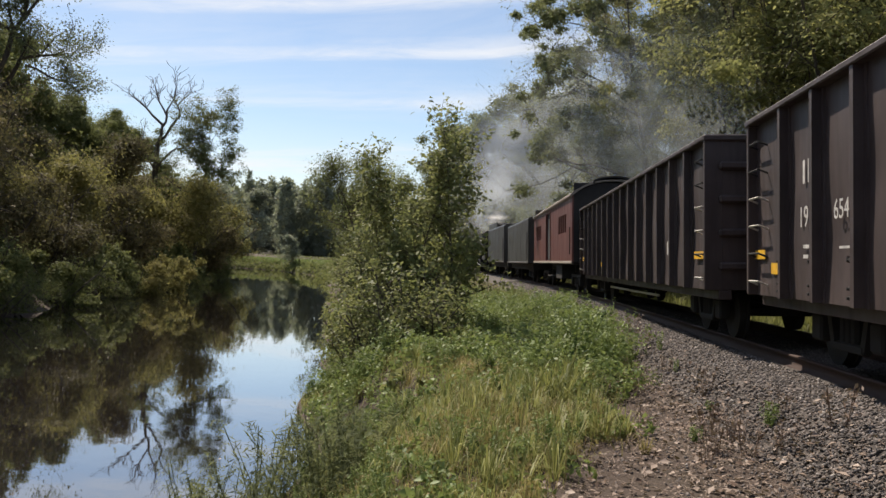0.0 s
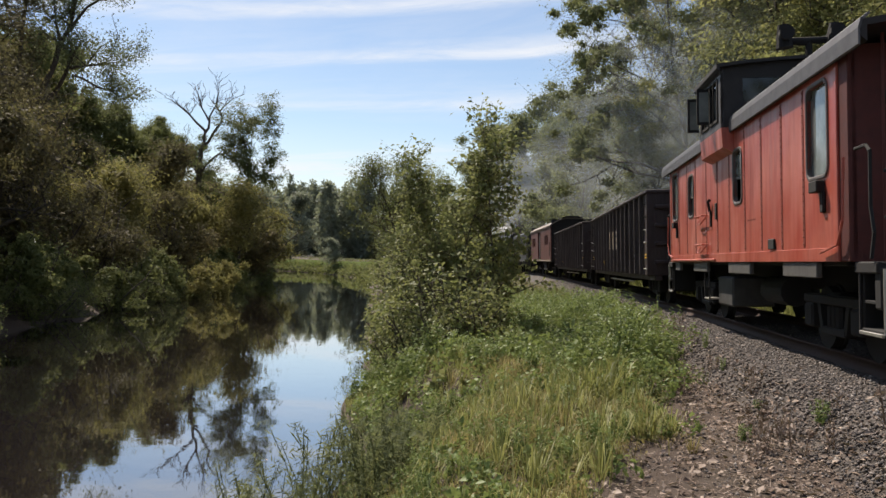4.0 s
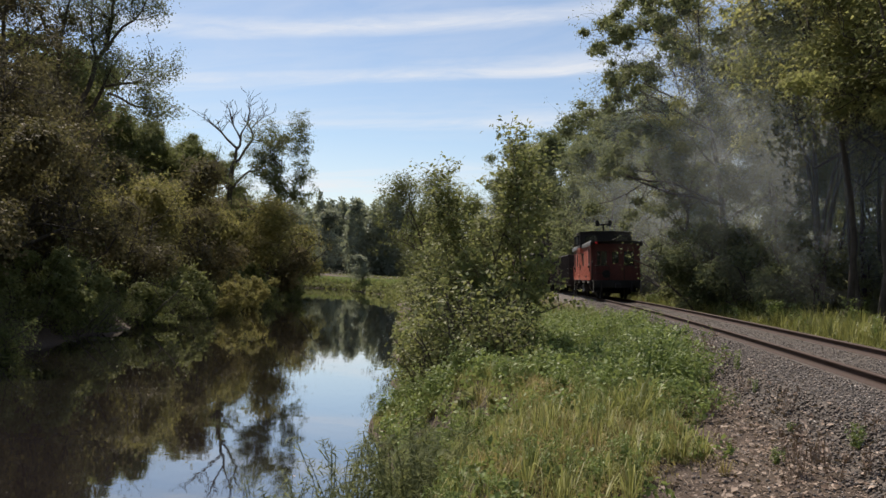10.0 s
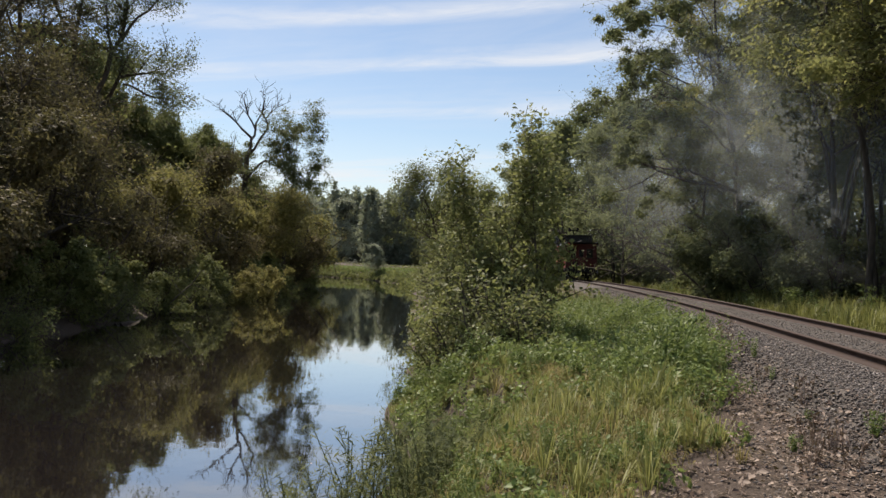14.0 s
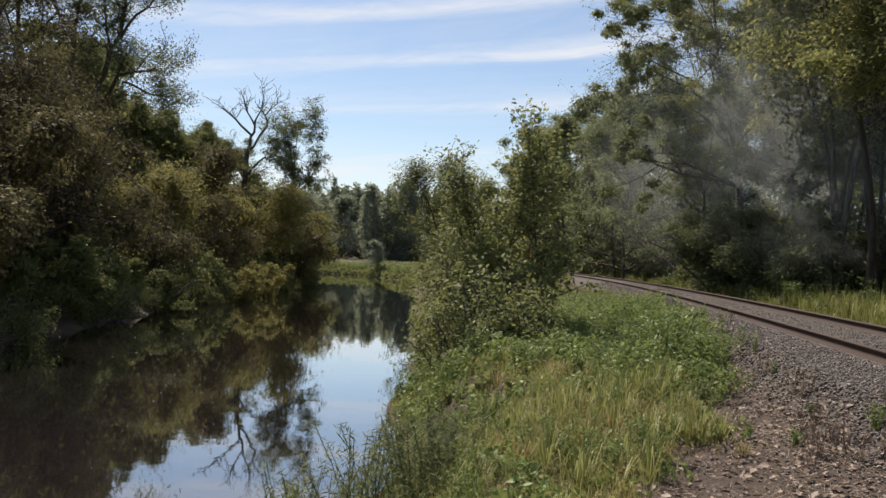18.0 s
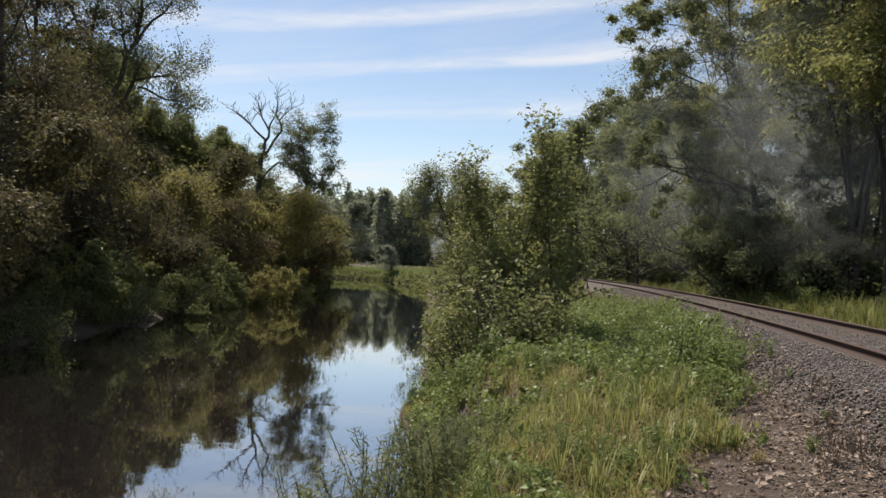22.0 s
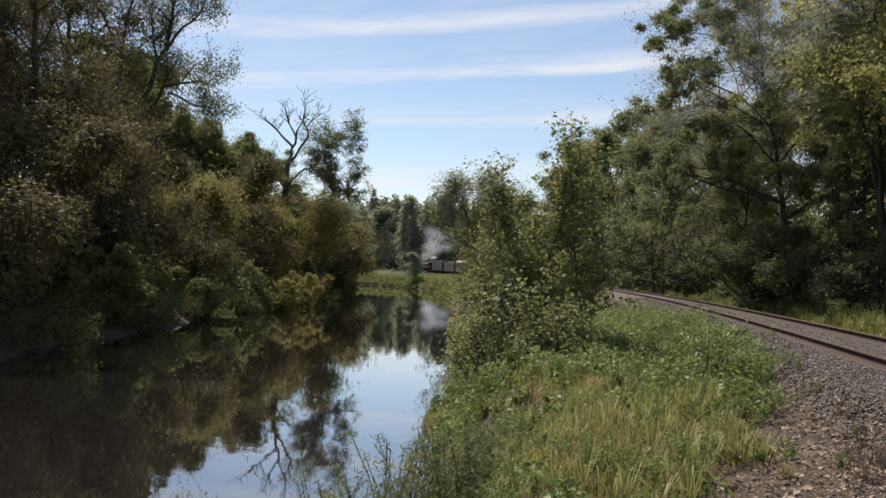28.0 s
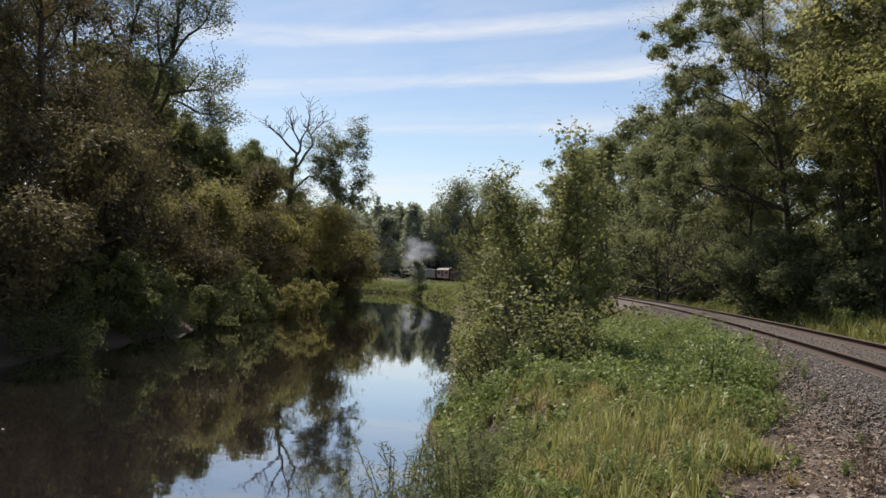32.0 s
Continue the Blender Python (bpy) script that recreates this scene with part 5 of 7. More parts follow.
def plain(name, colour, rough=0.6, metal=0.0, grain=0.25, scale=5.0):
    m, nt, bs = material(name)
    n1 = obj_noise(nt, scale, 5, 0.65)
    dark = tuple(c * (1 - grain) for c in colour)
    lite = tuple(min(1, c * (1 + grain)) for c in colour)
    nt.links.new(ramp(nt, n1, ((0.3, dark), (0.7, lite))), bs.inputs["Base Color"])
    bs.inputs["Roughness"].default_value, bs.inputs["Metallic"].default_value = rough, metal
    bump(nt, bs, n1, 0.1, 0.01)
    return m


def streaked(name, base, faded, stain, rough, scale=1.0):
    """Old paint on sheet steel: vertical fading, dark runs, small chips and dents."""
    m, nt, bs = material(name)
    big = obj_noise(nt, 0.9 * scale, 4, 0.6)
    run = obj_noise(nt, 2.6 * scale, 5, 0.7, stretch=(1, 1, 0.12))
    chip = obj_noise(nt, 22, 5, 0.7)
    col = mixc(nt, ramp(nt, big, ((0.35, (0, 0, 0)), (0.68, (1, 1, 1)))), base, faded)
    col = mixc(nt, ramp(nt, run, ((0.50, (0, 0, 0)), (0.75, (0.75, 0.75, 0.75)))), col, stain)
    col = mixc(nt, ramp(nt, chip, ((0.62, (0, 0, 0)), (0.70, (0.55, 0.55, 0.55)))), col, stain)
    nt.links.new(col, bs.inputs["Base Color"])
    rr = node(nt, "MapRange", Value=run)
    rr.inputs["To Min"].default_value, rr.inputs["To Max"].default_value = rough - 0.08, rough + 0.2
    nt.links.new(rr.outputs[0], bs.inputs["Roughness"])
    dent = obj_noise(nt, 1.6, 2, 0.4, stretch=(1, 1, 0.35))
    bump(nt, bs, dent, 0.9, 0.09)
    return m


CABOOSE_RED = streaked("faded caboose red", (0.38, 0.058, 0.036), (0.54, 0.16, 0.115), (0.20, 0.038, 0.028), 0.33)
GONDOLA_PAINT = streaked("weathered black gondola paint", (0.030, 0.018, 0.018), (0.060, 0.040, 0.038), (0.012, 0.007, 0.007), 0.55)
COMBINE_RED = streaked("brown red coach paint", (0.105, 0.030, 0.026), (0.15, 0.050, 0.042), (0.06, 0.018, 0.016), 0.45)
TENDER_GREY = streaked("dull black tender paint", (0.035, 0.036, 0.037), (0.058, 0.058, 0.06), (0.02, 0.018, 0.017), 0.42)
ROOF_GREY = plain("grey roof paint", (0.085, 0.083, 0.088), 0.6)
ROOF_TAN = plain("weathered tan roof", (0.24, 0.20, 0.17), 0.7)
ROOF_DARK = plain("near-black roof", (0.025, 0.022, 0.022), 0.8)
GASKET = plain("window rubber", (0.12, 0.105, 0.10), 0.6)
SILL_GREY = plain("dusty grey steel", (0.10, 0.095, 0.09), 0.65, 0.1)
BATTERY = plain("dirty grey box paint", (0.045, 0.042, 0.04), 0.7)
BARE = plain("worn bright steel", (0.45, 0.43, 0.40), 0.4, 0.7)
YELLOW = plain("yellow reflective strip", (0.75, 0.42, 0.03), 0.5)
CREAM = plain("cream stencil paint", (0.55, 0.45, 0.32), 0.7, 0.0, 0.35, 9)
WHITE_MARK = plain("worn white stencil paint", (0.52, 0.50, 0.47), 0.7, 0.0, 0.3, 14)
# darker copy of the car red, with the ends' shade in its colour
SHADED_RED = plain("red end paint darkened for shade", (0.085, 0.014, 0.010), 0.65)
CREAM_LINE = plain("dusty sill strip", (0.40, 0.34, 0.28), 0.6)


def glass_material(name, low, high):
    m, nt, bs = material(name)
    bs.inputs["Roughness"].default_value = 0.06
    bs.inputs["Specular IOR Level"].default_value = 0.6
    bs.inputs["IOR"].default_value = 1.5
    nt.links.new(ramp(nt, obj_noise(nt, 3, 3), ((0.3, low), (0.7, high))), bs.inputs["Base Color"])
    return m


GLASS = glass_material("window glass", (0.012, 0.014, 0.014), (0.03, 0.033, 0.032))
# paler glass copy: dust and a sky reflection are put into its base
DUSTY_SKY_GLASS = glass_material("dusty window glass with painted sky", (0.09, 0.105, 0.10), (0.20, 0.22, 0.21))
SEAM = plain("dark red seam", (0.20, 0.036, 0.022), 0.6)


def lamp_material(name, colour, power):
    m, nt, bs = material(name)
    bs.inputs["Base Color"].default_value = (*colour, 1)
    bs.inputs["Emission Color"].default_value = (*colour, 1)
    bs.inputs["Emission Strength"].default_value = power
    return m


RED_LAMP = lamp_material("red marker lens", (0.6, 0.02, 0.02), 0.2)


def wall_cells(bm, x, thick, y0, y1, z0, z1, holes):
    """A standing wall in the plane x with real openings (y0, y1, z0, z1)."""
    ys = sorted({y0, y1, *[h[0] for h in holes], *[h[1] for h in holes]})
    zs = sorted({z0, z1, *[h[2] for h in holes], *[h[3] for h in holes]})

    def solid(i, j):
        if i < 0 or j < 0 or i >= len(ys) - 1 or j >= len(zs) - 1:
            return False
        cy, cz = (ys[i] + ys[i + 1]) / 2, (zs[j] + zs[j + 1]) / 2
        return not any(h[0] < cy < h[1] and h[2] < cz < h[3] for h in holes)

    def quad(a, b, c, d):
        bm.faces.new([bm.verts.new(p) for p in (a, b, c, d)])
    xa, xb = x, x + thick
    for i in range(len(ys) - 1):
        for j in range(len(zs) - 1):
            if not solid(i, j):
                continue
            a, b, c, d = ys[i], ys[i + 1], zs[j], zs[j + 1]
            for xx in (xa, xb):
                quad((xx, a, c), (xx, b, c), (xx, b, d), (xx, a, d))
            if not solid(i - 1, j):
                quad((xa, a, c), (xb, a, c), (xb, a, d), (xa, a, d))
            if not solid(i + 1, j):
                quad((xa, b, c), (xb, b, c), (xb, b, d), (xa, b, d))
            if not solid(i, j - 1):
                quad((xa, a, c), (xb, a, c), (xb, b, c), (xa, b, c))
            if not solid(i, j + 1):
                quad((xa, a, d), (xb, a, d), (xb, b, d), (xa, b, d))
    bmesh.ops.remove_doubles(bm, verts=bm.verts, dist=1e-5)
    bmesh.ops.recalc_face_normals(bm, faces=bm.faces)


def roof_shell(name, half, y0, y1, eave, rise, drop, mat, parent, thick=0.07, label=""):
    """An arched roof sheet with rounded eaves."""
    bm = bmesh.new()
    n = 14
    sec = []
    for i in range(n + 1):
        u = -1 + 2 * i / n
        sec.append((u * half, eave + rise * (1 - abs(u) ** 2.4)))
    outer = [(-half, eave - drop)] + sec + [(half, eave - drop)]
    inner = [(a * (1 - thick / half), h - thick) for a, h in outer][::-1]
    prof = outer + inner
    rings = [[bm.verts.new((a, y, h)) for a, h in prof] for y in (y0, y1)]
    k = len(prof)
    for i in range(k):
        bm.faces.new((rings[0][i], rings[0][(i + 1) % k], rings[1][(i + 1) % k], rings[1][i]))
    m = len(outer)
    for r in rings:
        for i in range(m - 1):
            bm.faces.new((r[i], r[i + 1], r[k - 2 - i], r[k - 1 - i]))
    bmesh.ops.recalc_face_normals(bm, faces=bm.faces)
    return part(name, bm, mat, parent, label)


def bar_path(name, pts, r, mat, parent, seg=6, label=""):
    bm = bmesh.new()
    for a, b in zip(pts[:-1], pts[1:]):
        add_cyl(bm, a, b, r, seg=seg)
    return part(name, bm, mat, parent, label)


def add_wheel(bm, x, y, r):
    add_cyl(bm, (x - 0.065, y, r), (x + 0.065, y, r), r, seg=24)
    add_cyl(bm, (x - 0.07, y, r), (x + 0.07, y, r), 0.14, seg=12)
    s = 1 if x < 0 else -1
    add_cyl(bm, (x + s * 0.05, y, r), (x + s * 0.09, y, r), r + 0.03, seg=24)


def truck(parent, y, base=1.75, r=0.42):
    """A four-wheel truck: cast side frames with springs and journal boxes, and its wheels."""
    bm = bmesh.new()
    for s in (-1, 1):
        x = 0.98 * s
        add_box(bm, x - 0.07, x + 0.07, y - base / 2 - 0.25, y + base / 2 + 0.25, 0.62, 0.74, 0.02)
        add_box(bm, x - 0.06, x + 0.06, y - 0.45, y + 0.45, 0.24, 0.34, 0.02)
        for d in (-1, 1):
            add_box(bm, x - 0.09, x + 0.09, y + d * base / 2 - 0.16, y + d * base / 2 + 0.16, 0.30, 0.62, 0.03)
            vs = add_box(bm, x - 0.05, x + 0.05, y + d * 0.42 - 0.06, y + d * 0.42 + 0.06, 0.28, 0.68)
            for v in vs:
                v.co.y += d * (v.co.z - 0.28) * 0.35
        for d in (-0.16, 0.0, 0.16):
            add_cyl(bm, (x, y + d, 0.34), (x, y + d, 0.60), 0.065, seg=8)
    add_box(bm, -1.0, 1.0, y - 0.18, y + 0.18, 0.45, 0.78, 0.03)
    t = part("truck", bm, BLACK_STEEL, parent)
    for d in (-1, 1):
        for s in (-1, 1):
            bm = bmesh.new()
            add_wheel(bm, s * 0.755, y + d * base / 2, r)
            part("wheel", bm, BLACK_STEEL, t)
        bm = bmesh.new()
        add_cyl(bm, (-0.7, y + d * base / 2, r), (0.7, y + d * base / 2, r), 0.075, seg=8)
        part("axle", bm, BLACK_STEEL, t)
    return t


def coupler(parent, y, way):
    bm = bmesh.new()
    add_box(bm, -0.09, 0.09, min(y, y + way * 0.75), max(y, y + way * 0.75), 0.72, 0.94, 0.03)
    add_box(bm, -0.17, 0.17, min(y + way * 0.6, y + way * 0.9), max(y + way * 0.6, y + way * 0.9), 0.68, 0.98, 0.05)
    part("coupler", bm, BLACK_STEEL, parent)


def side_window(parent, x, y0, y1, z0, z1, open_low=False, mat=None):
    """A rounded rubber frame round a sash pane; the lower sash may be open."""
    s = -1 if x < 0 else 1
    xo, xi = x + s * 0.018, x - s * 0.06
    bm = bmesh.new()
    w, r = 0.046, 0.11

    def loop(grow_by, at):
        out = []
        for cy, cz, a0 in ((y1 - r, z1 - r, 0), (y0 + r, z1 - r, 90), (y0 + r, z0 + r, 180), (y1 - r, z0 + r, 270)):
            for i in range(6):
                a = radians(a0 + 18 * i)
                out.append(bm.verts.new((at, cy + (r + grow_by) * math.cos(a), cz + (r + grow_by) * math.sin(a))))
        return out
    loops = [loop(w, x), loop(w, xo - s * 0.004), loop(w - 0.012, xo), loop(0.012, xo), loop(0, xo - s * 0.006), loop(0, xi)]
    for p, q in zip(loops, loops[1:]):
        for i in range(len(p)):
            j = (i + 1) % len(p)
            bm.faces.new((p[i], p[j], q[j], q[i]))
    bmesh.ops.recalc_face_normals(bm, faces=bm.faces)
    f = part("window", bm, GASKET, parent, "round-cornered grey framed window")
    mid = (z0 + z1) / 2 if open_low else z0
    bm = bmesh.new()
    add_box(bm, x - s * 0.045 - 0.004, x - s * 0.045 + 0.004, y0 - 0.01, y1 + 0.01, mid, z1 + 0.01)
    part("pane", bm, DUSTY_SKY_GLASS, f)
    if open_low:
        bm = bmesh.new()
        add_box(bm, x - s * 0.05 - 0.015, x - s * 0.05 + 0.015, y0, y1, mid - 0.04, mid, 0.004)
        part("sash_rail", bm, GASKET, f)
    return f


def rivet_line(parent, x, y, z0, z1, step=0.085, mat=None):
    bm = bmesh.new()
    s = -1 if x < 0 else 1
    add_box(bm, min(x, x + s * 0.006), max(x, x + s * 0.006), y - 0.035, y + 0.035, z0, z1)
    n = int((z1 - z0) / step)
    for i in range(n):
        z = z0 + (i + 0.5) * (z1 - z0) / n
        add_cyl(bm, (x, y, z), (x + s * 0.016, y, z), 0.013, 0.008, seg=6)
    return part("riveted_seam", bm, mat or SEAM, parent)


def make_caboose():
    c = tagged(new("caboose"), "faded orange red steel caboose with dark roof and cupola", "caboose")
    hw, y0, y1, z0, z1 = 1.5, 0.9, 12.58, 1.17, 3.30
    tall = [(1.22, 1.92, 2.15, 3.18), (11.56, 12.26, 2.15, 3.18)]
    small = [(2.85, 3.40, 2.13, 2.95), (5.29, 5.85, 2.13, 2.95), (9.55, 10.12, 2.13, 2.95)]
    for s in (-1, 1):
        bm = bmesh.new()
        wall_cells(bm, s * hw, -s * 0.05, y0, y1, z0, z1, tall + (small[1:] if s < 0 else small))
        part("side_wall", bm, CABOOSE_RED, c)
        for h in tall:
            side_window(c, s * hw, *h)
        for h in (small[1:] if s < 0 else small):
            side_window(c, s * hw, *h, open_low=True)
        for y in (2.1, 3.05, 4.09, 5.10, 6.19, 7.17, 8.20, 9.32, 10.34, 11.40):
            rivet_line(c, s * hw, y, 1.34, 3.24 if not 5.9 < y < 7.7 else 3.02)
        box_part("sill_strip", (min(s * hw, s * (hw + .012)), max(s * hw, s * (hw + .012)), y0, y1, 1.17, 1.32), CABOOSE_RED, c, 0.004)
        box_part("corner_post", (min(s * 1.44, s * 1.515), max(s * 1.44, s * 1.515), y0 - 0.03, y0 + 0.06, z0, z1), CABOOSE_RED, c, 0.01)
        box_part("corner_post", (min(s * 1.44, s * 1.515), max(s * 1.44, s * 1.515), y1 - 0.06, y1 + 0.03, z0, z1), CABOOSE_RED, c, 0.01)
    # ends with a door between two windows
    for y, d in ((y0 - 0.30, -1), (y1 + 0.30, 1)):
        bm = bmesh.new()
        holes = [(-1.12, -0.52, 2.1, 2.95), (0.52, 1.12, 2.1, 2.95), (-0.36, 0.36, 1.25, 3.1)]
        wall_cells(bm, y, -d * 0.05, -hw + 0.05, hw - 0.05, z0, z1 + 0.12, holes)
        for v in bm.verts:
            v.co = Vector((v.co.y, v.co.x, v.co.z))
        bmesh.ops.recalc_face_normals(bm, faces=bm.faces)
        part("end_wall", bm, SHADED_RED, c, "red end wall with shade in its paint")
        for h in holes[:2]:
            bm = bmesh.new()
            add_box(bm, h[0], h[1], y - d * 0.03 - .004, y - d * 0.03 + .004, h[2], h[3])
            part("end_window", bm, GLASS, c)
        dr = box_part("end_door", (-0.36, 0.36, min(y - d * .04, y), max(y - d * .04, y), 1.25, 3.1), SHADED_RED, c, 0.008)
        bm = bmesh.new()
        add_box(bm, -0.2, 0.2, y - 0.006 + d * .002, y + 0.006 + d * .002, 2.2, 2.9)
        part("door_pane", bm, GLASS, dr)
        box_part("platform", (-1.45, 1.45, min(y, y + d * 0.6), max(y, y + d * 0.6), 1.05, 1.17), BLACK_STEEL, c, 0.015)
        box_part("end_sill", (-1.42, 1.42, min(y + d * .45, y + d * .62), max(y + d * .45, y + d * .62), 0.70, 1.12), BLACK_STEEL, c, 0.02)
        for s in (-1, 1):
            st = box_part("steps", (min(s * 1.42, s * 0.95), max(s * 1.42, s * 0.95), min(y + d * .1, y + d * .7), max(y + d * .1, y + d * .7), 0.46, 0.50), BLACK_STEEL, c, 0.006, "dark boarding steps")
            box_part("step_well", (min(s * 1.40, s * 0.9), max(s * 1.40, s * 0.9), min(y + d * .02, y + d * .12), max(y + d * .02, y + d * .12), 0.48, 1.05), BLACK_STEEL, st, 0.01)
            box_part("step_side", (min(s * 0.88, s * 0.94), max(s * 0.88, s * 0.94), min(y + d * .05, y + d * .85), max(y + d * .05, y + d * .85), 0.48, 1.05), BLACK_STEEL, st, 0.01)
            for z in (0.75,):
                box_part("tread", (min(s * 1.40, s * 0.98), max(s * 1.40, s * 0.98), min(y + d * .1, y + d * .7), max(y + d * .1, y + d * .7), z, z + 0.03), BLACK_STEEL, st, 0.004)
            for yy in (0.08, 0.72):
                bar_path("step_hanger", [(s * 1.42, y + d * yy, 1.1), (s * 1.42, y + d * yy, 0.47)], 0.018, BARE if yy > .5 else BLACK_STEEL, st)
            box_part("step_edge", (min(s * 1.42, s * 1.45), max(s * 1.42, s * 1.45), min(y + d * .1, y + d * .7), max(y + d * .1, y + d * .7), 0.44, 0.475), BARE, st, 0.004, "bright worn step edge")
            bar_path("handrail", [(s * 1.46, y + d * 0.50, 1.2), (s * 1.46, y + d * 0.58, 1.45), (s * 1.46, y + d * 0.50, 1.7), (s * 1.46, y + d * 0.50, 2.25), (s * 1.46, y + d * 0.40, 2.32), (s * 1.46, y + d * 0.1, 2.32)], 0.019, BLACK_STEEL, c)
            bar_path("corner_grab", [(s * 1.53, y - d * 0.03, 2.25), (s * 1.55, y - d * 0.03, 1.6), (s * 1.55, y - d * 0.2, 1.35), (s * 1.55, y - d * 0.75, 1.27)], 0.015, CABOOSE_RED, c)
        bar_path("end_railing", [(-1.35, y + d * .55, 2.05), (-0.45, y + d * .55, 2.05), (-0.45, y + d * .55, 1.17)], 0.02, BLACK_STEEL, c)
        bar_path("end_railing", [(1.35, y + d * .55, 2.05), (0.45, y + d * .55, 2.05), (0.45, y + d * .55, 1.17)], 0.02, BLACK_STEEL, c)
        bar_path("end_railing", [(-1.35, y + d * .55, 1.6), (-0.45, y + d * .55, 1.6)], 0.015, BLACK_STEEL, c)
        bm = bmesh.new()
        for xx in (-1.25, -0.92):
            add_cyl(bm, (xx, y + d * .3, 1.17), (xx, y + d * .3, 3.45), 0.018, seg=6)
        for i in range(6):
            add_cyl(bm, (-1.25, y + d * .3, 1.4 + i * .33), (-0.92, y + d * .3, 1.4 + i * .33), 0.013, seg=6)
        part("ladder", bm, SHADED_RED, c, "red roof ladder with shade in its paint")
        for s in (-1, 1):
            box_part("end_post", (min(s * 1.40, s * 1.49), max(s * 1.40, s * 1.49), min(y, y - d * .34), max(y, y - d * .34), 1.17, 3.34), SHADED_RED, c, 0.01)
        bm = bmesh.new()
        add_cyl(bm, (-0.6, y + d * .25, 1.55), (-0.6, y + d * .36, 1.55), 0.24, seg=16)
        for i in range(8):
            a = i * math.pi / 4
            add_cyl(bm, (-0.6, y + d * .33, 1.55), (-0.6 + .24 * math.cos(a), y + d * .33, 1.55 + .24 * math.sin(a)), .012, seg=5)
        part("brake_wheel", bm, BLACK_STEEL, c)
        bm = bmesh.new()
        add_cyl(bm, (-1.22, y + d * .5, 3.46), (-1.22, y + d * .6, 3.46), 0.06, seg=12)
        part("marker_lamp", bm, RED_LAMP if d < 0 else BLACK_STEEL, c, "small red marker lamp")
        coupler(c, y + d * 0.5, d)
    # dark interior: black floor, and an added sheet that stops light through the windows
    box_part("floor", (-1.4, 1.4, 0.95, 12.5, 1.12, 1.19), BLACK_STEEL, c)
    box_part("partition", (-0.05, 0.05, 1.0, 12.4, 1.2, 3.2), BLACK_STEEL, c)
    # roof: grey rounded eaves on the sides, sooty on top
    roof_shell("roof", 1.56, 0.0, 5.76, 3.52, 0.10, 0.16, ROOF_DARK, c, 0.06, "sooty dark arched roof")
    roof_shell("roof", 1.56, 7.62, 13.5, 3.52, 0.10, 0.16, ROOF_DARK, c, 0.06, "sooty dark arched roof")
    for s in (-1, 1):
        for a, b in ((0.0, 5.76), (7.62, 13.5)):
            bm = bmesh.new()
            prof = [(1.565, 3.27), (1.585, 3.28), (1.585, 3.44), (1.56, 3.53), (1.48, 3.595), (1.47, 3.57), (1.54, 3.51), (1.565, 3.42)]
            rings = [[bm.verts.new((s * px, y, pz)) for px, pz in prof] for y in (a, b)]
            k = len(prof)
            for i in range(k):
                bm.faces.new((rings[0][i], rings[0][(i + 1) % k], rings[1][(i + 1) % k], rings[1][i]))
            for r in rings:
                bm.faces.new(r)
            bmesh.ops.recalc_face_normals(bm, faces=bm.faces)
            part("eave", bm, ROOF_GREY, c, "grey painted rounded eave")
    bar_path("roof_walk", [(0, 0.1, 3.7), (0, 5.7, 3.7)], 0.03, BLACK_STEEL, c)
    # wide cupola
    cup = part("cupola", bmesh.new(), ROOF_GREY, c, "grey wide-vision cupola with red lower sides")
    bm = bmesh.new()
    add_box(bm, -1.60, 1.60, 5.84, 7.56, 3.34, 3.44)
    bm.to_mesh(cup.data)
    bm.free()
    for s in (-1, 1):
        bm = bmesh.new()
        wall_cells(bm, s * 1.70, -s * 0.05, 5.78, 7.62, 3.36, 4.36, [(6.02, 6.64, 3.52, 4.18), (6.78, 7.40, 3.52, 4.18)])
        part("cupola_side", bm, ROOF_GREY, cup)
    for s in (-1, 1):
        bm = bmesh.new()
        vs = add_box(bm, min(s * 1.70, s * 1.48), max(s * 1.70, s * 1.48), 5.78, 7.62, 3.04, 3.36)
        for v in vs:
            if v.co.z < 3.2:
                v.co.x = s * (1.68 if abs(v.co.x) > 1.6 else 1.48)
                v.co.z -= 0.10 if abs(v.co.x) < 1.6 else 0.0
        part("cupola_skirt", bm, CABOOSE_RED, cup, "red lower cupola side")
        for a, b in ((6.02, 6.64), (6.78, 7.40)):
            bm = bmesh.new()
            add_box(bm, s * 1.675 - .004, s * 1.675 + .004, a, b, 3.52, 4.18)
            part("cupola_pane", bm, GLASS, cup)
            bm = bmesh.new()
            for dims in ((a - .03, a + .02, 3.5, 4.2), (b - .02, b + .03, 3.5, 4.2), (a, b, 3.49, 3.54), (a, b, 4.16, 4.21), ((a + b) / 2 - .012, (a + b) / 2 + .012, 3.52, 4.18)):
                add_box(bm, min(s * 1.69, s * 1.72), max(s * 1.69, s * 1.72), *dims, 0.004)
            part("cupola_window_frame", bm, BLACK_STEEL, cup)
        for yy in (7.64, 6.71):
            box_part("wind_deflector", (min(s * 1.72, s * 1.90), max(s * 1.72, s * 1.90), yy - .012, yy + .012, 3.58, 4.15), DUSTY_SKY_GLASS, cup, 0.0, "small glass wind deflector").visible_shadow = False
            bm = bmesh.new()
            for dims in ((1.72, 1.90, 3.55, 3.6), (1.72, 1.90, 4.12, 4.17), (1.88, 1.92, 3.55, 4.17)):
                add_box(bm, min(s * dims[0], s * dims[1]), max(s * dims[0], s * dims[1]), yy - .02, yy + .02, dims[2], dims[3])
            part("deflector_frame", bm, BLACK_STEEL, cup)
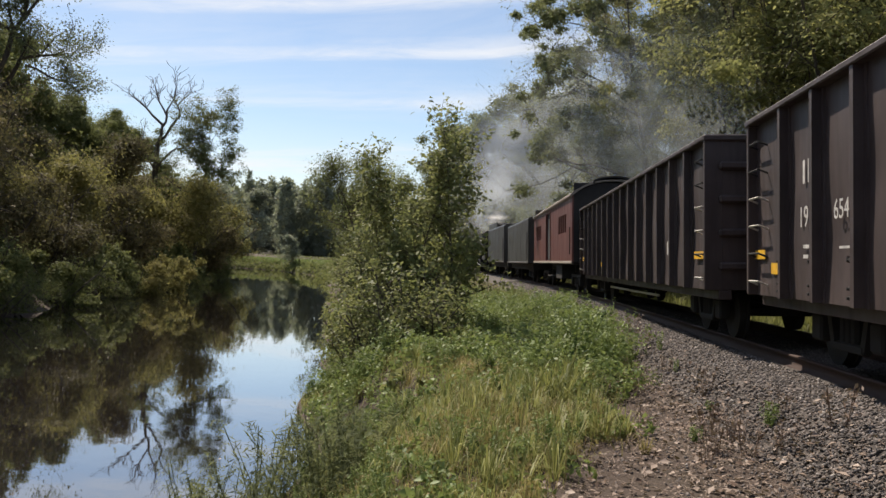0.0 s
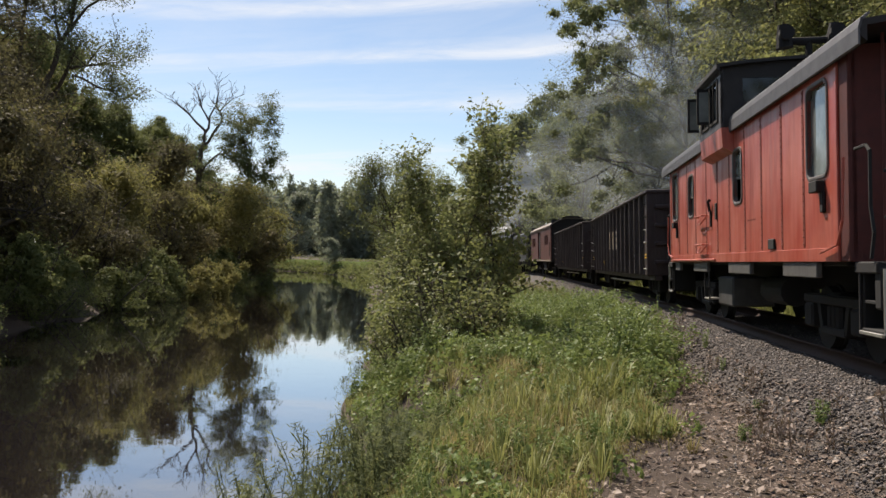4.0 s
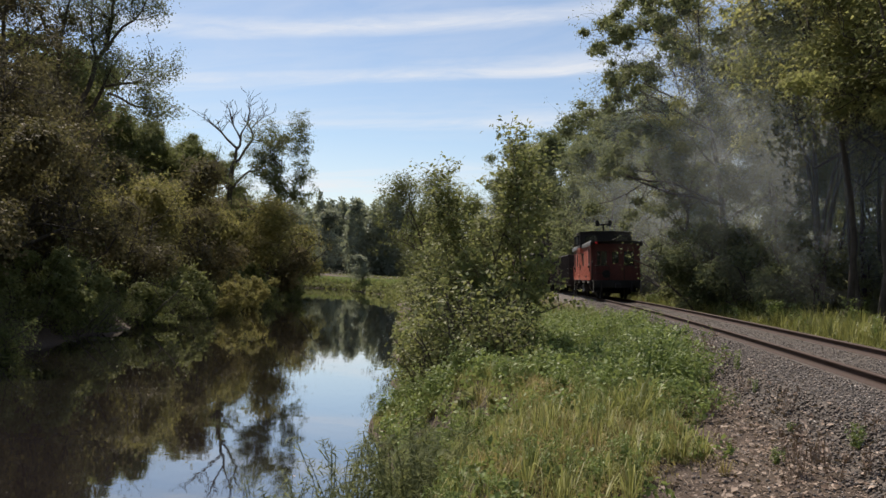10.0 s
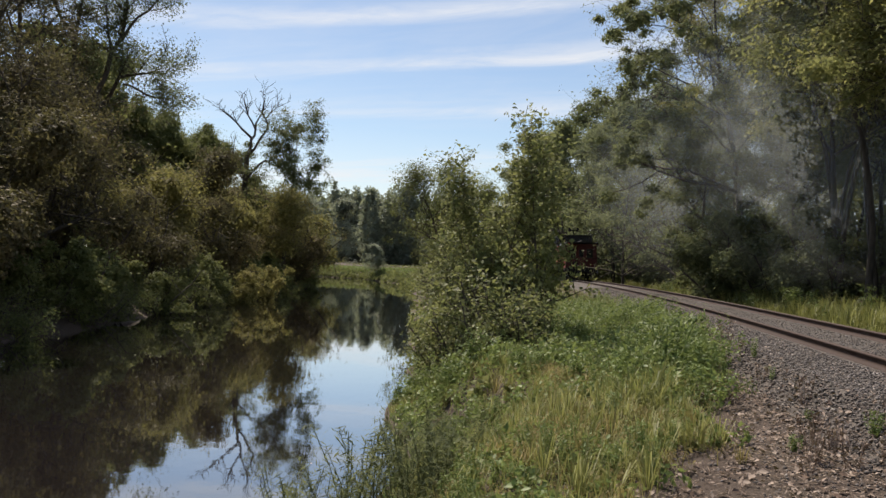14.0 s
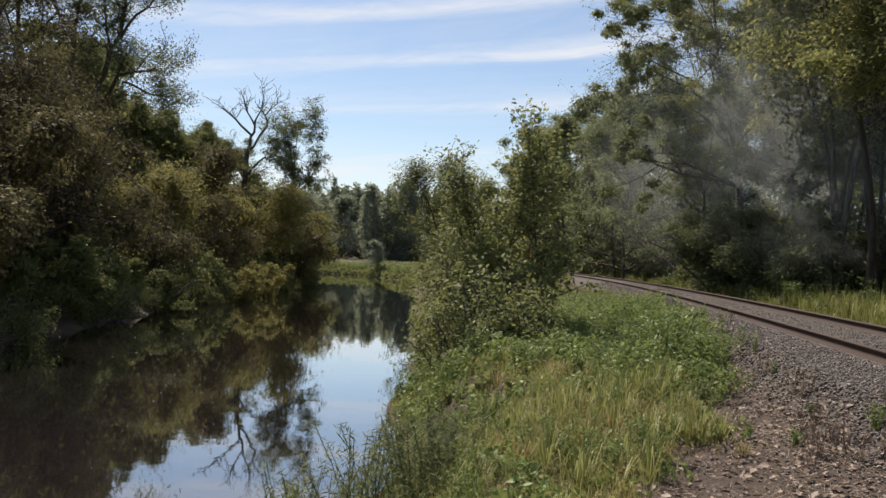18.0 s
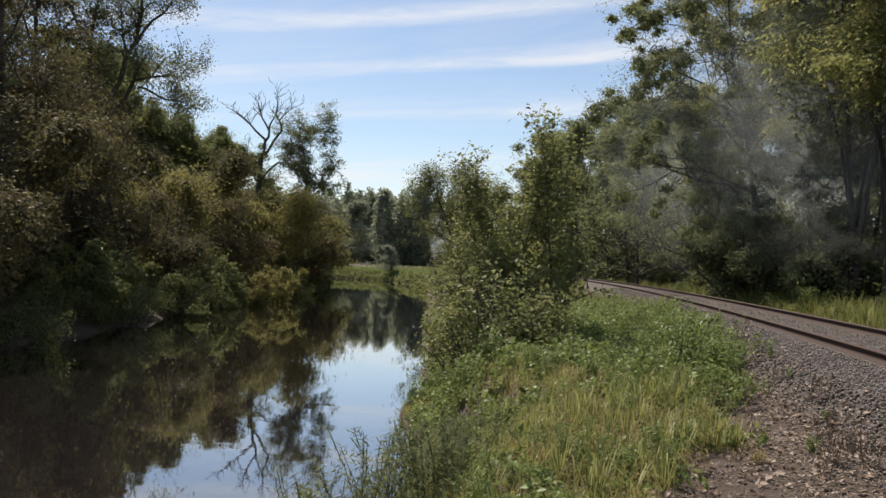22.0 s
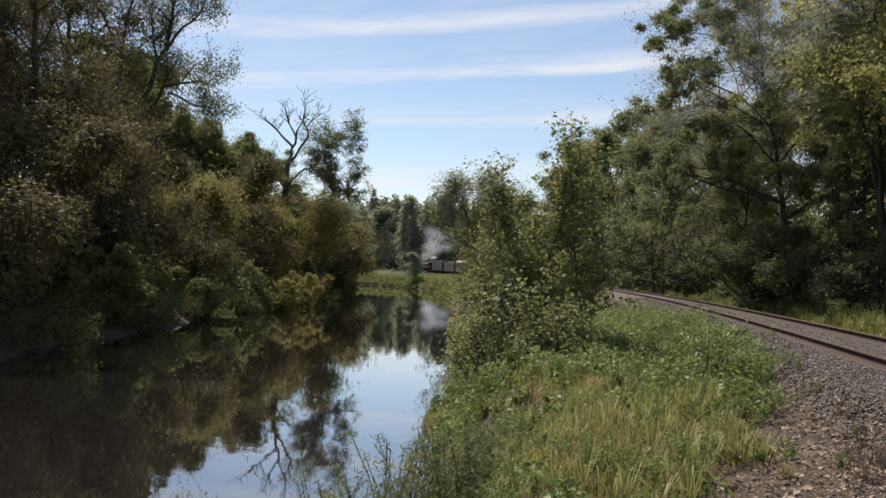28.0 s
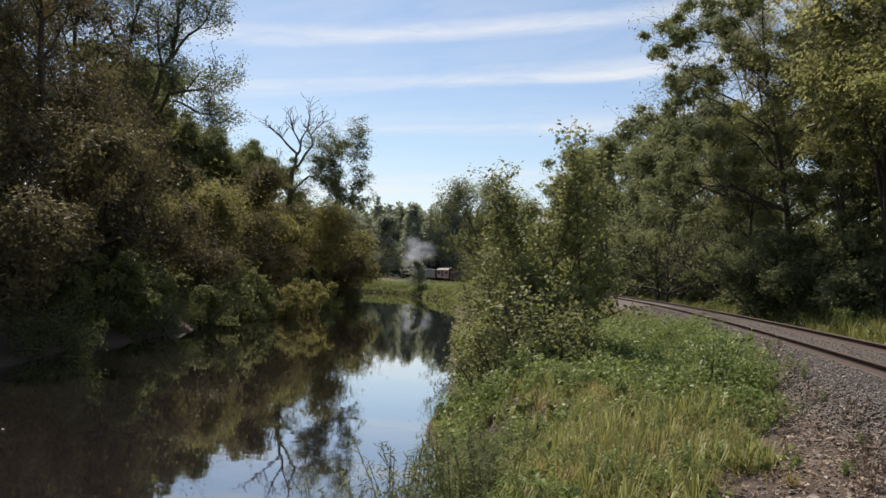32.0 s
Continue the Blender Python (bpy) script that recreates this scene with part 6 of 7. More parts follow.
    for y, d in ((5.78, -1), (7.62, 1)):
        bm = bmesh.new()
        wall_cells(bm, y, -d * 0.05, -1.70, 1.70, 3.36, 4.42, [(-1.35, -0.55, 3.78, 4.16), (0.55, 1.35, 3.78, 4.16)])
        for v in bm.verts:
            v.co = Vector((v.co.y, v.co.x, v.co.z))
        bmesh.ops.recalc_face_normals(bm, faces=bm.faces)
        # cupola ends take the near-black roof colour
        part("cupola_end", bm, ROOF_DARK, cup, "black cupola end")
        for s in (-1, 1):
            bm = bmesh.new()
            add_box(bm, min(s * .55, s * 1.35), max(s * .55, s * 1.35), y - d * .02 - .004, y - d * .02 + .004, 3.78, 4.16)
            part("cupola_pane", bm, GLASS, cup)
    roof_shell("cupola_roof", 1.78, 5.68, 7.74, 4.38, 0.10, 0.07, ROOF_DARK, cup, 0.05)
    # signal horn pair on a post
    horn = bar_path("roof_horn", [(0, 6.8, 4.55), (0, 6.8, 4.95), (-0.42, 6.8, 4.98), (0.42, 6.8, 4.98)], 0.06, BLACK_STEEL, c, 8, "black twin roof horn on a post")
    for xx, up in ((-0.40, 1), (0.40, 1)):
        bm = bmesh.new()
        add_cyl(bm, (xx, 6.8, 4.86), (xx * 1.08, 6.8, 5.26), 0.15, 0.09, 10)
        add_cyl(bm, (xx * 1.05, 6.55, 5.08), (xx * 1.05, 7.0, 5.08), 0.13, 0.08, 10)
        part("bell", bm, BLACK_STEEL, horn)
    # hardware on the sides
    for s in (-1, 1):
        for z in (2.05, 1.50):
            bar_path("step_iron", [(s * 1.5, 8.1, z), (s * 1.60, 8.12, z), (s * 1.60, 8.95, z), (s * 1.5, 8.97, z)], 0.016, CABOOSE_RED, c, 6)
            bar_path("step_iron", [(s * 1.5, 8.25, z - .02), (s * 1.58, 8.4, z - .15), (s * 1.58, 8.75, z - .15), (s * 1.5, 8.9, z - .02)], 0.012, CABOOSE_RED, c, 5)
        bm = bmesh.new()
        add_box(bm, min(s * 1.5, s * 1.53), max(s * 1.5, s * 1.53), 7.68, 7.77, 1.82, 2.12, 0.01)
        add_cyl(bm, (s * 1.53, 7.73, 2.1), (s * 1.56, 7.73, 2.28), 0.025, seg=8)
        add_cyl(bm, (s * 1.56, 7.73, 2.28), (s * 1.55, 7.64, 2.30), 0.028, seg=8)
        part("lamp_bracket", bm, BLACK_STEEL, c, "black iron lamp bracket")
        # black block standing in for a shadow blotch on the wall
        box_part("tool_pocket", (min(s * 1.5, s * 1.53), max(s * 1.5, s * 1.53), 7.16, 7.30, 1.93, 2.22), BLACK_STEEL, c, 0.01)
        for yy in (1.45, 11.75):
            bm = bmesh.new()
            add_box(bm, min(s * 1.5, s * 1.60), max(s * 1.5, s * 1.60), yy - 0.14, yy + 0.14, 1.95, 2.08, 0.01)
            add_box(bm, min(s * 1.5, s * 1.54), max(s * 1.5, s * 1.54), yy - 0.16, yy - 0.05, 1.72, 1.96, 0.01)
            part("marker_bracket", bm, BLACK_STEEL, c)
        box_part("vent_frame", (min(s * 1.5, s * 1.53), max(s * 1.5, s * 1.53), 3.38, 3.68, 1.34, 1.48), BLACK_STEEL, c, 0.01)
        box_part("faded_lettering", (min(s * 1.502, s * 1.504), max(s * 1.502, s * 1.504), 4.45, 4.95, 1.79, 1.81), SEAM, c, 0.0, "faded illegible stencil line")
        for a, b in ((1.7, 3.1), (4.9, 6.4), (8.3, 9.7), (11.5, 12.1)):
            box_part("side_bracket", (min(s * 1.42, s * 1.49), max(s * 1.42, s * 1.49), a, b, 0.98, 1.168), SILL_GREY, c, 0.012, "dusty grey side sill plate")
        bar_path("pipe", [(s * 1.535, 7.3, 1.21), (s * 1.535, 12.3, 1.21)], 0.022, CABOOSE_RED, c)
        st = box_part("side_step", (min(s * 1.25, s * 1.48), max(s * 1.25, s * 1.48), 8.2, 8.65, 0.46, 0.49), BARE, c, 0.004)
        for yy in (8.2, 8.65):
            bar_path("step_hanger", [(s * 1.46, yy, 1.0), (s * 1.46, yy, 0.47)], 0.015, BLACK_STEEL, st)
    box_part("center_sill", (-0.4, 0.4, 0.3, 13.2, 0.74, 1.12), BLACK_STEEL, c, 0.02)
    box_part("battery_box", (-1.32, -0.6, 6.9, 8.1, 0.38, 0.90), BATTERY, c, 0.03, "grey equipment box under the floor")
    box_part("battery_box", (0.6, 1.32, 6.9, 8.1, 0.38, 0.90), BATTERY, c, 0.03, "grey equipment box under the floor")
    bm = bmesh.new()
    add_cyl(bm, (-0.9, 4.6, 0.72), (-0.9, 5.8, 0.72), 0.22, seg=14)
    part("air_tank", bm, BLACK_STEEL, c)
    for y in (2.6, 10.9):
        truck(c, y)
    return c


def text_mesh(body, size, mat):
    cu = bpy.data.curves.new("stencil", "FONT")
    cu.body, cu.size, cu.extrude, cu.align_x = body, size, 0.002, "CENTER"
    ob = bpy.data.objects.new("stencil", cu)
    scene.collection.objects.link(ob)
    me = bpy.data.meshes.new_from_object(ob.evaluated_get(bpy.context.evaluated_depsgraph_get()))
    bpy.data.objects.remove(ob)
    bpy.data.curves.remove(cu)
    me.materials.clear()
    me.materials.append(mat)
    return me


def rivet_mesh():
    bm = bmesh.new()
    add_cyl(bm, (0, 0, 0), (-0.05, 0, 0), 0.024, 0.015, 6)
    me = bpy.data.meshes.new("rivet")
    bm.to_mesh(me)
    bm.free()
    me.materials.append(BLACK_STEEL)
    return me


RIVET = rivet_mesh()


def make_gondola(length, seed, label):
    g = tagged(new("gondola"), label, "gondola car", group="gondola cars")
    rng = random.Random(seed)
    sheet, rib, z0, z1 = 1.45, 1.565, 0.80, 3.05
    end = 1.44
    n = 13
    pitch = (length - 2 * end) / n
    ys = [end + i * pitch for i in range(n + 1)]
    for s in (-1, 1):
        edges = [0.0] + ys + [length]
        for a, b in zip(edges[:-1], edges[1:]):
            # steel sheet between two ribs, bulged by loads
            bm = bmesh.new()
            nu, nv = 6, 10
            amp, ph = rng.uniform(-0.04, 0.010), rng.uniform(0, 6)
            grid = []
            for j in range(nv + 1):
                v = j / nv
                row = []
                for i in range(nu + 1):
                    u = i / nu
                    bulge = amp * math.sin(math.pi * u) * math.sin(math.pi * min(1, v * 1.15)) * (0.6 + 0.5 * math.sin(5 * v + ph)) + 0.007 * math.sin(9 * v + ph + 3 * u)
                    row.append(bm.verts.new((s * (sheet + bulge), a + (b - a) * u, z0 + (z1 - z0) * v)))
                grid.append(row)
            for j in range(nv):
                for i in range(nu):
                    f = bm.faces.new((grid[j][i], grid[j][i + 1], grid[j + 1][i + 1], grid[j + 1][i]))
                    f.smooth = True
            bmesh.ops.recalc_face_normals(bm, faces=bm.faces)
            part("side_sheet", bm, GONDOLA_PAINT, g)
        for y in ys:
            bm = bmesh.new()
            prof = [(sheet - 0.03, -0.125), (sheet + 0.02, -0.115), (sheet + 0.02, -0.055), (rib, -0.045), (rib, 0.045), (sheet + 0.02, 0.055), (sheet + 0.02, 0.115), (sheet - 0.03, 0.125)]
            wob = rng.uniform(-0.015, 0.015)
            rings = [[bm.verts.new((s * px, y + py + (wob if 1 < z < 2.5 else 0), z)) for px, py in prof] for z in (z0, 1.35, 2.3, z1)]
            k = len(prof)
            for r0_, r1_ in zip(rings[:-1], rings[1:]):
                for i in range(k):
                    bm.faces.new((r0_[i], r0_[(i + 1) % k], r1_[(i + 1) % k], r1_[i]))
            bm.faces.new(rings[0])
            bm.faces.new(rings[-1])
            bmesh.ops.recalc_face_normals(bm, faces=bm.faces)
            p = part("rib", bm, GONDOLA_PAINT, g)
            for z in (0.88, 0.97, 1.24):
                for dy in (0.20, 0.28):
                    if s < 0:
                        part_of("rivet", RIVET, p).matrix_local = Matrix.Translation((-(sheet + 0.01), y + dy, z))
        # end panel with grab irons
        for ya, yb, d in ((0.0, end, 1), (length - end, length, -1)):
            ye = ya if d > 0 else yb
            box_part("corner_post", (min(s * 1.3, s * rib), max(s * 1.3, s * rib), ye - (0.0 if d > 0 else 0.09), ye + (0.09 if d > 0 else 0), z0, z1), GONDOLA_PAINT, g, 0.01)
            for i in range(6):
                z = 0.98 + i * 0.36
                y_a, y_b = ye + d * 0.14, ye + d * 0.60
                bar_path("grab_iron", [(s * sheet, y_a, z - 0.05), (s * (sheet + 0.12), y_a, z), (s * (sheet + 0.12), y_b, z), (s * sheet, y_b, z - 0.05)], 0.014, BARE if i in (0, 2, 3) else BLACK_STEEL, g, 5)
            box_part("yellow_strip", (min(s * (sheet + .022), s * (sheet + .027)), max(s * (sheet + .022), s * (sheet + .027)), min(ye + d * .1, ye + d * (1.05 if d > 0 else .55)), max(ye + d * .1, ye + d * (1.05 if d > 0 else .55)), 1.27, 1.39), YELLOW, g, 0.0, "yellow reflective strip")
        box_part("top_chord", (min(s * 1.40, s * 1.585), max(s * 1.40, s * 1.585), 0, length, 3.05, 3.125), GONDOLA_PAINT, g, 0.015)
        box_part("side_sill", (min(s * 1.16, s * 1.36), max(s * 1.16, s * 1.36), 0, length, 0.66, 0.80), GONDOLA_PAINT, g, 0.012)
        box_part("yellow_strip", (min(s * (rib + .002), s * (rib + .006)), max(s * (rib + .002), s * (rib + .006)), ys[9] - .045, ys[9] + .045, 1.09, 1.22), YELLOW, g, 0.0)
    for y in (0.06, length - 0.06):
        box_part("end_wall", (-1.36, 1.36, y - 0.05, y + 0.05, 0.80, 3.05), GONDOLA_PAINT, g, 0.01)
        box_part("end_chord", (-1.58, 1.58, y - 0.10, y + 0.10, 3.03, 3.13), GONDOLA_PAINT, g, 0.02)
        for i in range(4):
            box_part("end_rib", (-1.36, 1.36, y - 0.14, y + 0.14, 1.1 + i * 0.5, 1.22 + i * 0.5), GONDOLA_PAINT, g, 0.03)
        coupler(g, 0.1 if y < 1 else length - 0.1, -1 if y < 1 else 1)
    box_part("floor", (-1.36, 1.36, 0.02, length - 0.02, 0.86, 0.96), BLACK_STEEL, g)
    box_part("center_sill", (-0.38, 0.38, 0.1, length - 0.1, 0.55, 0.85), BLACK_STEEL, g, 0.02)
    for i in range(6):
        y = length * (0.3 + 0.08 * i)
        box_part("cross_bearer", (-1.3, 1.3, y - 0.06, y + 0.06, 0.62, 0.80), BLACK_STEEL, g, 0.01)
    bar_path("brake_pipe", [(-1.2, length * .3, 0.52), (-1.2, length * .7, 0.5)], 0.03, BARE, g)
    for y in (2.1, length - 2.1):
        truck(g, y)
    return g, ys, sheet, rib


def gondola_marks(g, ys, sheet, rib, first):
    """Stencils on the river side: worn panels of cream and white paint."""
    x = -(sheet + 0.022)

    def patch(name, a, b, z0, z1, mat, dx=0.0, label=""):
        return box_part(name, (x - 0.003 - dx, x - dx, a, b, z0, z1), mat, g, 0.0, label)

    def stencil(body, y, z, size):
        ob = part_of("stencil", text_mesh(body, size, WHITE_MARK), g, "worn white stencil digits")
        ob.matrix_local = Matrix.Translation((x - 0.004, y, z)) @ Matrix.Rotation(radians(-90), 4, "Z") @ Matrix.Rotation(radians(90), 4, "X")
    if first:
        # two worn cream blocks, each across a rib, broken by dark bars
        for i, a, b in ((7, ys[7] - 0.30, ys[7] + 0.45), (6, ys[6] - 0.66, ys[6] + 0.50)):
            patch("emblem", a, b, 1.62, 2.28, CREAM, 0, "worn cream painted emblem")
            box_part("emblem", (-(rib + .005), -(rib + .002), ys[i] - .05, ys[i] + .05, 1.62, 2.28), CREAM, g, 0.0)
        for k in range(4):
            patch("emblem_bar", ys[7] + 0.10, ys[7] + 0.45, 1.70 + k * 0.15, 1.745 + k * 0.15, GONDOLA_PAINT, 0.004)
        for z in (1.82, 2.06):
            patch("emblem_bar", ys[6] - 0.45, ys[6] - 0.10, z, z + 0.09, GONDOLA_PAINT, 0.004)
        patch("emblem_bar", ys[6] + 0.24, ys[6] + 0.36, 1.98, 2.28, GONDOLA_PAINT, 0.004)
        patch("yellow_strip", ys[6] + 0.12, ys[6] + 0.36, 1.09, 1.22, YELLOW)
        patch("mark_bar", ys[-2] + 0.46, ys[-2] + 0.53, 2.1, 2.36, WHITE_MARK)
        patch("mark_bar", ys[-2] + 0.29, ys[-2] + 0.36, 2.1, 2.36, WHITE_MARK)
        stencil("19", ys[-2] + 0.50, 1.62, 0.33)
        stencil("654", ys[-3] + 0.50, 1.66, 0.28)
        patch("chalk_stroke", ys[-3] + 0.22, ys[-3] + 0.56, 1.36, 1.385, WHITE_MARK)
        patch("small_stencil", ys[-2] + 0.30, ys[-2] + 0.52, 1.38, 1.42, WHITE_MARK)
        patch("small_stencil", ys[-2] + 0.36, ys[-2] + 0.52, 1.27, 1.31, WHITE_MARK)
        a = ys[1] + 0.18
        for dims in ((a, a + .55, 1.36, 1.39), (a, a + .55, 1.63, 1.66), (a, a + .03, 1.36, 1.66), (a + .52, a + .55, 1.36, 1.66), (a + .12, a + .2, 1.44, 1.58), (a + .3, a + .38, 1.44, 1.58)):
            patch("stencil_box", *dims, WHITE_MARK)
        patch("white_tag", ys[1] + 0.5, ys[1] + 0.62, 0.95, 1.03, WHITE_MARK)
        patch("yellow_strip", ys[-1] + 0.2, ys[-1] + 0.62, 1.08, 1.22, YELLOW)
    else:
        patch("emblem", ys[5] + 0.14, ys[5] + 0.6, 1.60, 2.12, CREAM, 0, "worn cream painted emblem")
        patch("emblem_bar", ys[5] + 0.3, ys[5] + 0.6, 1.72, 1.78, GONDOLA_PAINT, 0.004)
        patch("emblem_bar", ys[5] + 0.3, ys[5] + 0.6, 1.9, 1.96, GONDOLA_PAINT, 0.004)
        patch("stencil_box", ys[1] + 0.3, ys[1] + 0.6, 1.36, 1.6, WHITE_MARK)


def make_baggage_car(length):
    c = tagged(new("baggage_car"), "brown red baggage car with barred windows and tan roof", "railway car")
    hw, z0, z1 = 1.5, 1.20, 3.66
    wins = [(1.75, 4.65), (12.6, 15.6)]
    for s in (-1, 1):
        holes = [(7.9, 9.9, 1.30, 3.45)]
        for a, b in wins:
            w = (b - a) / 4
            holes += [(a + i * w + 0.08, a + (i + 1) * w - 0.08, 2.36, 3.08) for i in range(4)]
        bm = bmesh.new()
        wall_cells(bm, s * hw, -s * 0.06, 0.0, length, z0, z1, holes)
        part("side_wall", bm, COMBINE_RED, c)
        for h in holes[1:]:
            bm = bmesh.new()
            add_box(bm, s * 1.45 - .004, s * 1.45 + .004, h[0], h[1], h[2], h[3])
            part("pane", bm, GLASS, c)
        box_part("door", (min(s * 1.38, s * 1.43), max(s * 1.38, s * 1.43), 7.9, 9.9, 1.25, 3.5), ROOF_DARK, c, 0.01, "dark recessed baggage door")
        for yy in (7.85, 9.95):
            box_part("door_post", (min(s * 1.5, s * 1.53), max(s * 1.5, s * 1.53), yy - .05, yy + .05, 1.25, 3.5), COMBINE_RED, c, 0.008)
        box_part("sill_strip", (min(s * 1.5, s * 1.53), max(s * 1.5, s * 1.53), 0, length, 1.16, 1.25), CREAM_LINE, c, 0.008, "dusty pale sill strip")
        box_part("letter_board", (min(s * 1.5, s * 1.515), max(s * 1.5, s * 1.515), 0, length, 3.50, 3.66), COMBINE_RED, c, 0.004)
        bar_path("grab_rail", [(s * 1.56, 0.25, 1.5), (s * 1.56, 0.25, 2.5)], 0.02, BLACK_STEEL, c)
        box_part("steps", (min(s * 1.0, s * 1.45), max(s * 1.0, s * 1.45), 8.2, 9.5, 0.55, 0.6), BLACK_STEEL, c)
        box_part("battery_box", (min(s * .8, s * 1.35), max(s * .8, s * 1.35), 4.6, 6.8, 0.5, 1.1), BLACK_STEEL, c, 0.02)
    for y in (0.03, length - 0.03):
        # car ends take the near-black roof colour
        box_part("end_wall", (-1.44, 1.44, y - 0.03, y + 0.03, z0, z1 + 0.45), ROOF_DARK, c, 0.0, "dark car end")
        coupler(c, 0.2 if y < 1 else length - 0.2, -1 if y < 1 else 1)
    roof_shell("roof", 1.58, -0.12, length + 0.12, 3.70, 0.52, 0.06, ROOF_TAN, c, 0.06, "weathered tan arched roof")
    roof_shell("clerestory", 0.75, -0.15, length + 0.15, 4.20, 0.14, 0.12, ROOF_DARK, c, 0.05, "sooty raised roof ridge")
    box_part("center_sill", (-0.5, 0.5, 0.2, length - 0.2, 0.75, 1.18), BLACK_STEEL, c, 0.02)
    box_part("floor", (-1.42, 1.42, 0.05, length - .05, 1.12, 1.2), BLACK_STEEL, c)
    for y in (2.4, length - 2.4):
        truck(c, y, 2.3)
    return c


def make_tender(name, length, top, label, bunker):
    t = tagged(new(name), label, "tender")
    bm = bmesh.new()
    r = 0.16
    prof = [(-1.5, 1.14), (-1.5, top - r), (-1.5 + r * .3, top - r * .3), (-1.5 + r, top), (1.5 - r, top), (1.5 - r * .3, top - r * .3), (1.5, top - r), (1.5, 1.14)]
    rings = [[bm.verts.new((px, y, pz)) for px, pz in prof] for y in (0.15, length - 0.15)]
    k = len(prof)
    for i in range(k):
        bm.faces.new((rings[0][i], rings[0][(i + 1) % k], rings[1][(i + 1) % k], rings[1][i]))
    for q in rings:
        bm.faces.new(q)
    bmesh.ops.recalc_face_normals(bm, faces=bm.faces)
    part("tank", bm, TENDER_GREY, t)
    for s in (-1, 1):
        box_part("sill_strip", (min(s * 1.5, s * 1.54), max(s * 1.5, s * 1.54), 0.1, length - .1, 1.10, 1.20), SILL_GREY, t, 0.01, "dusty grey edge strip")
        for y in (0.3, length - 0.3):
            bar_path("handrail", [(s * 1.56, y, 1.3), (s * 1.56, y, 2.9)], 0.018, BLACK_STEEL, t)
        for i in range(5):
            rivet_line(t, s * 1.5, length * (i + 0.5) / 5, 1.25, top - 0.25, 0.16, TENDER_GREY)
    if bunker:
        for s in (-1, 1):
            bm = bmesh.new()
            vs = add_box(bm, min(s * 1.36, s * 1.42), max(s * 1.36, s * 1.42), length * .45, length - .4, top - .05, top + .42, 0.01)
            part("coal_board", bm, TENDER_GREY, t)
        bm = bmesh.new()
        rng = random.Random(5)
        for _ in range(120):
            p = Vector((rng.uniform(-1.2, 1.2), rng.uniform(length * .5, length - .7), top + rng.uniform(0, .3)))
            bmesh.ops.create_icosphere(bm, subdivisions=1, radius=rng.uniform(.1, .22), matrix=Matrix.Translation(p))
        part("coal", bm, ROOF_DARK, t, "heap of black coal")
    bm = bmesh.new()
    add_cyl(bm, (0, length * .25, top - .02), (0, length * .25, top + .16), .45, seg=16)
    part("hatch", bm, TENDER_GREY, t)
    box_part("frame", (-1.2, 1.2, 0.1, length - .1, 0.72, 1.13), BLACK_STEEL, t, 0.02)
    for y in (2.6, length - 2.6):
        truck(t, y, 2.2)
    coupler(t, 0.2, -1)
    return t


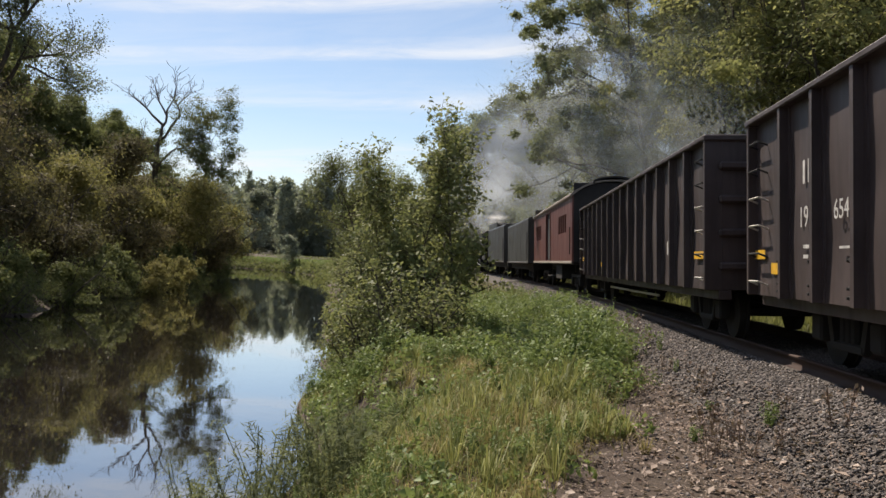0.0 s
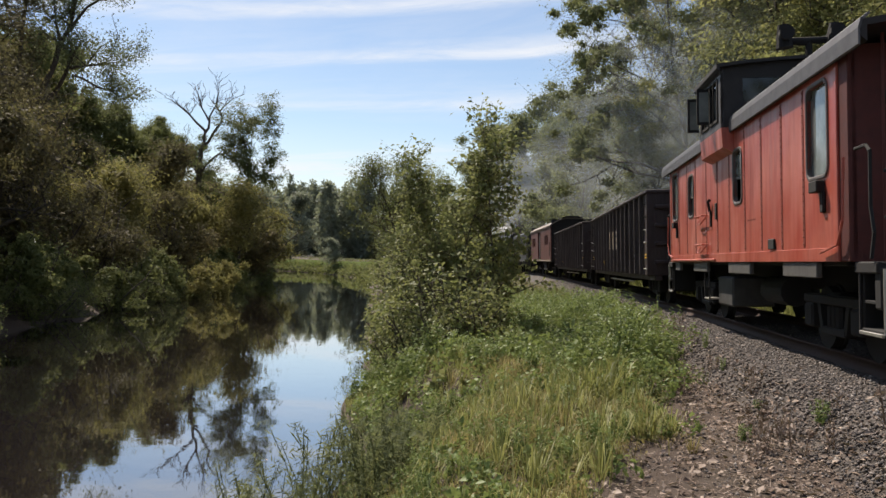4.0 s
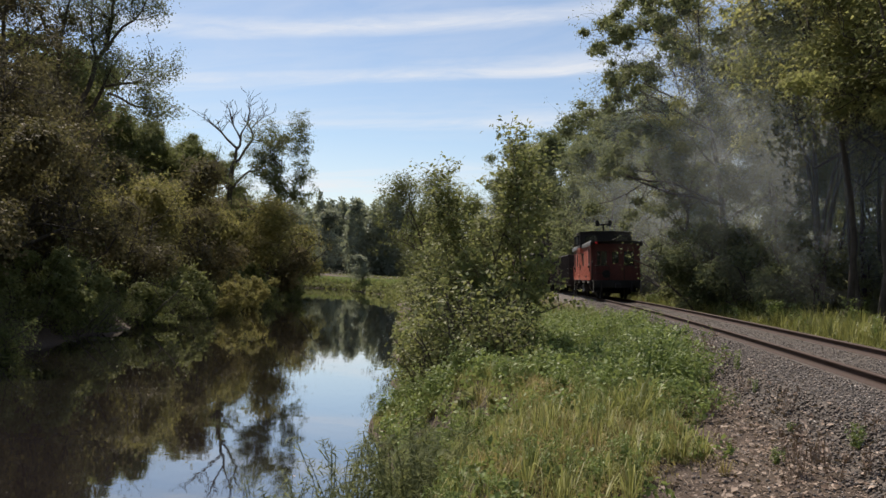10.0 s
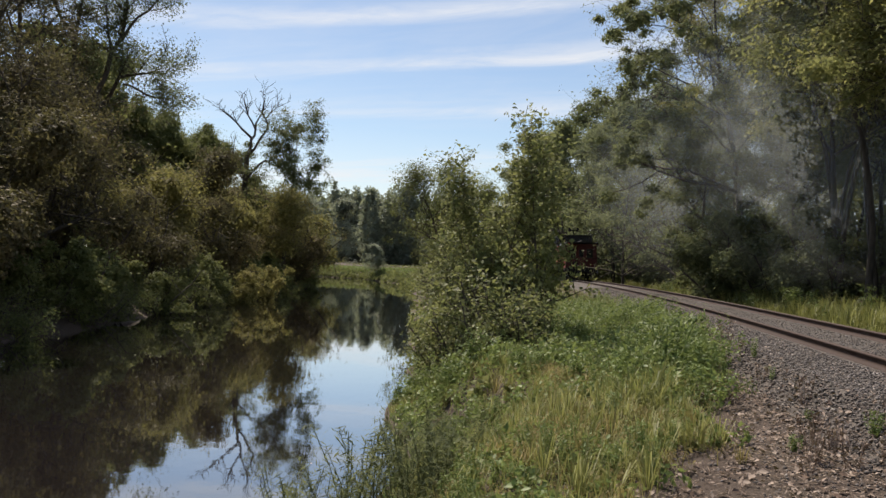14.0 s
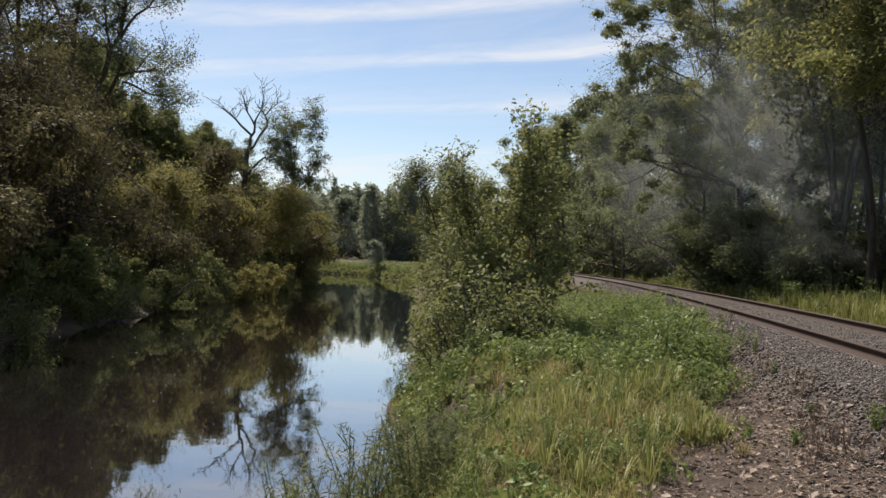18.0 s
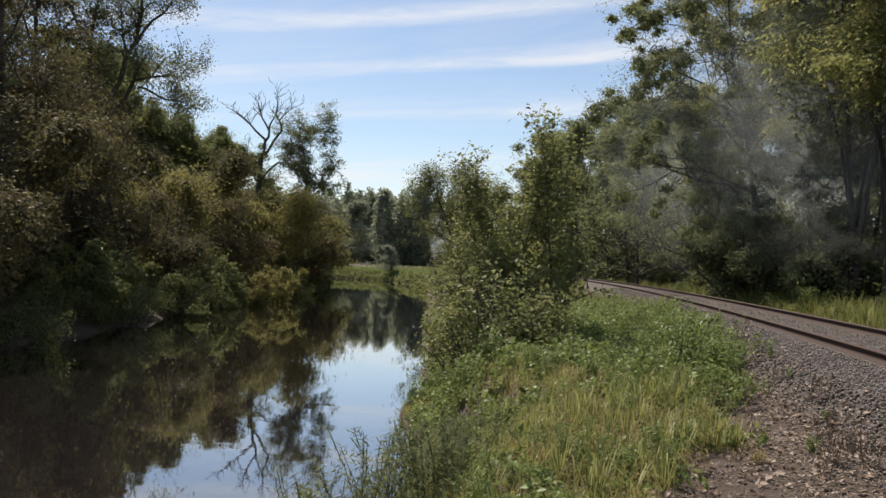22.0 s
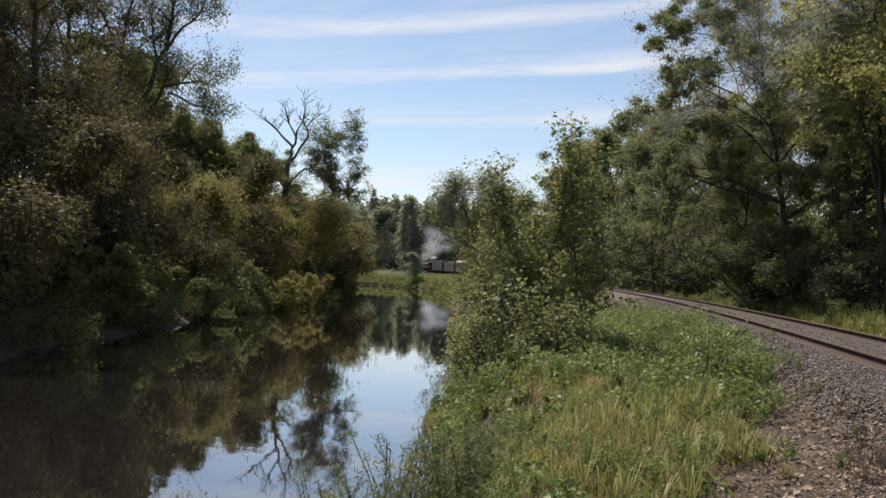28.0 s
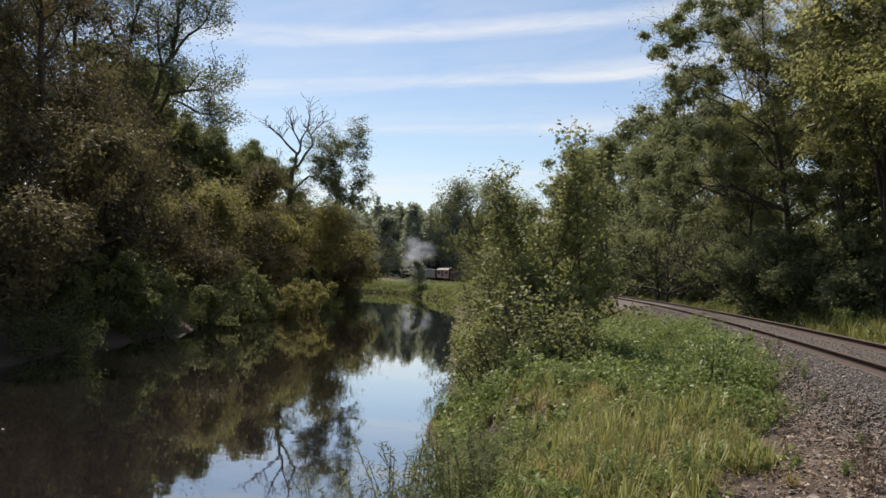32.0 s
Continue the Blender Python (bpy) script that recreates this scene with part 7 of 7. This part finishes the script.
def make_locomotive():
    o = tagged(new("steam_locomotive"), "large black steam locomotive with white steam at its dome", "steam locomotive")
    L = 17.4
    bm = bmesh.new()
    add_cyl(bm, (0, 3.2, 2.75), (0, 9.0, 2.80), 1.08, 1.05, 28)
    add_cyl(bm, (0, 8.98, 2.80), (0, 13.6, 2.80), 1.05, 0.98, 28)
    part("boiler", bm, BLACK_STEEL, o)
    bm = bmesh.new()
    add_cyl(bm, (0, 13.58, 2.80), (0, 16.0, 2.80), 1.0, seg=28)
    add_cyl(bm, (0, 16.0, 2.80), (0, 16.15, 2.80), 0.9, 0.7, 28)
    part("smokebox", bm, ROOF_DARK, o)
    for y, r, h in ((15.2, 0.36, 0.62), (10.2, 0.5, 0.42), (7.4, 0.48, 0.40)):
        bm = bmesh.new()
        add_cyl(bm, (0, y, 3.6), (0, y, 3.75 + h), r, r * 0.9, 18)
        if h < 0.5:
            bmesh.ops.create_uvsphere(bm, u_segments=16, v_segments=8, radius=r * 0.9, matrix=Matrix.Translation((0, y, 3.75 + h)) @ Matrix.Diagonal((1, 1, 0.4, 1)))
        part("chimney" if h > 0.5 else "dome", bm, BLACK_STEEL, o)
    for s in (-1, 1):
        bm = bmesh.new()
        wall_cells(bm, s * 1.55, -s * 0.05, 0.3, 3.2, 1.3, 3.75, [(0.8, 1.5, 2.55, 3.35), (1.7, 2.4, 2.55, 3.35)])
        part("cab_side", bm, BLACK_STEEL, o)
    box_part("cab_front", (-1.5, 1.5, 3.14, 3.2, 1.3, 3.75), BLACK_STEEL, o)
    box_part("cab_floor", (-1.5, 1.5, 0.2, 3.2, 1.25, 1.35), BLACK_STEEL, o)
    roof_shell("cab_roof", 1.68, -0.2, 3.4, 3.75, 0.42, 0.05, BLACK_STEEL, o, 0.05)
    for s in (-1, 1):
        box_part("running_board", (min(s * 1.0, s * 1.5), max(s * 1.0, s * 1.5), 3.2, 16.6, 2.02, 2.07), BLACK_STEEL, o, 0.008)
        box_part("board_edge", (min(s * 1.5, s * 1.52), max(s * 1.5, s * 1.52), 3.2, 16.6, 1.98, 2.10), BARE, o, 0.004, "pale running board edge")
        bar_path("handrail", [(s * 1.2, 3.3, 3.15), (s * 1.17, 9, 3.2), (s * 1.1, 15.9, 3.2)], 0.025, BARE, o)
        bm = bmesh.new()
        add_cyl(bm, (s * 1.22, 13.6, 0.95), (s * 1.22, 15.1, 0.95), 0.45, seg=18)
        add_cyl(bm, (s * 1.22, 13.7, 1.55), (s * 1.22, 15.0, 1.55), 0.26, seg=14)
        part("cylinder", bm, BLACK_STEEL, o)
        for i in range(4):
            y = 5.2 + i * 1.98
            bm = bmesh.new()
            bmesh.ops.create_cone(bm, cap_ends=False, segments=28, radius1=0.93, radius2=0.93, depth=0.14, matrix=Matrix.Translation((s * 0.76, y, 0.93)) @ Matrix.Rotation(radians(90), 4, "Y"))
            bmesh.ops.create_cone(bm, cap_ends=False, segments=28, radius1=0.83, radius2=0.83, depth=0.14, matrix=Matrix.Translation((s * 0.76, y, 0.93)) @ Matrix.Rotation(radians(90), 4, "Y"))
            for k in range(14):
                a = k * math.tau / 14
                add_cyl(bm, (s * 0.76, y, 0.93), (s * 0.76, y + .85 * math.cos(a), 0.93 + .85 * math.sin(a)), 0.035, seg=5)
            add_cyl(bm, (s * 0.66, y, 0.93), (s * 0.9, y, 0.93), 0.2, seg=12)
            part("driving_wheel", bm, BLACK_STEEL, o)
        bar_path("side_rod", [(s * 0.98, 5.2, 0.62), (s * 0.98, 11.15, 0.62)], 0.06, BARE, o, 6)
        bar_path("main_rod", [(s * 1.06, 7.2, 0.62), (s * 1.2, 13.6, 0.95)], 0.055, BARE, o, 6)
        bm = bmesh.new()
        add_cyl(bm, (s * 1.0, 8.4, 2.35), (s * 1.0, 11.2, 2.35), 0.3, seg=14)
        part("air_reservoir", bm, BLACK_STEEL, o)
        bar_path("steam_pipe", [(s * 0.95, 14.4, 2.9), (s * 1.25, 14.4, 1.7)], 0.16, BLACK_STEEL, o, 10)
    box_part("frame", (-0.6, 0.6, 0.5, 16.8, 0.75, 1.5), BLACK_STEEL, o, 0.02)
    bm = bmesh.new()
    vs = add_box(bm, -1.4, 1.4, 16.5, 17.3, 0.3, 1.2)
    for v in vs:
        if v.co.z < 0.5 and v.co.y > 17:
            v.co.y += 0.4
    part("pilot", bm, BLACK_STEEL, o)
    bm = bmesh.new()
    add_cyl(bm, (0, 16.1, 3.0), (0, 16.5, 3.0), 0.28, seg=14)
    part("headlamp", bm, BARE, o)
    truck(o, 14.9, 2.0, 0.42)
    truck(o, 2.2, 1.6, 0.5)
    return o


TRAIN = [(make_caboose(), 0.0)]
first, ribs1, sheet1, rib1 = make_gondola(17.6, 3, "weathered black steel gondola car with cream emblem")
gondola_marks(first, ribs1, sheet1, rib1, True)
second, ribs2, sheet2, rib2 = make_gondola(18.3, 8, "weathered black steel gondola car behind the baggage car")
gondola_marks(second, ribs2, sheet2, rib2, False)
TRAIN += [(first, 15.3), (second, 34.2), (make_baggage_car(17.1), 53.05)]
TRAIN.append((make_tender("water_tender", 14.7, 3.78, "dull black water tender with rounded top edges", False), 70.95))
TRAIN.append((make_tender("coal_tender", 14.4, 4.0, "dull black coal tender behind the locomotive", True), 86.6))
TRAIN.append((make_locomotive(), 101.2))


# ---- smoke and steam ----
def smoke_material(name, colour, strength, gap, tight=1.0):
    """Thin smoke: veils that fade out towards their rims and are torn by eddies."""
    m, nt, bs = material(name)
    nt.nodes.remove(bs)
    tc = nt.nodes.new("ShaderNodeTexCoord").outputs["Object"]
    own = nt.nodes.new("ShaderNodeObjectInfo").outputs["Random"]
    off = nt.nodes.new("ShaderNodeVectorMath")
    off.operation = "SCALE"
    off.inputs["Scale"].default_value = 17.0
    comb = node(nt, "CombineXYZ", X=own, Y=own, Z=own)
    nt.links.new(comb.outputs[0], off.inputs[0])
    add = nt.nodes.new("ShaderNodeVectorMath")
    add.operation = "ADD"
    nt.links.new(tc, add.inputs[0])
    nt.links.new(off.outputs[0], add.inputs[1])
    n1 = node(nt, "TexNoise", Vector=add.outputs[0], Scale=1.5, Detail=6.0, Roughness=0.55, Distortion=0.6).outputs["Fac"]
    ln = nt.nodes.new("ShaderNodeVectorMath")
    ln.operation = "LENGTH"
    nt.links.new(tc, ln.inputs[0])
    rim = node(nt, "MapRange", Value=ln.outputs["Value"])
    rim.interpolation_type = "SMOOTHERSTEP"
    rim.inputs["From Min"].default_value, rim.inputs["From Max"].default_value = 0.05, 0.98
    rim.inputs["To Min"].default_value, rim.inputs["To Max"].default_value = 1.0, 0.0
    eddy = node(nt, "MapRange", Value=n1)
    eddy.inputs["From Min"].default_value, eddy.inputs["From Max"].default_value = gap, gap + 0.55
    mul = nt.nodes.new("ShaderNodeMath")
    mul.operation = "MULTIPLY"
    nt.links.new(rim.outputs[0], mul.inputs[0])
    nt.links.new(eddy.outputs[0], mul.inputs[1])
    st = nt.nodes.new("ShaderNodeMath")
    st.operation = "MULTIPLY"
    st.inputs[1].default_value = strength
    nt.links.new(mul.outputs[0], st.inputs[0])
    dif, tra = node(nt, "BsdfDiffuse", Color=(*colour, 1)), node(nt, "BsdfTranslucent", Color=(*colour, 1))
    both = node(nt, "MixShader", Fac=0.5)
    nt.links.new(dif.outputs[0], both.inputs[1])
    nt.links.new(tra.outputs[0], both.inputs[2])
    clear = node(nt, "BsdfTransparent")
    mx = nt.nodes.new("ShaderNodeMixShader")
    nt.links.new(st.outputs[0], mx.inputs[0])
    nt.links.new(clear.outputs[0], mx.inputs[1])
    nt.links.new(both.outputs[0], mx.inputs[2])
    nt.links.new(mx.outputs[0], nt.nodes["Material Output"].inputs["Surface"])
    return m


SMOKE = smoke_material("grey engine smoke", (0.66, 0.72, 0.80), 0.44, 0.0)
HAZE = smoke_material("thin drifting smoke", (0.66, 0.71, 0.76), 0.27, 0.0)
MIST = smoke_material("hanging smoke", (0.58, 0.64, 0.68), 0.33, -0.3)
STEAM = smoke_material("white steam", (0.9, 0.9, 0.9), 1.0, 0.12)


def puff_mesh(seed, mat):
    """A dished, rumpled veil of unit radius."""
    rng = np.random.default_rng(seed)
    nr, na = 9, 26
    vs, fs = [(0, 0, 0)], []
    ph = rng.uniform(0, 6.28, 4)
    for i in range(1, nr + 1):
        for j in range(na):
            a, r = j * math.tau / na, i / nr
            x, z = r * math.cos(a), r * math.sin(a)
            y = 0.28 * r * r + 0.13 * math.sin(3 * x + ph[0]) * math.cos(2.6 * z + ph[1]) + 0.06 * math.sin(7 * z + ph[2])
            vs.append((x, y, z))
    flat, size = [], []
    for j in range(na):
        flat += [0, 1 + j, 1 + (j + 1) % na]
        size.append(3)
    for i in range(nr - 1):
        for j in range(na):
            a, b = 1 + i * na, 1 + (i + 1) * na
            flat += [a + j, b + j, b + (j + 1) % na, a + (j + 1) % na]
            size.append(4)
    return raw_mesh("smoke", vs, flat, size, mat, True)


VEILS = [puff_mesh(i, SMOKE) for i in range(3)]
MISTS = [puff_mesh(30 + i, MIST) for i in range(2)]
HAZES = [puff_mesh(10 + i, HAZE) for i in range(3)]
STEAMS = [puff_mesh(20 + i, STEAM) for i in range(2)]
DRIFT = []


def make_smoke():
    rng = random.Random(12)
    # plume over the engine: lateral, along from the chimney, height, radius
    for i, (lat, along, up, r, tall) in enumerate(((0, -1.0, 5.6, 2.0, 1.2), (0.2, -5, 7.6, 3.8, 1.1), (0.6, -12, 8.6, 4.6, 1.0), (1.2, -22, 10.5, 5.6, 0.9), (0.4, -8, 12.5, 5.0, 1.1))):
        ob = tagged(new("smoke_puff", VEILS[i % 3]), "grey smoke puff trailing from the locomotive chimney", "smoke", "engine smoke")
        ob.scale = (r, r * 0.8, r * tall)
        DRIFT.append((ob, "train", (lat, 116.4 + along, up), rng.uniform(-25, 25)))
    for i, (along, up, r) in enumerate(((-12.5, 5.1, 1.1), (-15.0, 5.3, 1.2))):
        ob = tagged(new("steam_puff", STEAMS[i % 2]), "bright white steam over the locomotive cab", "steam", "steam puffs")
        ob.scale = (r * 1.3, r, r * 0.7)
        DRIFT.append((ob, "train", (-0.3, 116.4 + along, up), rng.uniform(-30, 30)))
    # smoke left hanging along the line, slowly rising into the woods
    for i, (s, lat, up, r, vx, vz) in enumerate(((84, 1, 13, 8.0, 0.95, 0.20), (60, 3, 14, 8.0, 0.55, 0.30), (46, 4, 10, 7.0, 0.45, 0.35), (100, 0, 10, 8.0, 1.05, 0.12), (72, 3, 8, 7.0, 0.80, 0.20), (34, 7.5, 8, 9.5, 0.05, 0.05), (45, 7.0, 9, 10.5, 0.05, 0.05), (60, 6.5, 9, 11.0, 0.05, 0.05))):
        ob = tagged(new("smoke_haze", HAZES[i % 3] if i < 5 else MISTS[i % 2]), "thin grey smoke haze drifting over the track", "smoke", "drifting smoke")
        ob.scale = (r * 1.2, r * 0.8, r)
        x, y = beside_track(s, lat)
        DRIFT.append((ob, "air", (x, y, up), (vx, 0.12, vz, rng.uniform(-25, 25), 13 if i < 5 else 24)))


make_smoke()


TIMES = (0, 1, 2, 3, 4, *range(6, 33, 2))


def motions():
    for thing, off in TRAIN:
        walk(thing, [(t, track_pose(run(t) + off)) for t in TIMES])
    for ob, how, at, extra in DRIFT:
        if how == "train":
            rows = [(t, track_pose(run(t) + at[1]) @ pose(at[0], 0, at[2], 0, 0, extra)) for t in TIMES]
        else:
            vx, vy, vz, turn, lift = extra
            rows = [(t, pose(at[0] + vx * t, at[1] + vy * t, at[2] + vz * t + 1.6 * max(0, t - lift), 0, 0, turn + 0.4 * t)) for t in (0, 4, 8, 12, 16, 20, 24, 28, 32)]
        walk(ob, rows)


motions()
